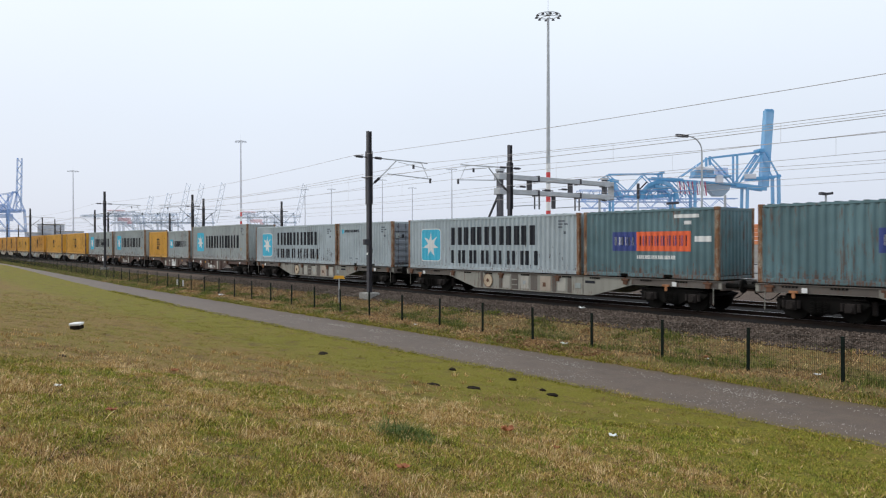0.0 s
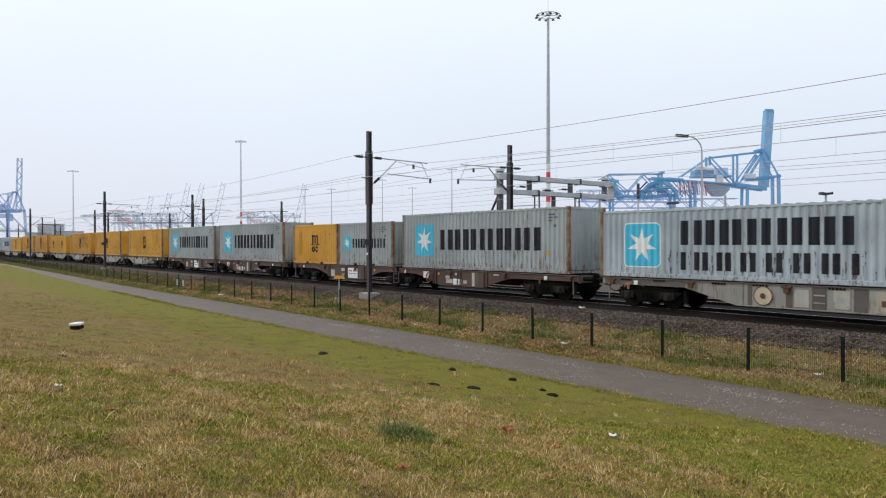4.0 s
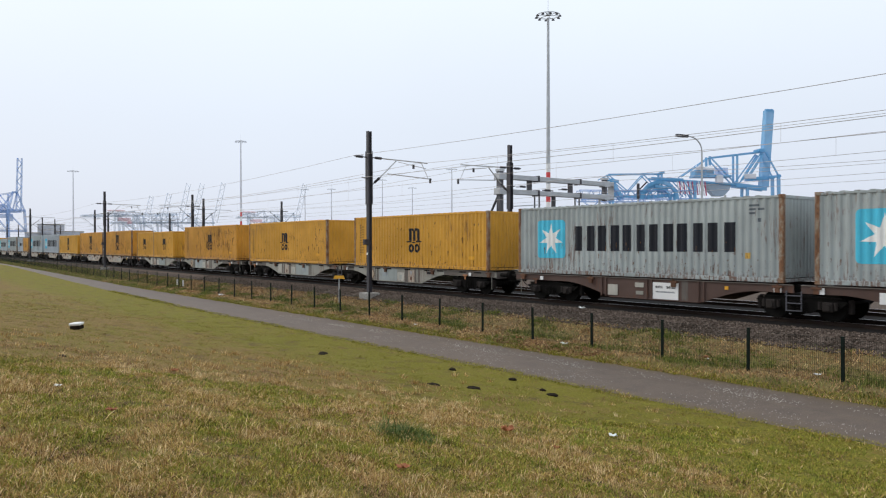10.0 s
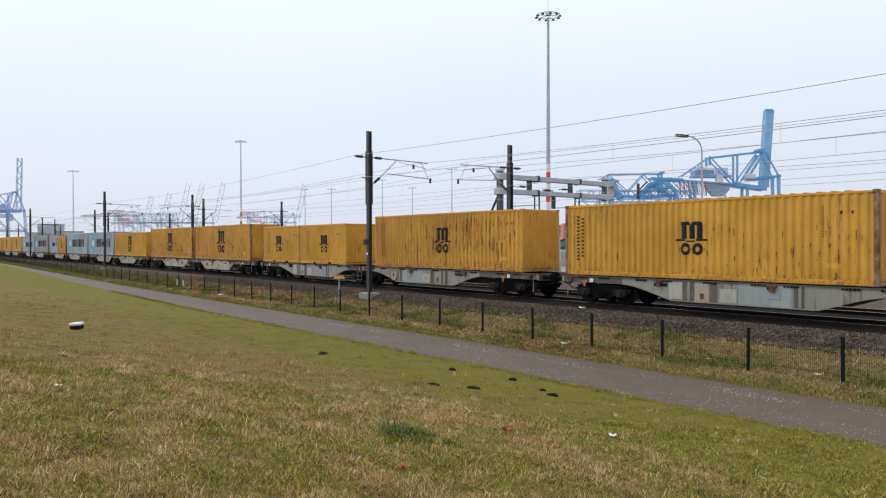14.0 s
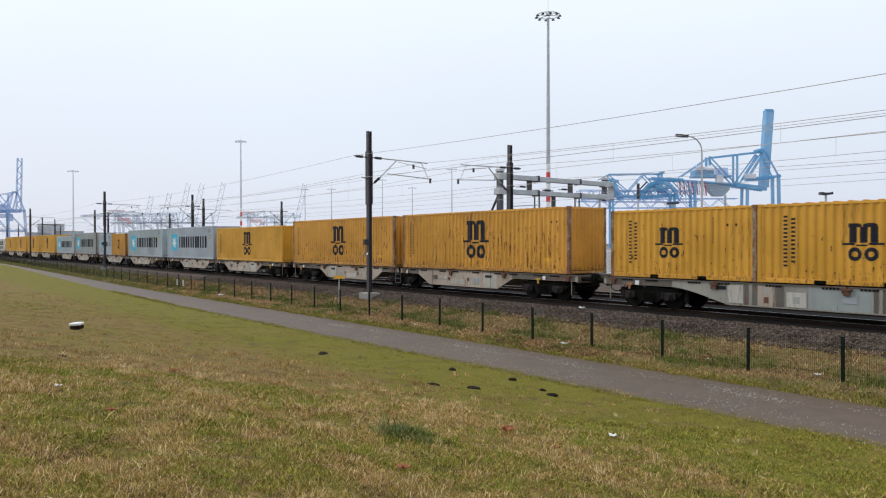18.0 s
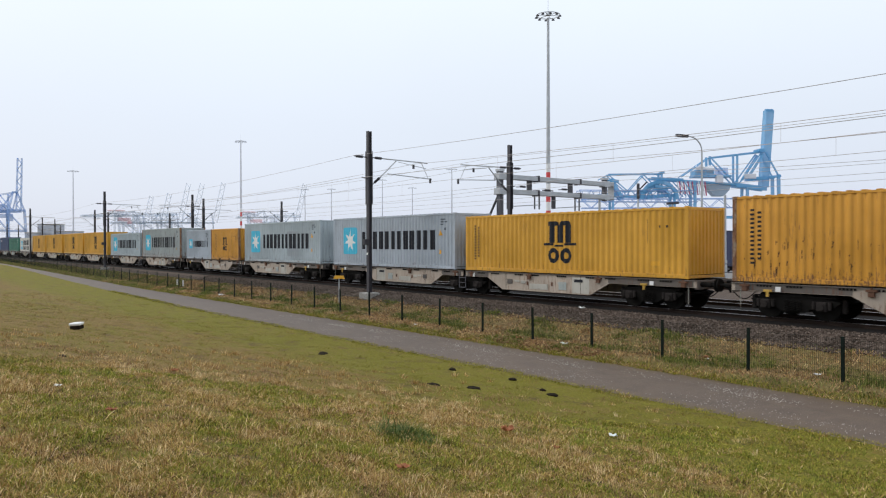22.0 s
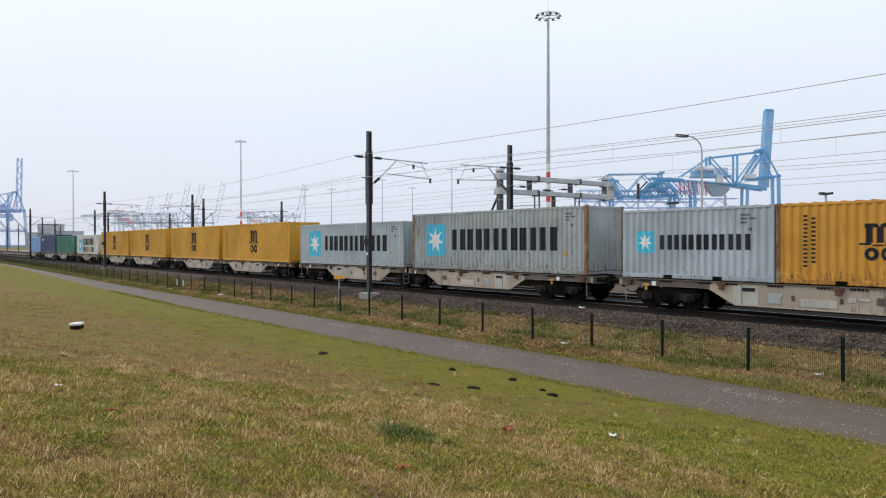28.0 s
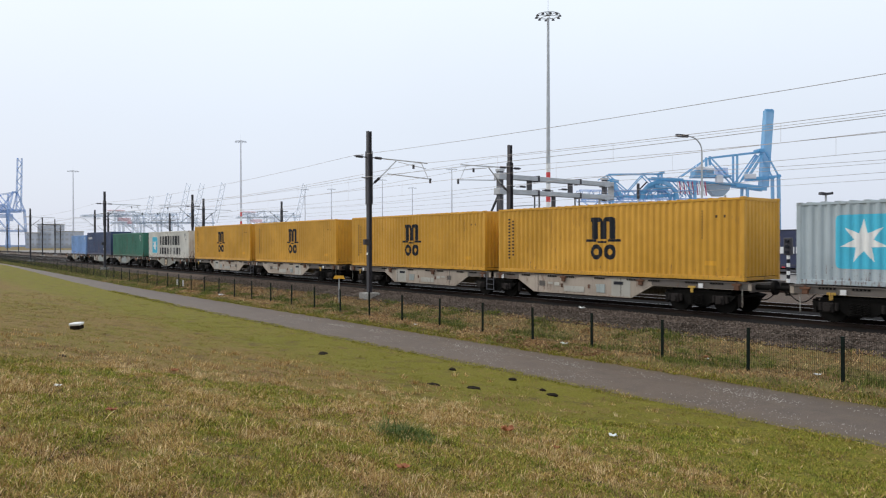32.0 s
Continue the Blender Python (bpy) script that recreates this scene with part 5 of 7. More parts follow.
# ---------------------------------------------------------------- lamps and signals
def high_mast(x, y, top, far=False, bands=False, spread_r=1.9):
    t = thing("high_mast_light", "tall tapered grey lighting mast with a ring of floodlights" + (", red bands" if bands else ""), "lighting mast", "tall lighting masts", m=Matrix.Translation((x, y, 0)))
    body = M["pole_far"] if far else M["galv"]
    part("pole", tube(bmesh.new(), (0, 0, 0), (0, 0, top - 0.4), 0.42, 14, 0.2), body, t)
    if bands:
        for z in (1.4, 4.4, 7.4, 10.3, 13.6):
            r = 0.42 - 0.22 * z / top + 0.012
            part("band", tube(bmesh.new(), (0, 0, z), (0, 0, z + 1.5), r, 14, r - 0.008), M["red"], t, "red painted band")
            part("band", tube(bmesh.new(), (0, 0, z + 1.5), (0, 0, z + 2.9), r - 0.006, 14, r - 0.014), M["tag"], t, "white painted band")
    bm = bmesh.new()
    n = 16
    pipe(bm, [(spread_r * math.cos(6.2832 * i / n), spread_r * math.sin(6.2832 * i / n), top) for i in range(n)], 0.07, 5, True)
    for i in range(6):
        a = 6.2832 * i / 6
        tube(bm, (0, 0, top), (spread_r * math.cos(a), spread_r * math.sin(a), top), 0.06, 5)
    part("ring", bm, body, t)
    for i in range(10):
        a = 6.2832 * i / 10
        c = Vector((spread_r * math.cos(a), spread_r * math.sin(a), top - 0.22))
        bm = bmesh.new()
        bmesh.ops.create_cone(bm, cap_ends=True, segments=8, radius1=0.27, radius2=0.18, depth=0.2, matrix=Matrix.Translation(c))
        part("floodlight", bm, body if far else M["mast"], t, "dark floodlight head")
    part("hood", tube(bmesh.new(), (0, 0, top), (0, 0, top + 0.5), 0.45, 10, 0.1), body, t)
    part("antenna", tube(bmesh.new(), (0, 0, top + 0.5), (0, 0, top + 2.4), 0.025, 5), body, t)


def street_lamp():
    t = thing("street_lamp", "tall grey street lamp with curved arm and flat head", "street lamp", m=Matrix.Translation((-33.7, 54.1, 0)))
    part("pole", tube(bmesh.new(), (0, 0, 0.5), (0, 0, 11.2), 0.11, 10, 0.07), M["galv"], t)
    bm = bmesh.new()
    right = Vector((0.621, 0.784, 0))
    pts = [Vector((0, 0, 11.15))]
    for k in range(1, 9):
        a = math.pi / 2 * k / 8
        pts.append(-right * (1.15 * (1 - math.cos(a))) + Vector((0, 0, 11.2 + 1.25 * math.sin(a))))
    pipe(bm, pts, 0.055, 6)
    last = pts[-1]
    part("arm", bm, M["galv"], t)
    part("lamp_head", bar(bmesh.new(), last, last - right * 1.0 + Vector((0, 0, 0.1)), 0.34, 0.2), M["mast"], t, "dark flat lamp head")


def area_lamp():
    t = thing("area_lamp", "grey lamp post with two flat floodlights", "street lamp", m=Matrix.Translation((-23.2, 52.8, 0)))
    part("pole", tube(bmesh.new(), (0, 0, 0.5), (0, 0, 6.98), 0.12, 10, 0.07), M["galv"], t)
    for s in (-1, 1):
        d = Vector((0.621, 0.784, 0)) * s
        part("lamp_head", bar(bmesh.new(), d * 0.03 + Vector((0, 0, 7.04)), d * 0.42 + Vector((0, 0, 7.09)), 0.4, 0.17), M["mast"], t, "dark floodlight head")
    u = thing("area_lamp", "grey lamp post with a flat floodlight far behind", "street lamp", m=Matrix.Translation((-55.7, 82.6, 0)))
    part("pole", tube(bmesh.new(), (0, 0, 0.5), (0, 0, 8.7), 0.1, 8), M["galv"], u)
    part("lamp_head", bar(bmesh.new(), (-0.5, -0.6, 8.8), (0.5, 0.6, 8.9), 0.45, 0.3), M["mast"], u, "dark floodlight head")


def signal_post(x, y):
    t = thing("railway_signal", "black railway signal head on a black and white banded post", "railway signal", "signals beside the tracks", m=Matrix.Translation((x, y, 0)))
    for k in range(8):
        z = 0.7 + 0.26 * k
        part("post_band", tube(bmesh.new(), (0, 0, z), (0, 0, z + 0.26), 0.11, 10), M["tag"] if k % 2 else M["black"], t)
    part("signal_head", box(bmesh.new(), -0.28, 0.28, -0.14, 0.14, 2.78, 3.95, 0.05), M["mast"], t)
    for z in (3.0, 3.36, 3.72):
        part("visor", tube(bmesh.new(), (0, -0.14, z), (0, -0.30, z), 0.11, 10), M["black"], t)


def yard_rail():
    t = thing("railing", "low grey tubular steel railing beside the yard", "railing", m=Matrix.Translation((0, 50.5, 0)))
    for i in range(16):
        part("post", tube(bmesh.new(), (-36 + i * 1.6, 0, 0.6), (-36 + i * 1.6, 0, 2.05), 0.035, 6), M["mast"], t)
    for z in (1.4, 2.03):
        part("rail", tube(bmesh.new(), (-36, 0, z), (-12, 0, z), 0.03, 6), M["mast"], t)


# ---------------------------------------------------------------- yard behind the tracks
def trailer(x0, x1, y0, y1, label, marks):
    t = thing("lorry_trailer", label, "trailer", "parked lorry trailers", m=Matrix.Translation((x0, y0, 0)))
    w, d = x1 - x0, y1 - y0
    part("body", box(bmesh.new(), 0, w, 0, d, 1.30, 4.75, 0.04), M["trailer"], t, "dark blue box body")
    part("roof_rail", box(bmesh.new(), -0.02, w + 0.02, -0.02, d + 0.02, 4.75, 4.83, 0.01), M["mast"], t)
    part("chassis", box(bmesh.new(), 0.1, w - 0.1, 0.15, d - 0.3, 0.86, 1.30), M["soot"], t)
    part("underrun_guard", box(bmesh.new(), 0.15, w - 0.15, 0.02, 0.10, 0.95, 1.15, 0.01), M["post_grey"], t)
    for x in (0.5, w - 0.8):
        part("wheel", tube(bmesh.new(), (x, 0.25, 1.15), (x, 0.65, 1.15), 0.5, 16), M["soot"], t)
        part("tail_light", box(bmesh.new(), x, x + 0.3, -0.02, 0.02, 1.3, 1.42), M["red"], t)
    part("landing_leg", box(bmesh.new(), w * 0.48, w * 0.54, 0.3, 0.5, 0.65, 1.4), M["galv"], t)
    for i, (name, polys, mat, lab) in enumerate(marks):
        bm = bmesh.new()
        for p in polys:
            slab(bm, p, -0.02 - 0.012 * i, 0.01)
        part(name, bm, M[mat], t, lab)


def build_yard():
    bm = box(bmesh.new(), -420, 260, 46.5, 700, -0.2, 0.66)
    ob = tagged(new("yard", mesh_of("yard", bm, M["yard"])), "pale grey paved terminal yard behind the tracks", "pavement", kind="structure")
    word = [("name_bar", [rect(0.3 + 0.5 * i, 2.62, 0.34, 0.62)], "tag", "white bar of the owner's name") for i in range(10)]
    trailer(-33.4, -27.7, 66, 68.5, "dark blue box trailer with a row of white bars", word)
    trailer(-27.6, -24.9, 64.5, 76, "dark blue box trailer with a white diamond on its end",
            [("end_frame", [rect(0.3, 2.7, 2.1, 0.05), rect(0.3, 4.35, 2.1, 0.05), rect(0.3, 2.7, 0.05, 1.7), rect(2.35, 2.7, 0.05, 1.7)], "tag", "thin white frame"),
             ("diamond", [[(1.35, 2.85), (2.25, 3.55), (1.35, 4.25), (0.45, 3.55)]], "tag", "white diamond"), ("diamond_mark", ring(1.35, 3.55, 0.36, 0.40, 0.62), "red", "red ring mark")])
    trailer(-43.2, -38.3, 66.5, 68.6, "dark blue box trailer parked behind the railing", [("small_sign", [rect(2.45, 1.8, 0.4, 0.3)], "tag", "small white sign"), ("small_sign", [rect(2.9, 3.9, 1.6, 0.12)], "faint", "")])
    t = thing("flat_rack_stack", "stack of orange flat racks on a pale block in the yard", "cargo stack", m=Matrix.Translation((-59.0, 104.0, 0.66)))
    part("plinth", box(bmesh.new(), -0.4, 5.2, 0, 3, 0.0, 2.7, 0.05), M["concrete"], t, "pale grey block")
    for k in range(5):
        part("flat_rack", box(bmesh.new(), 0, 4.8, 0.02 * k, 2.4, 2.72 + 0.62 * k, 3.28 + 0.62 * k, 0.03), M["timber"], t)
    for x, y in ((-33.0, 51.5), (-31.0, 51.6), (-22.4, 52.0), (-21.2, 51.9)):
        t = thing("concrete_block", "pale concrete barrier block in the yard", "barrier", "concrete barriers", m=Matrix.Translation((x, y, 0.66)))
        bm = bmesh.new()
        slab(bm, [(-0.45, 0), (0.45, 0), (0.38, 0.7), (-0.38, 0.7)], -0.3, 0.3)
        part("block", bm, M["concrete"], t)
    for x, y, h, r in ((-32.5, 55.6, 7.6, 0.13), (-29.6, 52.8, 4.4, 0.10), (-39.7, 43.3, 4.1, 0.16)):
        t = thing("lamp_column", "plain pale grey steel column in the yard", "column", "yard columns", m=Matrix.Translation((x, y, 0)))
        part("shaft", tube(bmesh.new(), (0, 0, 0.6), (0, 0, h), r, 10, r * 0.8), M["galv"], t)
        part("sleeve", tube(bmesh.new(), (0, 0, 0.6), (0, 0, 2.2), r * 1.35, 10), M["galv"], t)
    for k in range(2):
        t = thing("shipping_container", "blue shipping container stacked in the yard", "shipping container", "stacked blue containers", m=Matrix.Translation((-102.9, 111.7, 0.66 + 3.4 * k)) @ pose(0, 0, 0, 0, 0, 51.6))
        part("body", box(bmesh.new(), -1.3, 1.3, 0, 6.06, 0.0, 3.38, 0.03), M["crane_far"] if k > 5 else M["stack_blue"], t)
        for x in (-1.3, 1.15):
            part("corner_post", box(bmesh.new(), x, x + 0.15, -0.02, 0.13, 0.05, 3.3), M["stack_blue"], t)
    t = thing("bar_fence", "pale grey steel bar fence with dark posts along the yard", "fence", m=Matrix.Translation((0, 55.5, 0.5)))
    me = mesh_of("bar", tube(bmesh.new(), (0, 0, 0), (0, 0, 2.5), 0.026, 6), M["tag"])
    for i in range(160):
        part("bar", me, None, t).location = (-62 + 0.15 * i, 0, 0)
    for z in (0.25, 2.3):
        part("rail", box(bmesh.new(), -62, -38, -0.03, 0.03, z, z + 0.06), M["tag"], t)
    for i in range(10):
        part("post", box(bmesh.new(), -61.9 + 2.6 * i, -61.78 + 2.6 * i, 0.05, 0.17, 0, 2.7, 0.01), M["mast"], t)
    t = thing("flat_rack_stack", "stack of orange-brown flat racks behind the yard fence", "cargo stack", m=Matrix.Translation((-73.6, 81.0, 0.66)) @ pose(0, 0, 0, 0, 0, 51.6))
    for k in range(10):
        part("flat_rack", box(bmesh.new(), 0.02 * k, 4.4, 0, 2.4, 0.6 * k, 0.6 * k + 0.54, 0.03), M["timber"], t)
    t = thing("yard_shed", "low grey shed with a dark sloping roof behind the fence", "shed", m=Matrix.Translation((-61.9, 70.0, 0.66)) @ pose(0, 0, 0, 0, 0, 51.6))
    part("wall", box(bmesh.new(), -2.2, 2.6, 0.2, 4.0, 0, 2.5, 0.03), M["post_grey"], t)
    bm = bmesh.new()
    slab(bm, [(-2.5, 2.5), (3.0, 2.5), (3.0, 4.9), (2.5, 4.9), (-2.5, 2.75)], 0.0, 4.2)
    part("roof", bm, M["shed_roof"], t, "dark sloping roof")
    part("roof_edge", bar(bmesh.new(), (-2.6, -0.06, 2.8), (2.6, -0.06, 5.0), 0.1, 0.22), M["mast"], t)
    part("door", box(bmesh.new(), 0.2, 1.3, 0.12, 0.2, 0, 2.1, 0.01), M["mast"], t)
    t = thing("harbour_building", "flat-roofed grey industrial building far beyond the tracks", "building", m=Matrix.Translation((-672, 117, 0)) @ pose(0, 0, 0, 0, 0, 51.6))
    for x0, x1, h in ((-16, -4, 13), (-6, 8, 20), (8, 24, 14)):
        b = part("wall", box(bmesh.new(), x0, x1, -8, 8, 0, h, 0.2), M["building"], t)
        part("roof", box(bmesh.new(), x0 - 0.3, x1 + 0.3, -8.3, 8.3, h, h + 0.6), M["concrete"], t)
        for i in range(int((x1 - x0) / 4)):
            for z in range(3, int(h) - 2, 4):
                part("window", box(bmesh.new(), x0 + 1 + i * 4, x0 + 3.4 + i * 4, -8.06, -7.9, z, z + 1.6), M["pole_far"], b)


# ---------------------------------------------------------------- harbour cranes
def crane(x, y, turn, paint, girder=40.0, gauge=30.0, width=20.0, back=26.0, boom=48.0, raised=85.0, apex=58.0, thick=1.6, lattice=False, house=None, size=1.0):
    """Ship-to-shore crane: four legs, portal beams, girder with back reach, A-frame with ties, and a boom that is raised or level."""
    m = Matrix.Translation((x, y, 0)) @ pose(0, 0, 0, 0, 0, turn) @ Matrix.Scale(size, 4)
    t = thing("harbour_crane", "blue ship-to-shore gantry crane far behind the yard" if paint == "crane" else "far harbour gantry crane, haze mixed into its pale see-through paint", "crane", "harbour cranes", m=m)
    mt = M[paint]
    k = thick
    for sx in (0, -gauge):
        for sy in (-width / 2, width / 2):
            part("leg", bar(bmesh.new(), (sx, sy, 0), (sx, sy * 0.75, girder), k, k), mt, t)
        part("sill_beam", bar(bmesh.new(), (sx, -width / 2, 2.5), (sx, width / 2, 2.5), k, k), mt, t)
        part("cross_beam", bar(bmesh.new(), (sx, -width * 0.4, girder), (sx, width * 0.4, girder), k * 1.1, k * 1.3), mt, t)
    for sy in (-1, 1):
        part("portal_beam", bar(bmesh.new(), (0, sy * width * 0.44, 16), (-gauge, sy * width * 0.44, 16), k * 0.9, k * 1.2), mt, t)
        part("brace", bar(bmesh.new(), (0, sy * width * 0.44, 16), (-gauge, sy * width * 0.38, girder), k * 0.6, k * 0.6), mt, t)
        part("girder", bar(bmesh.new(), (2, sy * 2.6, girder - 1), (-gauge - back, sy * 2.6, girder - 1), k * 0.7, k * 1.3), mt, t)
        part("apex_leg", bar(bmesh.new(), (0, sy * width * 0.38, girder), (-2, sy * 2, apex), k * 0.7, k * 0.7), mt, t)
        part("apex_leg", bar(bmesh.new(), (-13, sy * width * 0.3, girder), (-2, sy * 2, apex), k * 0.6, k * 0.6), mt, t)
        part("back_stay", bar(bmesh.new(), (-2, sy * 2, apex), (-gauge - 2, sy * 2.4, apex - 2), k * 0.35, k * 0.35), mt, t)
        part("back_stay", bar(bmesh.new(), (-gauge - 2, sy * 2.4, apex - 2), (-gauge - back + 2, sy * 2.6, girder), k * 0.45, k * 0.45), mt, t)
        part("back_stay", bar(bmesh.new(), (-gauge - 2, sy * 2.4, apex - 2), (-gauge + 14, sy * 2.6, girder), k * 0.45, k * 0.45), mt, t)
    part("apex_beam", bar(bmesh.new(), (-2, -2.4, apex), (-2, 2.4, apex), k, k), mt, t)
    part("rear_pylon", bar(bmesh.new(), (-gauge * 0.48, 0, girder), (-gauge * 0.48, 0, apex - 1), k * 0.8, k * 0.8), mt, t)
    part("rear_pylon", bar(bmesh.new(), (-gauge - 2, 0, girder - 6), (-gauge - 2, 0, apex - 2), k * 0.8, k * 0.8), mt, t)
    a = radians(raised)
    d = Vector((math.cos(a), 0, math.sin(a)))
    o = Vector((2.5, 0, girder))
    n = Vector((-math.sin(a), 0, math.cos(a)))
    if lattice:
        for s in (-1, 1):
            part("boom_chord", bar(bmesh.new(), o + n * s * 3.0, o + d * boom + n * s * 2.6, 1.1, 1.1), mt, t)
        for i in range(9):
            f, g = i / 9, (i + 1) / 9
            part("boom_lacing", bar(bmesh.new(), o + d * boom * f + n * (2.8 if i % 2 else -2.8), o + d * boom * g - n * (2.8 if i % 2 else -2.8), 0.6, 0.6), mt, t)
    else:
        part("boom", bar(bmesh.new(), o, o + d * boom, k * 2.2, k * 2.2), mt, t)
        part("boom_tip", bar(bmesh.new(), o + d * boom + Vector((0, -2.2, 0)), o + d * boom + Vector((0, 2.2, 0)), k, k), mt, t)
    part("forestay", bar(bmesh.new(), (-2, 0, apex), o + d * boom * 0.45, 0.35, 0.35), mt, t)
    hm = M[house] if house else mt
    part("machine_house", box(bmesh.new(), -gauge - 8, -gauge + 6, -4, 4, girder + 0.5, girder + 4.6, 0.3), mt, t)
    part("machine_house_roof", box(bmesh.new(), -gauge - 9, -gauge + 7, -4.5, 4.5, girder + 4.6, girder + 5.6, 0.2), hm, t)
    part("trolley", box(bmesh.new(), -gauge + 2, -gauge + 14, -3, 3, girder - 6.5, girder - 3.0, 0.3), hm, t)
    part("cab", box(bmesh.new(), -gauge + 12, -gauge + 16, -1.6, 1.6, girder - 9.5, girder - 6.6, 0.2), hm, t)
    part("walkway", box(bmesh.new(), -gauge - back, 2, 4.4, 5.2, girder - 0.3, girder), mt, t)
    part("stair_tower", bar(bmesh.new(), (-gauge - 1.5, width * 0.5, 2), (-gauge - 1.5, width * 0.42, girder), 1.4, 1.4), mt, t)
    return t


def lattice_conveyor(x, y, turn, length, z, paint):
    """Long lattice bridge on trestles, with its web of diagonals."""
    t = thing("lattice_bridge", "long blue lattice bridge between the harbour cranes", "crane bridge", m=Matrix.Translation((x, y, 0)) @ pose(0, 0, 0, 0, 0, turn))
    for dz in (-3.2, 3.2):
        for dy in (-2.5, 2.5):
            part("chord", bar(bmesh.new(), (0, dy, z + dz), (length, dy, z + dz), 0.8, 0.8), M[paint], t)
    n = int(length / 7)
    for i in range(n):
        for dy in (-2.5, 2.5):
            s = 1 if i % 2 else -1
            part("diagonal", bar(bmesh.new(), (i * 7, dy, z - 3.2 * s), (i * 7 + 7, dy, z + 3.2 * s), 0.5, 0.5), M[paint], t)
    for f in (0.15, 0.5, 0.85):
        part("trestle", bar(bmesh.new(), (length * f, 0, 0), (length * f, 0, z - 3), 1.5, 1.5), M[paint], t)


def side_crane(x, y, turn, label, members):
    """Ship-to-shore crane from its list of members: ends (along, up) in metres, thickness, and their places across."""
    t = thing("harbour_crane", label, "crane", "harbour cranes", m=Matrix.Translation((x, y, 0)) @ pose(0, 0, 0, 0, 0, turn))
    for name, a, b, w, places in members:
        if name.endswith("leg") and b[1] < 10:
            b = (b[0], 0.5)
        for p in places:
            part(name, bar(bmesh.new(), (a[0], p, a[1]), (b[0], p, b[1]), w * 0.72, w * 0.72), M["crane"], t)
    return t


def build_harbour():
    big = side_crane(-229.4, 402.9, 51.61, "blue ship-to-shore gantry crane with raised boom behind the yard", (
        ('boom', (17.1, 36.7), (20.2, 82.3), 6.4, (0.0,)),
        ('boom_tip', (18.1, 82.3), (22.5, 82.3), 2.0, (0.0,)),
        ('girder', (-45.4, 41.4), (-0.7, 38.3), 1.7, (-3.0, 3.0)),
        ('girder', (-0.7, 38.0), (17.5, 35.6), 3.2, (-3.0, 3.0)),
        ('girder', (7.4, 41.4), (17.5, 42.0), 2.6, (-3.0, 3.0)),
        ('top_tie', (-14.8, 54.1), (14.4, 57.5), 1.1, (-3.0, 3.0)),
        ('apex_frame', (12.8, 58.2), (16.5, 58.2), 2.6, (-3.0, 0.0, 3.0)),
        ('pylon', (0.3, 55.5), (0.3, 38.0), 1.5, (-3.0, 3.0)),
        ('apex_leg', (14.1, 56.8), (1.3, 39.0), 1.0, (-4.0, 4.0)),
        ('apex_leg', (15.1, 56.1), (6.0, 41.4), 1.8, (-4.0, 4.0)),
        ('apex_leg', (16.8, 56.8), (23.9, 43.7), 1.1, (-4.0, 4.0)),
        ('rear_leg', (24.2, 44.0), (24.9, 7.1), 2.2, (-4.0, 4.0)),
        ('cross_beam', (18.8, 42.4), (25.5, 43.0), 1.9, (-4.0, 4.0)),
        ('rear_pylon', (-15.8, 54.8), (-15.8, 49.4), 1.7, (-3.0, 3.0)),
        ('stay', (-15.8, 54.1), (-32.6, 42.7), 0.8, (-3.0, 3.0)),
        ('stay', (-14.4, 53.1), (-0.7, 38.7), 1.0, (-3.0, 3.0)),
        ('front_leg', (-24.9, 40.0), (-24.9, 3.7), 2.0, (-4.0, 4.0)),
        ('front_leg', (6.0, 37.3), (5.4, 3.7), 2.0, (-4.0, 4.0)),
        ('portal_beam', (-24.9, 18.9), (6.0, 18.9), 2.0, (-4.0, 4.0)),
        ('leg_brace', (-31.9, 40.7), (-24.9, 30.6), 0.8, (-4.0, 4.0)),
        ('leg_brace', (-38.6, 40.7), (-29.6, 31.3), 0.8, (-3.0, 3.0))))
    part('machine_house', box(bmesh.new(), -25.0, -13.4, -4, 4, 43.7, 46.6, 0.2), M['crane'], big, 'blue machine house')
    part('machine_house_window', box(bmesh.new(), -24.0, -19.2, -4.1, -3.9, 44.6, 46.0, 0.05), M['crane_house'], big)
    part('machine_house_window', box(bmesh.new(), -18.2, -14.4, -4.1, -3.9, 44.6, 46.0, 0.05), M['crane_house'], big)
    for x0, x1, z in ((-24.2, -19.6, 48.6), (-18.8, -13.2, 47.9), (-22.6, -20.6, 49.8)):
        part('machine_house_roof', box(bmesh.new(), x0, x1, -4.2, 4.2, 46.6, z, 0.2), M['strip_white'], big, 'pale grey roof housing')
    for i in range(9):
        part('railing_post', bar(bmesh.new(), (-26.0 + i * 2.9, -4.8, 43.7), (-26.0 + i * 2.9, -4.8, 45.2), 0.22, 0.22), M['crane'], big)
    part('machine_house_base', box(bmesh.new(), -25.5, -3.4, -4.5, 4.5, 42.4, 43.7, 0.2), M['crane'], big, '')
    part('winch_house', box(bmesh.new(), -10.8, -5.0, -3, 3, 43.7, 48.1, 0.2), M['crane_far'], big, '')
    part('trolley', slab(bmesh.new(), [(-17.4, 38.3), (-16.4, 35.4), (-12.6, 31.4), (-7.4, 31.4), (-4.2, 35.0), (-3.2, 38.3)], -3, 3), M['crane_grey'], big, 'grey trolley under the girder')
    part('cab', box(bmesh.new(), -12.8, -8.7, -5.5, -3.2, 39.0, 43.4, 0.2), M['strip_white'], big, 'pale operator cab')
    part('stair_landing', box(bmesh.new(), 4.0, 10.8, -5, -3, 41.4, 44.4, 0.2), M['strip_white'], big, '')
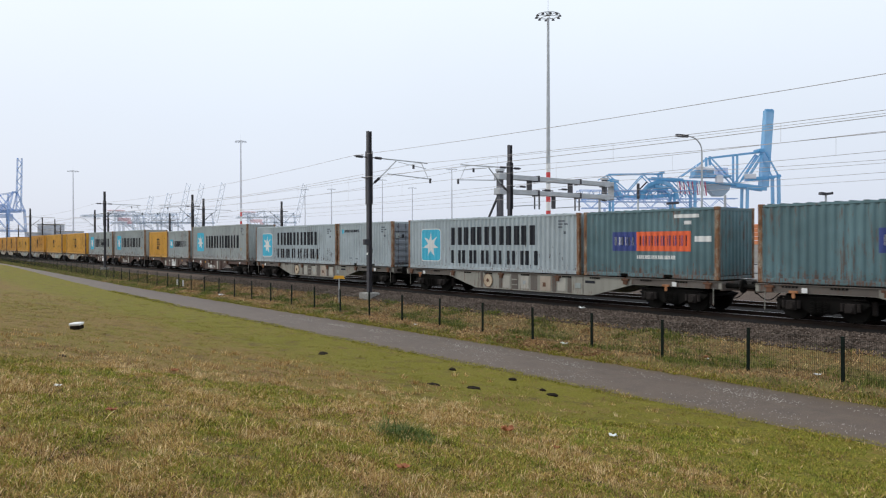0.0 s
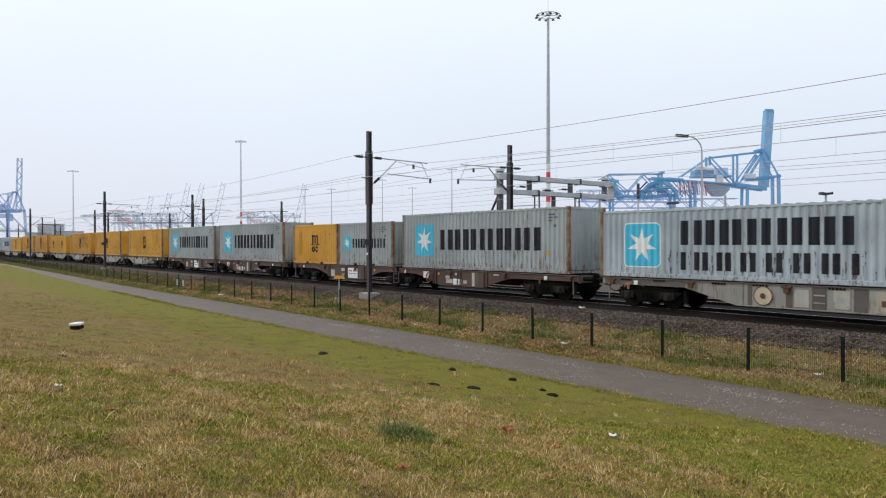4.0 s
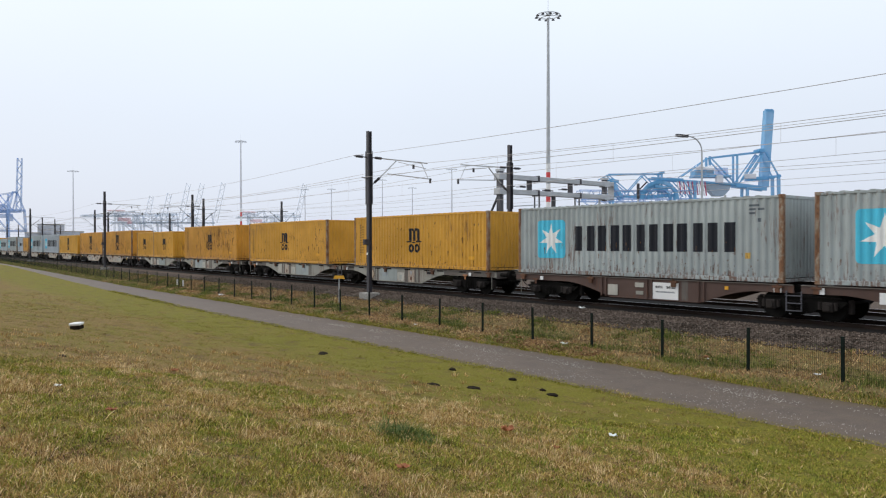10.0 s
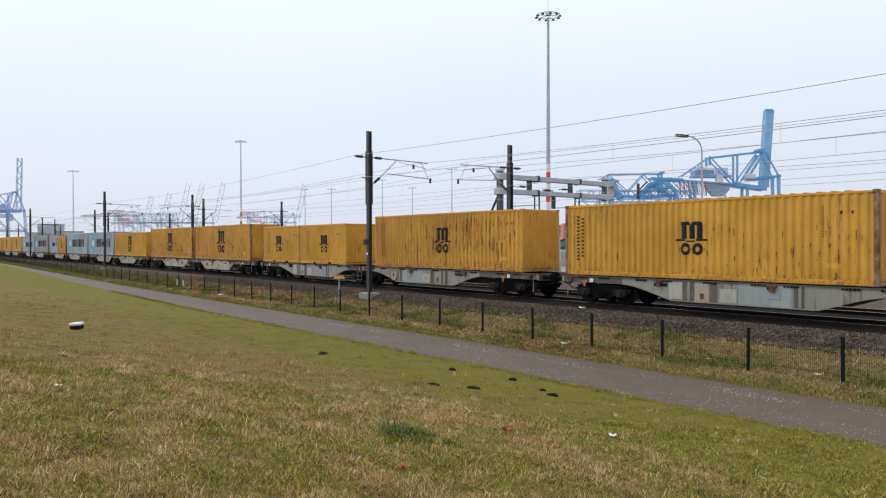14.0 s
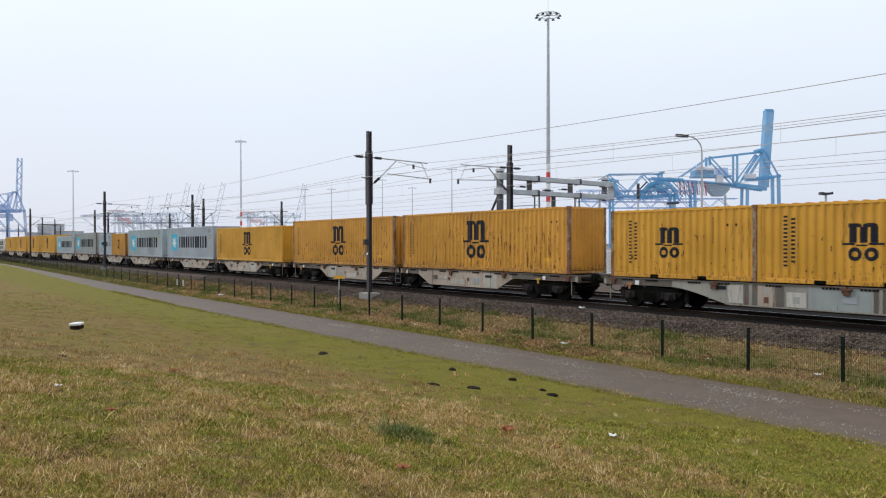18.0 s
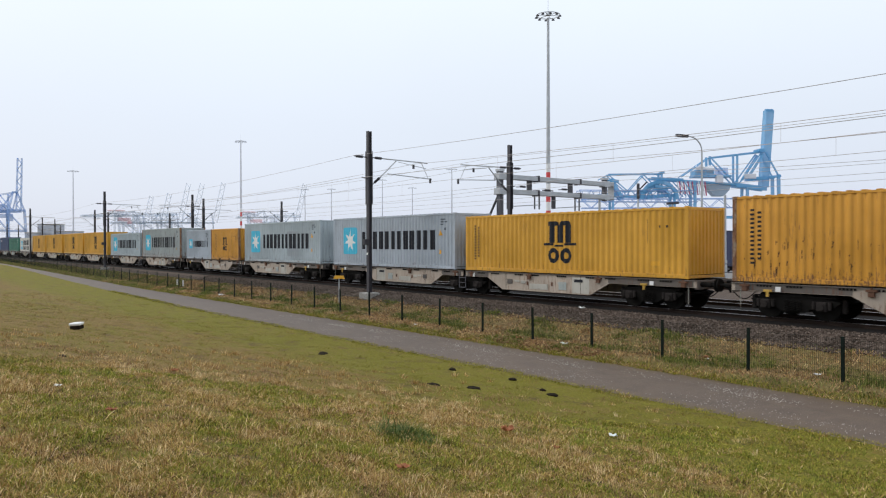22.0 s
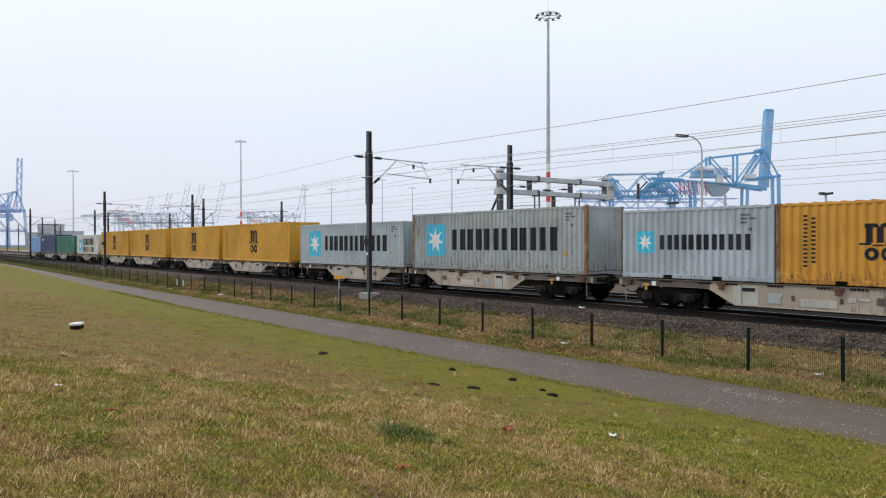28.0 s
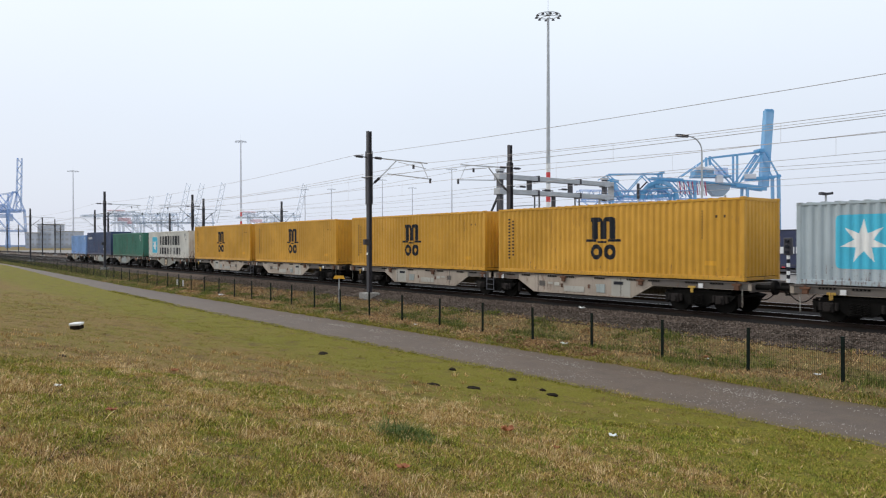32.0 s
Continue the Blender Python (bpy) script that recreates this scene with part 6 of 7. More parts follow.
    for i in range(14):
        part("striped_screen", bar(bmesh.new(), (-35.2 + i * 1.25, -3.4, 40.0), (-34.2 + i * 1.25, -3.4, 33.0 - 0.12 * i), 0.6, 0.6), M["strip_red"] if i % 2 else M["strip_white"], big, "hanging red and white strip")
    low = side_crane(-229.4, 402.9, 51.61, "blue gantry crane with folded lattice arms behind the yard", (
        ('top_tie', (-75.6, 44.4), (-43.7, 44.7), 0.8, (-3.0, 3.0)),
        ('apex_frame', (-45.4, 44.7), (-42.7, 45.4), 2.0, (-3.0, 3.0)),
        ('stay', (-75.6, 44.0), (-63.8, 34.0), 0.8, (-3.0, 3.0)),
        ('stay', (-63.8, 34.0), (-54.8, 44.0), 0.8, (-3.0, 3.0)),
        ('stay', (-54.8, 44.0), (-49.7, 38.7), 0.8, (-3.0, 3.0)),
        ('stay', (-75.6, 44.0), (-80.6, 41.4), 0.8, (-3.0, 3.0)),
        ('girder', (-50.4, 42.0), (-31.6, 41.0), 2.0, (-3.0, 3.0)),
        ('girder', (-82.0, 32.0), (-50.4, 30.9), 1.8, (-3.0, 3.0)),
        ('pylon', (-44.3, 45.4), (-44.3, 30.6), 1.5, (-3.0, 3.0)),
        ('boom', (-74.6, 41.4), (-67.2, 29.9), 3.0, (-3.0, 3.0)),
        ('boom', (-57.8, 31.6), (-47.0, 39.3), 3.2, (-3.0, 3.0)),
        ('apex_leg', (-50.4, 38.0), (-36.3, 30.6), 1.4, (-3.0, 3.0)),
        ('apex_leg', (-44.3, 41.4), (-55.4, 31.3), 1.2, (-3.0, 3.0)),
        ('leg', (-73.2, 35.6), (-73.2, 3.7), 1.8, (-4.0, 4.0)),
        ('leg', (-37.0, 32.3), (-37.0, 3.7), 1.8, (-4.0, 4.0)),
        ('cross_beam', (-75.2, 40.7), (-69.9, 40.0), 2.4, (-4.0, 4.0)),
        ('cross_beam', (-48.7, 37.3), (-38.3, 36.0), 2.2, (-4.0, 4.0)),
        ('lower_girder', (-55.8, 30.9), (-34.9, 32.0), 2.4, (-3.0, 3.0))))
    for i in range(9):
        part("cable_wheel", tube(bmesh.new(), (-50.0 + i * 2.0, -3.6, 31.0 + 0.5 * (i % 3)), (-50.0 + i * 2.0, -3.2, 31.0 + 0.5 * (i % 3)), 0.8, 12), M["crane_pale"], low, "pale round cable wheel")
    for i in range(12):
        part("lacing", bar(bmesh.new(), (-78.0 + i * 2.6, -3.0, 31.8 if i % 2 else 35.0), (-75.4 + i * 2.6, -3.0, 35.0 if i % 2 else 31.8), 0.5, 0.5), M["crane"], low)
    for z in (28.5, 35.0):
        for y in (-4.5, 4.5):
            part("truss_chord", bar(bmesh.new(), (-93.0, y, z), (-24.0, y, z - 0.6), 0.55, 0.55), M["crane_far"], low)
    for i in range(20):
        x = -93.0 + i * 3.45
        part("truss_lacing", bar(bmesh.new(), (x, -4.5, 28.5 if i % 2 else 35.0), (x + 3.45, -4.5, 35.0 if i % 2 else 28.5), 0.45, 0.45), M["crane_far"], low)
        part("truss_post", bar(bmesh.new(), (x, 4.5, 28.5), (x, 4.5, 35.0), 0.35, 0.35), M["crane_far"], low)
    for r, w in ((10.6, 2.0), (6.6, 1.3)):
        for k in range(7):
            a, b = math.pi * k / 7, math.pi * (k + 1) / 7
            part("arch_segment", bar(bmesh.new(), (-46.0 + r * math.cos(a), -4.0, 29.6 + r * 0.95 * math.sin(a)), (-46.0 + r * math.cos(b), -4.0, 29.6 + r * 0.95 * math.sin(b)), w, w), M["crane"], low)
    for k in range(1, 6):
        a = math.pi * k / 6
        part("arch_spoke", bar(bmesh.new(), (-46.0 + 6.6 * math.cos(a), -4.0, 29.6 + 6.3 * math.sin(a)), (-46.0 + 10.6 * math.cos(a), -4.0, 29.6 + 10.0 * math.sin(a)), 0.7, 0.7), M["crane"], low)
    part("mast_pole", bar(bmesh.new(), (-57.8, -3.5, 30.0), (-57.8, -3.5, 38.4), 0.7, 0.7), M["mast"], low, "dark pole")
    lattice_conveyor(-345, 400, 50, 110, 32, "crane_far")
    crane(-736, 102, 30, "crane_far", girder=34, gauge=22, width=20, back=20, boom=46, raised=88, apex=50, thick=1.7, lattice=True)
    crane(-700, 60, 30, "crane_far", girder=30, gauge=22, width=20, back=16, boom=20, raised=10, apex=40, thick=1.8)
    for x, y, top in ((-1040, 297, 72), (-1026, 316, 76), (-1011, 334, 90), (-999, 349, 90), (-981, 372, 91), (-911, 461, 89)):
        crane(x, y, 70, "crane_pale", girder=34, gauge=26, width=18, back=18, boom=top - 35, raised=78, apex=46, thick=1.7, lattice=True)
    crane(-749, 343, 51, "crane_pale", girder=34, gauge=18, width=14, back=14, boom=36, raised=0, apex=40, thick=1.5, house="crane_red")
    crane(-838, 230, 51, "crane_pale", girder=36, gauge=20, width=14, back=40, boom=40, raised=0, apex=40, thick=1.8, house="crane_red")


def build_overhead():
    for i, x in enumerate(MASTS):
        overhead_mast(x, 21.4, 1, i > 2)
        overhead_mast(x + 0.62, 31.4, -1, i > 2)
        if x < -60:
            overhead_mast(x - 6, 35.2, 1, True)
            overhead_mast(x - 6, 46.6, -1, True)
    wire_run("messenger_wire", TRACK, 8.15, 0.50, 0.011, 7.03)
    wire_run("contact_wire", TRACK, 7.03, 0.02, 0.010)
    wire_run("messenger_wire", TRACK2, 8.15, 0.61, 0.011, 6.92)
    wire_run("contact_wire", TRACK2, 6.92, 0.02, 0.010)
    wire_run("feeder_wire", 20.45, 8.36, 0.43, 0.0105)
    wire_run("feeder_wire", 20.98, 7.21, 0.27, 0.0115)
    wire_run("feeder_wire", 30.5, 8.95, 0.42, 0.010)
    for y, sag in ((38.2, 0.62), (42.4, 0.35)):
        wire_run("messenger_wire", y, 8.15, sag, 0.012)
        wire_run("contact_wire", y, 7.0, 0.02, 0.011)


def build_lights():
    high_mast(-81.1, 86.0, 40.4, bands=True)
    high_mast(-248.8, 104.6, 40.5, far=True, bands=True)
    for x, y, z in ((-400.8, 80.3, 40.5), (-413.3, 235.2, 39.2), (-279.4, 227.1, 40.6), (-424.0, 221.7, 38.9), (-392.8, 261.1, 45.0), (-388.8, 282.2, 40.6)):
        high_mast(x, y, z, far=True, spread_r=2.6)
    street_lamp()
    area_lamp()
    signal_post(-26.2, 47.4)
    signal_post(-23.4, 47.8)
    yard_rail()
    t = thing("slim_post", "slim grey post with a dark bent head beside the gantry", "post", m=Matrix.Translation((-49.3, 66.6, 0)))
    part("pole", tube(bmesh.new(), (0, 0, 0.6), (0, 0, 8.6), 0.10, 8), M["galv"], t)
    part("head", tube(bmesh.new(), (0, 0, 8.5), (0, 0, 10.2), 0.16, 8), M["mast"], t, "dark head")
    part("bracket", bar(bmesh.new(), (0, 0, 9.4), (0.6, 0.8, 10.4), 0.14, 0.14), M["mast"], t)


# ---------------------------------------------------------------- grass, litter, small things
def blades(name, count, area, keep, tall, material, label, seed, wide=0.006):
    """Single blades, each a bent two-piece strip, scattered over the area."""
    rng = np.random.default_rng(seed)
    s, c = math.sin(radians(YAW)), math.cos(radians(YAW))
    if len(area) == 2:
        d = area[0] + (area[1] - area[0]) * rng.random(count) ** 1.25
        lat = (rng.random(count) * 2 - 1) * 0.66 * d
        x, y = -d * s + lat * c, d * c + lat * s
    else:
        x = area[1] + (area[0] - area[1]) * rng.random(count) ** 1.4
        y = area[2] + (area[3] - area[2]) * rng.random(count)
        d = -x * s + y * c
    verts, faces = [], []
    for i in range(count):
        xi, yi = float(x[i]), float(y[i])
        k = keep(xi, yi)
        if k <= 0 or rng.random() > k:
            continue
        z = land(xi, yi) + (0.05 * noise.noise((xi * 0.9, yi * 0.9, 0)) if yi < near_edge(xi) or yi > PATH_B else 0.02) - 0.01
        h = tall * (rng.uniform(0.35, 1.0) + (0.8 if rng.random() < 0.03 else 0.0)) * (0.55 + 0.9 * abs(noise.noise((xi * 1.6, yi * 1.6, 8))))
        a = rng.random() * 6.2832
        w = wide * rng.uniform(0.4, 1.2) * (0.3 + d[i] / 14)
        lx, ly = rng.normal(0, 0.85) * h, rng.normal(0, 0.85) * h
        dx, dy = w * math.cos(a), w * math.sin(a)
        b = len(verts)
        verts += [(xi - dx, yi - dy, z), (xi + dx, yi + dy, z), (xi + lx * 0.4 + dx * 0.7, yi + ly * 0.4 + dy * 0.7, z + h * 0.62), (xi + lx * 0.4 - dx * 0.7, yi + ly * 0.4 - dy * 0.7, z + h * 0.62), (xi + lx * 1.05, yi + ly * 1.05, z + h)]
        faces += [(b, b + 1, b + 2, b + 3), (b + 3, b + 2, b + 4)]
    ob = raw(name, verts, faces, material)
    tagged(ob, label, "grass", kind="stuff")


def tufts(name, count, area, keep, tall, each, material, label, seed, radius=0.05, wide=0.004):
    """Clumps of upright blades that fan out from one root."""
    rng = np.random.default_rng(seed)
    s, c = math.sin(radians(YAW)), math.cos(radians(YAW))
    verts, faces = [], []
    for i in range(count):
        if len(area) == 2:
            d = area[0] + (area[1] - area[0]) * rng.random() ** 0.8
            lat = (rng.random() * 2 - 1) * 0.66 * d
            x, y = -d * s + lat * c, d * c + lat * s
        else:
            x = area[1] + (area[0] - area[1]) * rng.random() ** 1.3
            y = area[2] + (area[3] - area[2]) * rng.random()
            d = -x * s + y * c
        if rng.random() > keep(x, y):
            continue
        size = rng.uniform(0.5, 1.25)
        z = land(x, y) + 0.05 * noise.noise((x * 0.9, y * 0.9, 0)) - 0.015
        wx, wy = rng.normal(0, 0.2, 2)
        for k in range(int(each * size)):
            px, py = rng.normal(0, radius * size, 2)
            h = tall * size * rng.uniform(0.35, 1.0)
            lx, ly = (px / radius * 0.3 + wx + rng.normal(0, 0.2)) * h, (py / radius * 0.3 + wy + rng.normal(0, 0.2)) * h
            a = rng.random() * 6.2832
            w = wide * rng.uniform(0.5, 1.1) * (0.35 + d / 14)
            dx, dy = w * math.cos(a), w * math.sin(a)
            b = len(verts)
            px, py = x + px, y + py
            verts += [(px - dx, py - dy, z), (px + dx, py + dy, z), (px + lx * 0.4 + dx * 0.7, py + ly * 0.4 + dy * 0.7, z + h * 0.6), (px + lx * 0.4 - dx * 0.7, py + ly * 0.4 - dy * 0.7, z + h * 0.6), (px + lx, py + ly, z + h)]
            faces += [(b, b + 1, b + 2, b + 3), (b + 3, b + 2, b + 4)]
    tagged(raw(name, verts, faces, material), label, "grass", kind="stuff")


STRAW = blade_material("straw_blade", [(0.0, (0.15, 0.074, 0.024)), (0.3, (0.34, 0.195, 0.062)), (0.7, (0.56, 0.365, 0.135)), (1.0, (0.88, 0.68, 0.37))])
GREEN = blade_material("green_blade", [(0.0, (0.058, 0.060, 0.006)), (0.45, (0.210, 0.198, 0.020)), (1.0, (0.50, 0.43, 0.075))])
FAR_STRAW = blade_material("distant_straw_blade", [(0.0, (0.17, 0.115, 0.035)), (0.5, (0.29, 0.20, 0.065)), (1.0, (0.42, 0.30, 0.11))])
FAR_GREEN = blade_material("distant_green_blade", [(0.0, (0.135, 0.128, 0.015)), (0.5, (0.19, 0.172, 0.020)), (1.0, (0.28, 0.24, 0.042))])
HUMUS = blade_material("rotten_grass_blade", [(0.0, (0.018, 0.011, 0.006)), (0.6, (0.055, 0.032, 0.016)), (1.0, (0.13, 0.08, 0.04))])
PALE_STRAW = blade_material("bleached_straw_blade", [(0.0, (0.36, 0.22, 0.09)), (0.5, (0.66, 0.47, 0.22)), (1.0, (0.86, 0.70, 0.44))])
DARK = blade_material("dark_green_blade", [(0.0, (0.03, 0.06, 0.012)), (0.6, (0.085, 0.13, 0.028)), (1.0, (0.22, 0.24, 0.08))])


LUSH = blade_material("lush_green_blade", [(0.0, (0.045, 0.075, 0.008)), (0.5, (0.185, 0.225, 0.022)), (1.0, (0.42, 0.43, 0.07))])
VERGE = blade_material("verge_green_blade", [(0.0, (0.04, 0.06, 0.012)), (0.5, (0.125, 0.155, 0.03)), (1.0, (0.30, 0.30, 0.07))])
WEED = blade_material("brown_weed", [(0.0, (0.08, 0.036, 0.018)), (0.5, (0.30, 0.165, 0.085)), (1.0, (0.56, 0.36, 0.20))])


def patch(x, y):
    """Share of green at a place: more near the path, in patches elsewhere."""
    band = 0.62 * smooth(9.0, 10.8, y) - 0.30 * smooth(12.9, 13.6, y)
    worn = 0.55 * smooth(7.2, 8.0, y) * (1 - smooth(8.6, 9.5, y)) * smooth(-9.0, -15.0, x)
    return 0.8 * noise.noise((x * 0.35, y * 0.6, 3)) + 1.1 * noise.noise((x * 1.1, y * 1.3, 5)) + 0.8 * noise.noise((x * 2.9, y * 3.1, 15)) + band - worn + 0.06


def build_grass():
    lawn = lambda x, y: 1.0 - smooth(near_edge(x) - 0.02, near_edge(x) + 0.16, y)
    soil = lambda x, y: 1.0 - 0.85 * smooth(0.16, 0.36, noise.noise((x * 1.7, y * 2.0, 41)) + 0.3 * noise.noise((x * 5.1, y * 5.7, 17)))
    straw = lambda x, y: soil(x, y) * lawn(x, y) * (0.60 - 0.40 * smooth(-0.4, 0.4, patch(x, y))) * (1 - 0.70 * smooth(9, 11, y))
    green = lambda x, y: soil(x, y) * lawn(x, y) * (0.36 + 0.60 * smooth(-0.4, 0.35, patch(x, y)))
    brown = lambda x, y: lawn(x, y) * max(0.0, 0.36 + 1.5 * noise.noise((x * 0.8, y * 1.1, 12))) * (1 - 0.7 * smooth(9, 13, y))
    blades("straw_grass", 300000, (4.6, 14.0), straw, 0.085, STRAW, "dry straw-coloured winter grass blades on the bank", 5, 0.0058)
    blades("green_grass", 330000, (4.6, 14.0), green, 0.065, GREEN, "short olive green grass blades on the bank", 6, 0.0062)
    blades("brown_grass", 120000, (4.6, 18.0), brown, 0.07, WEED, "matted red-brown dead grass on the bank", 4)
    blades("straw_grass", 130000, (13.5, 34.0), straw, 0.05, FAR_STRAW, "dry straw-coloured winter grass blades on the bank", 15, 0.0042)
    blades("green_grass", 190000, (13.5, 34.0), green, 0.038, FAR_GREEN, "short olive green grass blades on the bank", 16, 0.0046)
    dry = lambda x, y: lawn(x, y) * (0.85 - 0.8 * smooth(-0.45, 0.3, patch(x, y))) * (1 - 0.7 * smooth(10, 12.5, y))
    lush = lambda x, y: lawn(x, y) * (0.10 + 0.85 * smooth(-0.15, 0.35, patch(x, y))) * (1 - 0.6 * smooth(10, 12.5, y))
    tufts("straw_tufts", 4200, (4.6, 20.0), dry, 0.13, 20, STRAW, "upright clumps of dry straw grass on the bank", 31, 0.045)
    tufts("green_tufts", 5600, (4.6, 14.0), lush, 0.075, 26, LUSH, "small lush green grass clumps on the bank", 32, 0.06)
    tufts("straw_tufts", 3600, (14.0, 46.0), dry, 0.11, 12, FAR_STRAW, "upright clumps of dry grass farther along the bank", 41, 0.14, 0.0035)
    tufts("green_tufts", 3600, (14.0, 46.0), lush, 0.07, 12, FAR_GREEN, "green grass clumps farther along the bank", 42, 0.14, 0.0035)
    gaps = lambda x, y: lawn(x, y) * (1.1 - soil(x, y)) * (1 - 0.8 * smooth(9.5, 12.0, y))
    tufts("brown_grass", 7000, (4.6, 11.5), gaps, 0.035, 22, HUMUS, "dark rotten grass and soil in gaps of the turf", 38, 0.07, 0.006)
    tufts("straw_tufts", 2600, (4.6, 16.0), dry, 0.10, 26, PALE_STRAW, "bleached pale clumps of dead grass on the bank", 39, 0.05)
    edge = lambda x, y: 0.9 * smooth(near_edge(x) - 0.5, near_edge(x), y) * (1 - smooth(near_edge(x) + 0.1, near_edge(x) + 0.3, y))
    tufts("green_tufts", 5000, (-60.0, 3.0, PATH_A - 0.5, PATH_A + 0.9), edge, 0.045, 16, GREEN, "ragged olive green grass over the edge of the path", 33, 0.07)
    verge = lambda y: smooth(PATH_B - 0.18, PATH_B + 0.05, y) * (1 - smooth(21.0, 21.35, y))
    strip = lambda x, y: verge(y) * (0.55 + 1.0 * noise.noise((x * 0.5, y * 0.9, 1)))
    strip2 = lambda x, y: verge(y) * (0.34 - 2.2 * noise.noise((x * 0.5, y * 0.9, 1)) + 0.45 * (y < PATH_B + 0.45))
    bed = (-75.0, 3.0, 16.8, 21.3)
    along = (-170.0, -60.0, 17.3, 21.2)
    blades("green_grass", 60000, along, lambda x, y: 0.9 * verge(y), 0.16, VERGE, "rough green grass along the far stretch of the fence", 18, 0.004)
    blades("brown_grass", 26000, along, lambda x, y: 0.8 * verge(y), 0.13, WEED, "dead brown weeds along the far stretch of the fence", 19, 0.004)
    blades("brown_grass", 90000, bed, strip, 0.12, WEED, "dead brown weeds along the wire mesh fence", 7, 0.006)
    blades("straw_grass", 70000, bed, strip, 0.15, STRAW, "dry straw-coloured grass along the wire mesh fence", 17, 0.005)
    blades("green_grass", 90000, bed, strip2, 0.14, VERGE, "rough green grass along the wire mesh fence", 8, 0.006)
    wild = lambda x, y: verge(y) * smooth(0.0, 0.35, -noise.noise((x * 0.5, y * 0.9, 1)) + 0.25 * noise.noise((x * 2.1, y * 2.1, 9)))
    rim = lambda x, y: 0.75 * (1 - smooth(PATH_B + 0.15, PATH_B + 0.6, y))
    tufts("green_tufts", 5200, (-70.0, 3.0, PATH_B + 0.3, 21.2), wild, 0.20, 20, VERGE, "rough green grass clumps beside the wire mesh fence", 34, 0.09, 0.005)
    tufts("green_tufts", 5200, (-70.0, 3.0, PATH_B - 0.12, PATH_B + 0.6), rim, 0.085, 18, GREEN, "yellow-green grass along the far edge of the path", 35, 0.08)
    litter = lambda x, y: verge(y) * smooth(-0.05, 0.4, noise.noise((x * 0.4, y * 0.7, 21)))
    tufts("leaf_litter", 9000, (-60.0, 3.0, PATH_B + 0.2, 20.7), litter, 0.035, 7, WEED, "pinkish-brown dead leaves and litter under the fence", 36, 0.07, 0.018)
    tufts("leaf_litter", 700, (-19.5, -14.8, 17.7, 18.45), lambda x, y: 0.8, 0.05, 9, WEED, "drift of pinkish-brown dead leaves at the fence", 37, 0.06, 0.022)
    tuft = lambda x, y: max(0.0, 1.1 - math.hypot((x + 8.4) / 0.62, (y - 5.95) / 0.42)) ** 0.6 if math.hypot((x + 8.4) / 0.62, (y - 5.95) / 0.42) < 1.1 else 0.0
    blades("grass_tuft", 60000, (9.0, 12.0), tuft, 0.20, DARK, "dark green grass tuft in the dry grass", 9)


def lump(name, x, y, sx, sy, sz, mat, label, category, group="", lift=0.0, rough=0.35, seed=0):
    """A small uneven lump of soil, leaf or film that lies on the ground."""
    t = thing(name, label, category, group, m=Matrix.Translation((x, y, land(x, y) + lift)))
    bm = bmesh.new()
    bmesh.ops.create_icosphere(bm, subdivisions=2, radius=1)
    for v in bm.verts:
        k = 1 + rough * noise.noise(v.co * 1.7 + Vector((seed * 3.1, 0, x)))
        v.co = Vector((v.co.x * sx * k, v.co.y * sy * k, max(-0.3, v.co.z) * sz * k))
    part("clod" if mat == "soil" else "body", bm, M[mat], t)
    return t


def crumpled(name, x, y, size, mat, label, category, seed, z=None):
    """A leaf or a scrap of film: a bent thin sheet with a curled rim."""
    t = thing(name, label, category, m=Matrix.Translation((x, y, (land(x, y) if z is None else z) + 0.03)) @ pose(0, 0, 0, 0, 0, seed * 47))
    bm = bmesh.new()
    bmesh.ops.create_grid(bm, x_segments=6, y_segments=6, size=size / 2)
    for v in bm.verts:
        r = v.co.length / size
        v.co.z = size * (0.5 * abs(noise.noise(v.co * (4 / size) + Vector((seed, 0, 0)))) + 0.5 * r * r)
        v.co.x *= 1 + 0.3 * noise.noise((v.co.y / size * 3, seed, 1))
    ext = bmesh.ops.extrude_face_region(bm, geom=bm.faces[:])
    for v in ext["geom"]:
        if isinstance(v, bmesh.types.BMVert):
            v.co.z += size * 0.03
    bmesh.ops.recalc_face_normals(bm, faces=bm.faces)
    part("sheet", bm, M[mat], t)


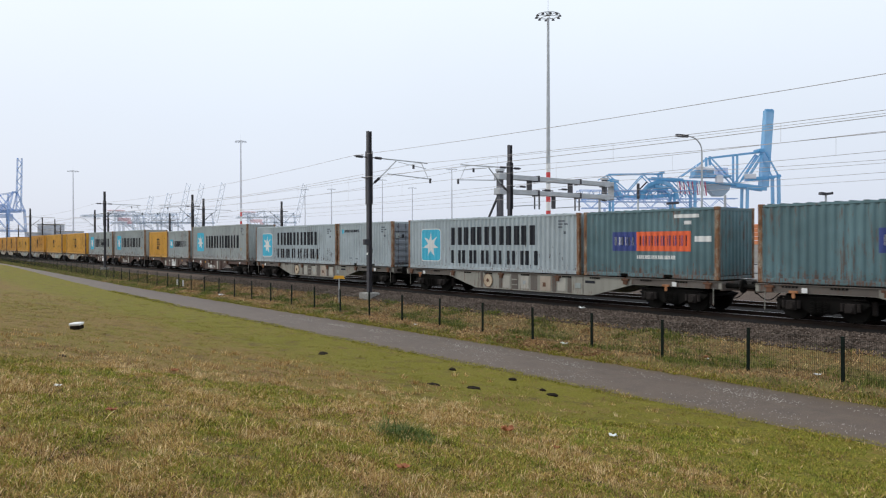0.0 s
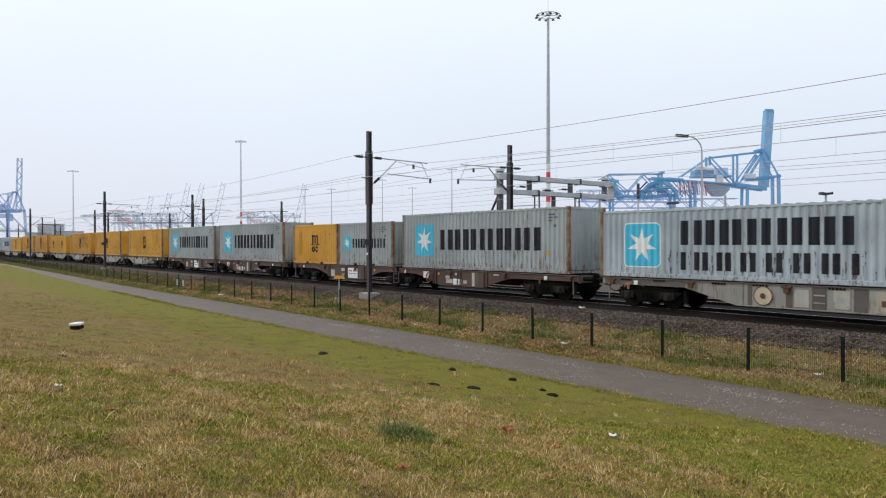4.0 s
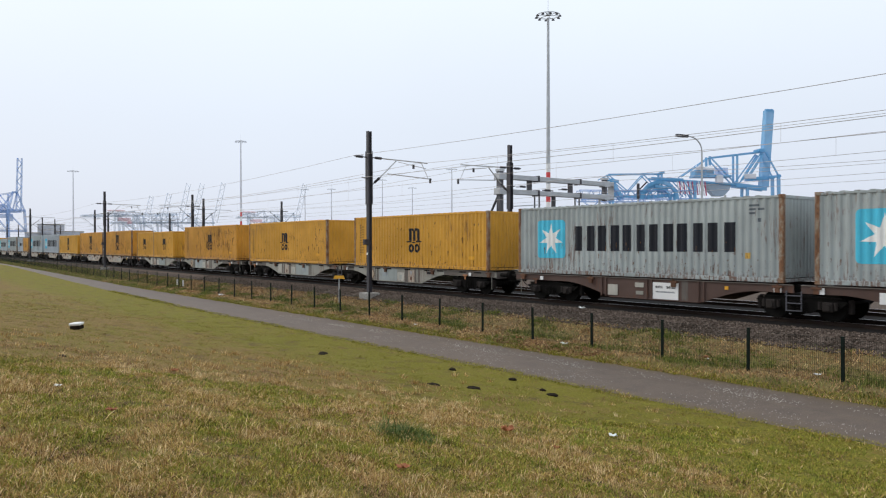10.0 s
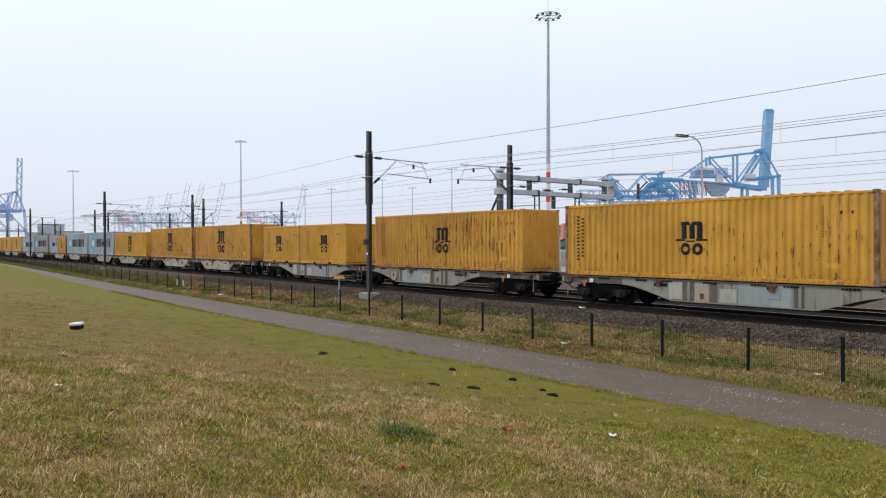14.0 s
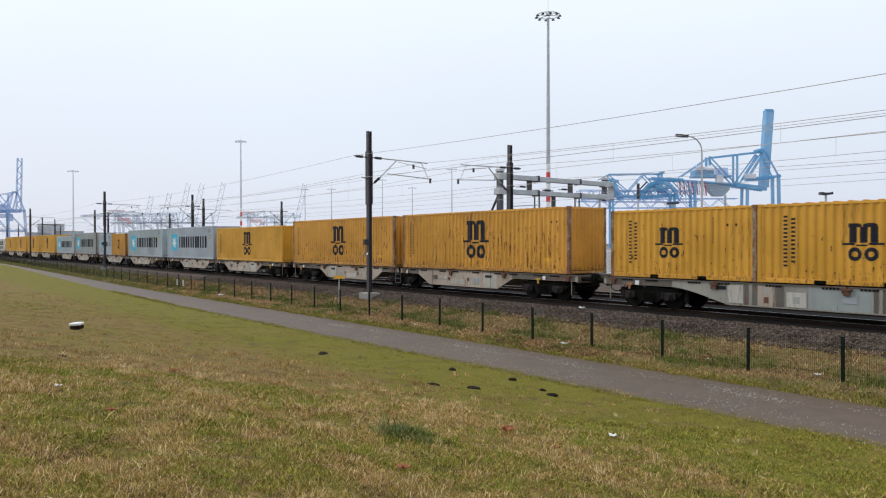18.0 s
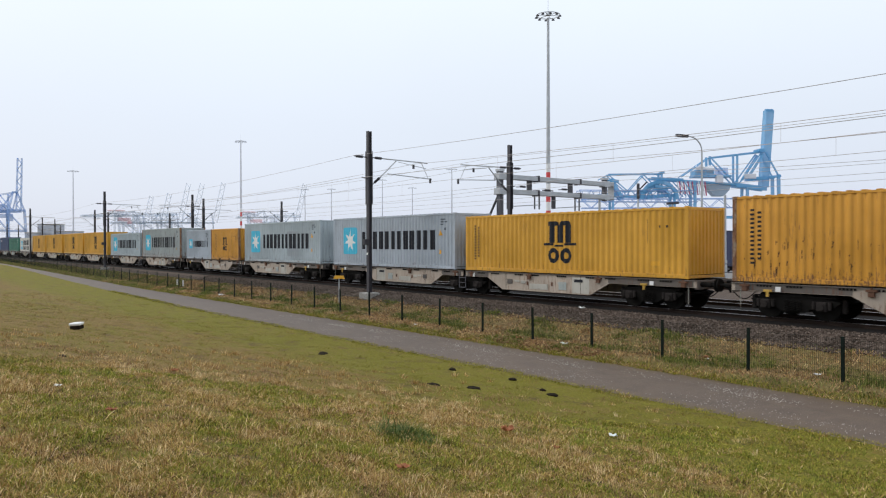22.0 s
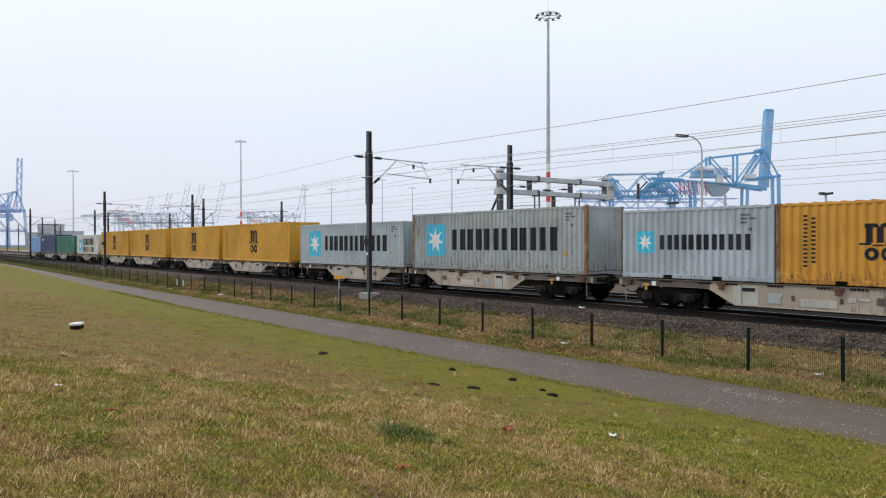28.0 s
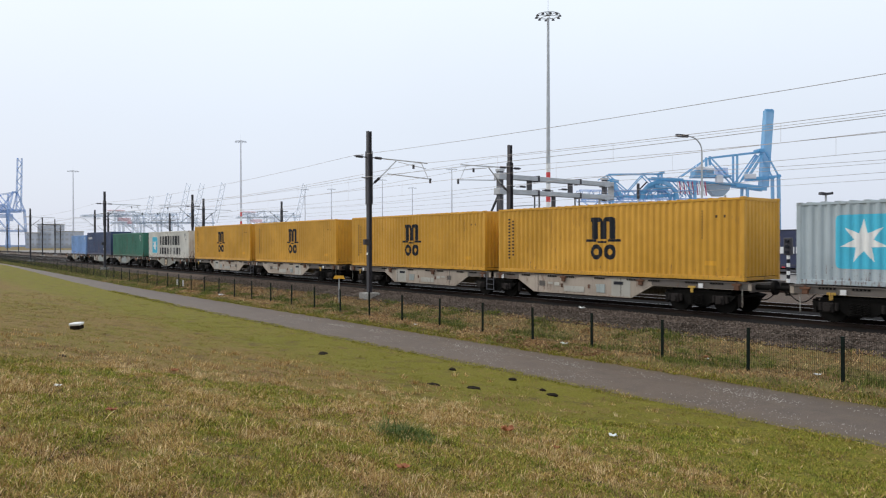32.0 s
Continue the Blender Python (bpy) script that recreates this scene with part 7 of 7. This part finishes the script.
def build_small():
    for i, (x, y, s) in enumerate(((-13.84, 10.67, 0.26), (-13.2, 11.39, 0.27), (-11.77, 12.62, 0.2), (-13.84, 13.3, 0.16), (-15.99, 13.0, 0.16), (-20.4, 11.3, 0.24), (-12.31, 12.85, 0.12), (-20.0, 11.0, 0.2), (-10.6, 3.3, 0.16), (-16.6, 3.1, 0.14))):
        lump("mole_heap", x, y, s * 0.85, s * 0.5, 0.05, "soil", "small dark heap of soil in the grass", "soil heap", "dark soil heaps", seed=i)
    for i, (x, y, s) in enumerate(((-8.57, 8.12, 0.2), (-6.66, 4.69, 0.13), (-7.32, 7.94, 0.09), (-14.7, 4.78, 0.14), (-10.2, 2.49, 0.12), (-10.0, 6.8, 0.1), (-11.9, 19.3, 0.2), (-18.6, 18.2, 0.2))):
        crumpled("dead_leaf", x, y, s, "leaf", "curled red-brown dead leaf lying in the grass", "leaf", i + 1)
    for i, (x, y, s) in enumerate(((-7.85, 9.91, 0.13), (-16.53, 18.3, 0.2), (-12.29, 2.24, 0.09), (-8.55, 19.0, 0.16), (-11.77, 19.2, 0.1), (-46.6, 18.2, 0.3), (-24.6, 18.0, 0.14))):
        crumpled("plastic_scrap", x, y, s, "plastic", "crumpled white plastic scrap on the ground", "litter", i + 3)
    crumpled("plastic_bag", -19.2, 22.3, 0.22, "plastic", "crumpled white plastic bag on the ballast", "litter", 8, 0.96)
    t = thing("white_box", "flat white box with dark underside lying in the grass", "litter", m=Matrix.Translation((-24.18, 4.92, land(-24.18, 4.92) + 0.12)) @ pose(0, 0, 0, 6, -4, 40))
    part("lid", box(bmesh.new(), -0.19, 0.19, -0.12, 0.12, 0.02, 0.10, 0.02), M["tag"], t, "white lid")
    # near-black colour stands in for shade on the box's lower side
    part("tray", box(bmesh.new(), -0.17, 0.17, -0.11, 0.11, -0.1, 0.02, 0.02), M["soil"], t, "near-black underside with the shade in its colour")
    t = thing("marker_sign", "small yellow plate on a thin post by the track", "sign", m=Matrix.Translation((-34.7, 20.2, 0)))
    part("post", tube(bmesh.new(), (0, 0, 0.2), (0, 0, 1.72), 0.03, 8), M["galv"], t)
    bm = slab(bmesh.new(), [(-0.34, 1.68), (0.34, 1.68), (0.26, 1.86), (-0.26, 1.86)], -0.02, 0.02)
    o = part("plate", bm, M["sign"], t, "yellow plate")
    o.rotation_euler = (0, 0, 0.6)
    for x in (-59.6, -58.2):
        t = thing("marker_post", "small white marker post behind the fence", "marker post", "white markers", m=Matrix.Translation((x, 19.6, land(x, 19.6))))
        part("body", box(bmesh.new(), -0.07, 0.07, -0.05, 0.05, -0.1, 0.52, 0.02), M["tag"], t)
    rng = np.random.default_rng(11)
    verts, faces = [], []
    for i in range(11000):
        x = 1 - 34 * rng.random() ** 1.7
        y = (PATH_A + PATH_B) / 2 - 0.1 + float(np.clip(rng.normal(0, 0.52), -1.45, 1.45))
        if noise.noise((x * 0.5, y * 0.8, 6)) < 0.55 * rng.random() - 0.3:
            continue
        r = rng.uniform(0.006, 0.018)
        e = PATH_A if y < (PATH_A + PATH_B) / 2 else PATH_B
        z = land(x, e) - (0.035 if e == PATH_A else 0.004) + (land(x, 15.1) + 0.08 - land(x, e)) * (1 - abs(y - (PATH_A + PATH_B) / 2) / 1.69)
        b = len(verts)
        a = rng.random() * 6.28
        verts += [(x + r * math.cos(a + k * 2.094), y + r * math.sin(a + k * 2.094), z - 0.004) for k in range(3)] + [(x, y, z + r * 0.8)]
        faces += [(b, b + 1, b + 3), (b + 1, b + 2, b + 3), (b + 2, b, b + 3)]
    tagged(raw("path_grit", verts, faces, M["grit"]), "pale grit scattered over the asphalt path", "grit", kind="stuff")


build_overhead()
portal_gantry()
build_lights()
build_yard()
build_harbour()
build_grass()
build_small()


# ---------------------------------------------------------------- what moves
def motions():
    times = [0, 1 / 30] + [0.5 * i for i in range(1, 64)] + [32 - 1 / 30, 32]
    for ob, q in CONTAINERS:
        walk(ob, [(t, Matrix.Translation((q + travel(t), TRACK - WIDTH / 2, FLOOR))) for t in times])
    for ob, q in WAGONS:
        walk(ob, [(t, Matrix.Translation((q + travel(t), TRACK, RAIL))) for t in times])
    turns = [i / 15 for i in range(481)]
    for ob, dx in SPINS:
        walk(ob, [(t, pose(dx, 0, 0.46, 0, math.degrees(travel(t) / 0.46) % 360, 0)) for t in turns])


motions()
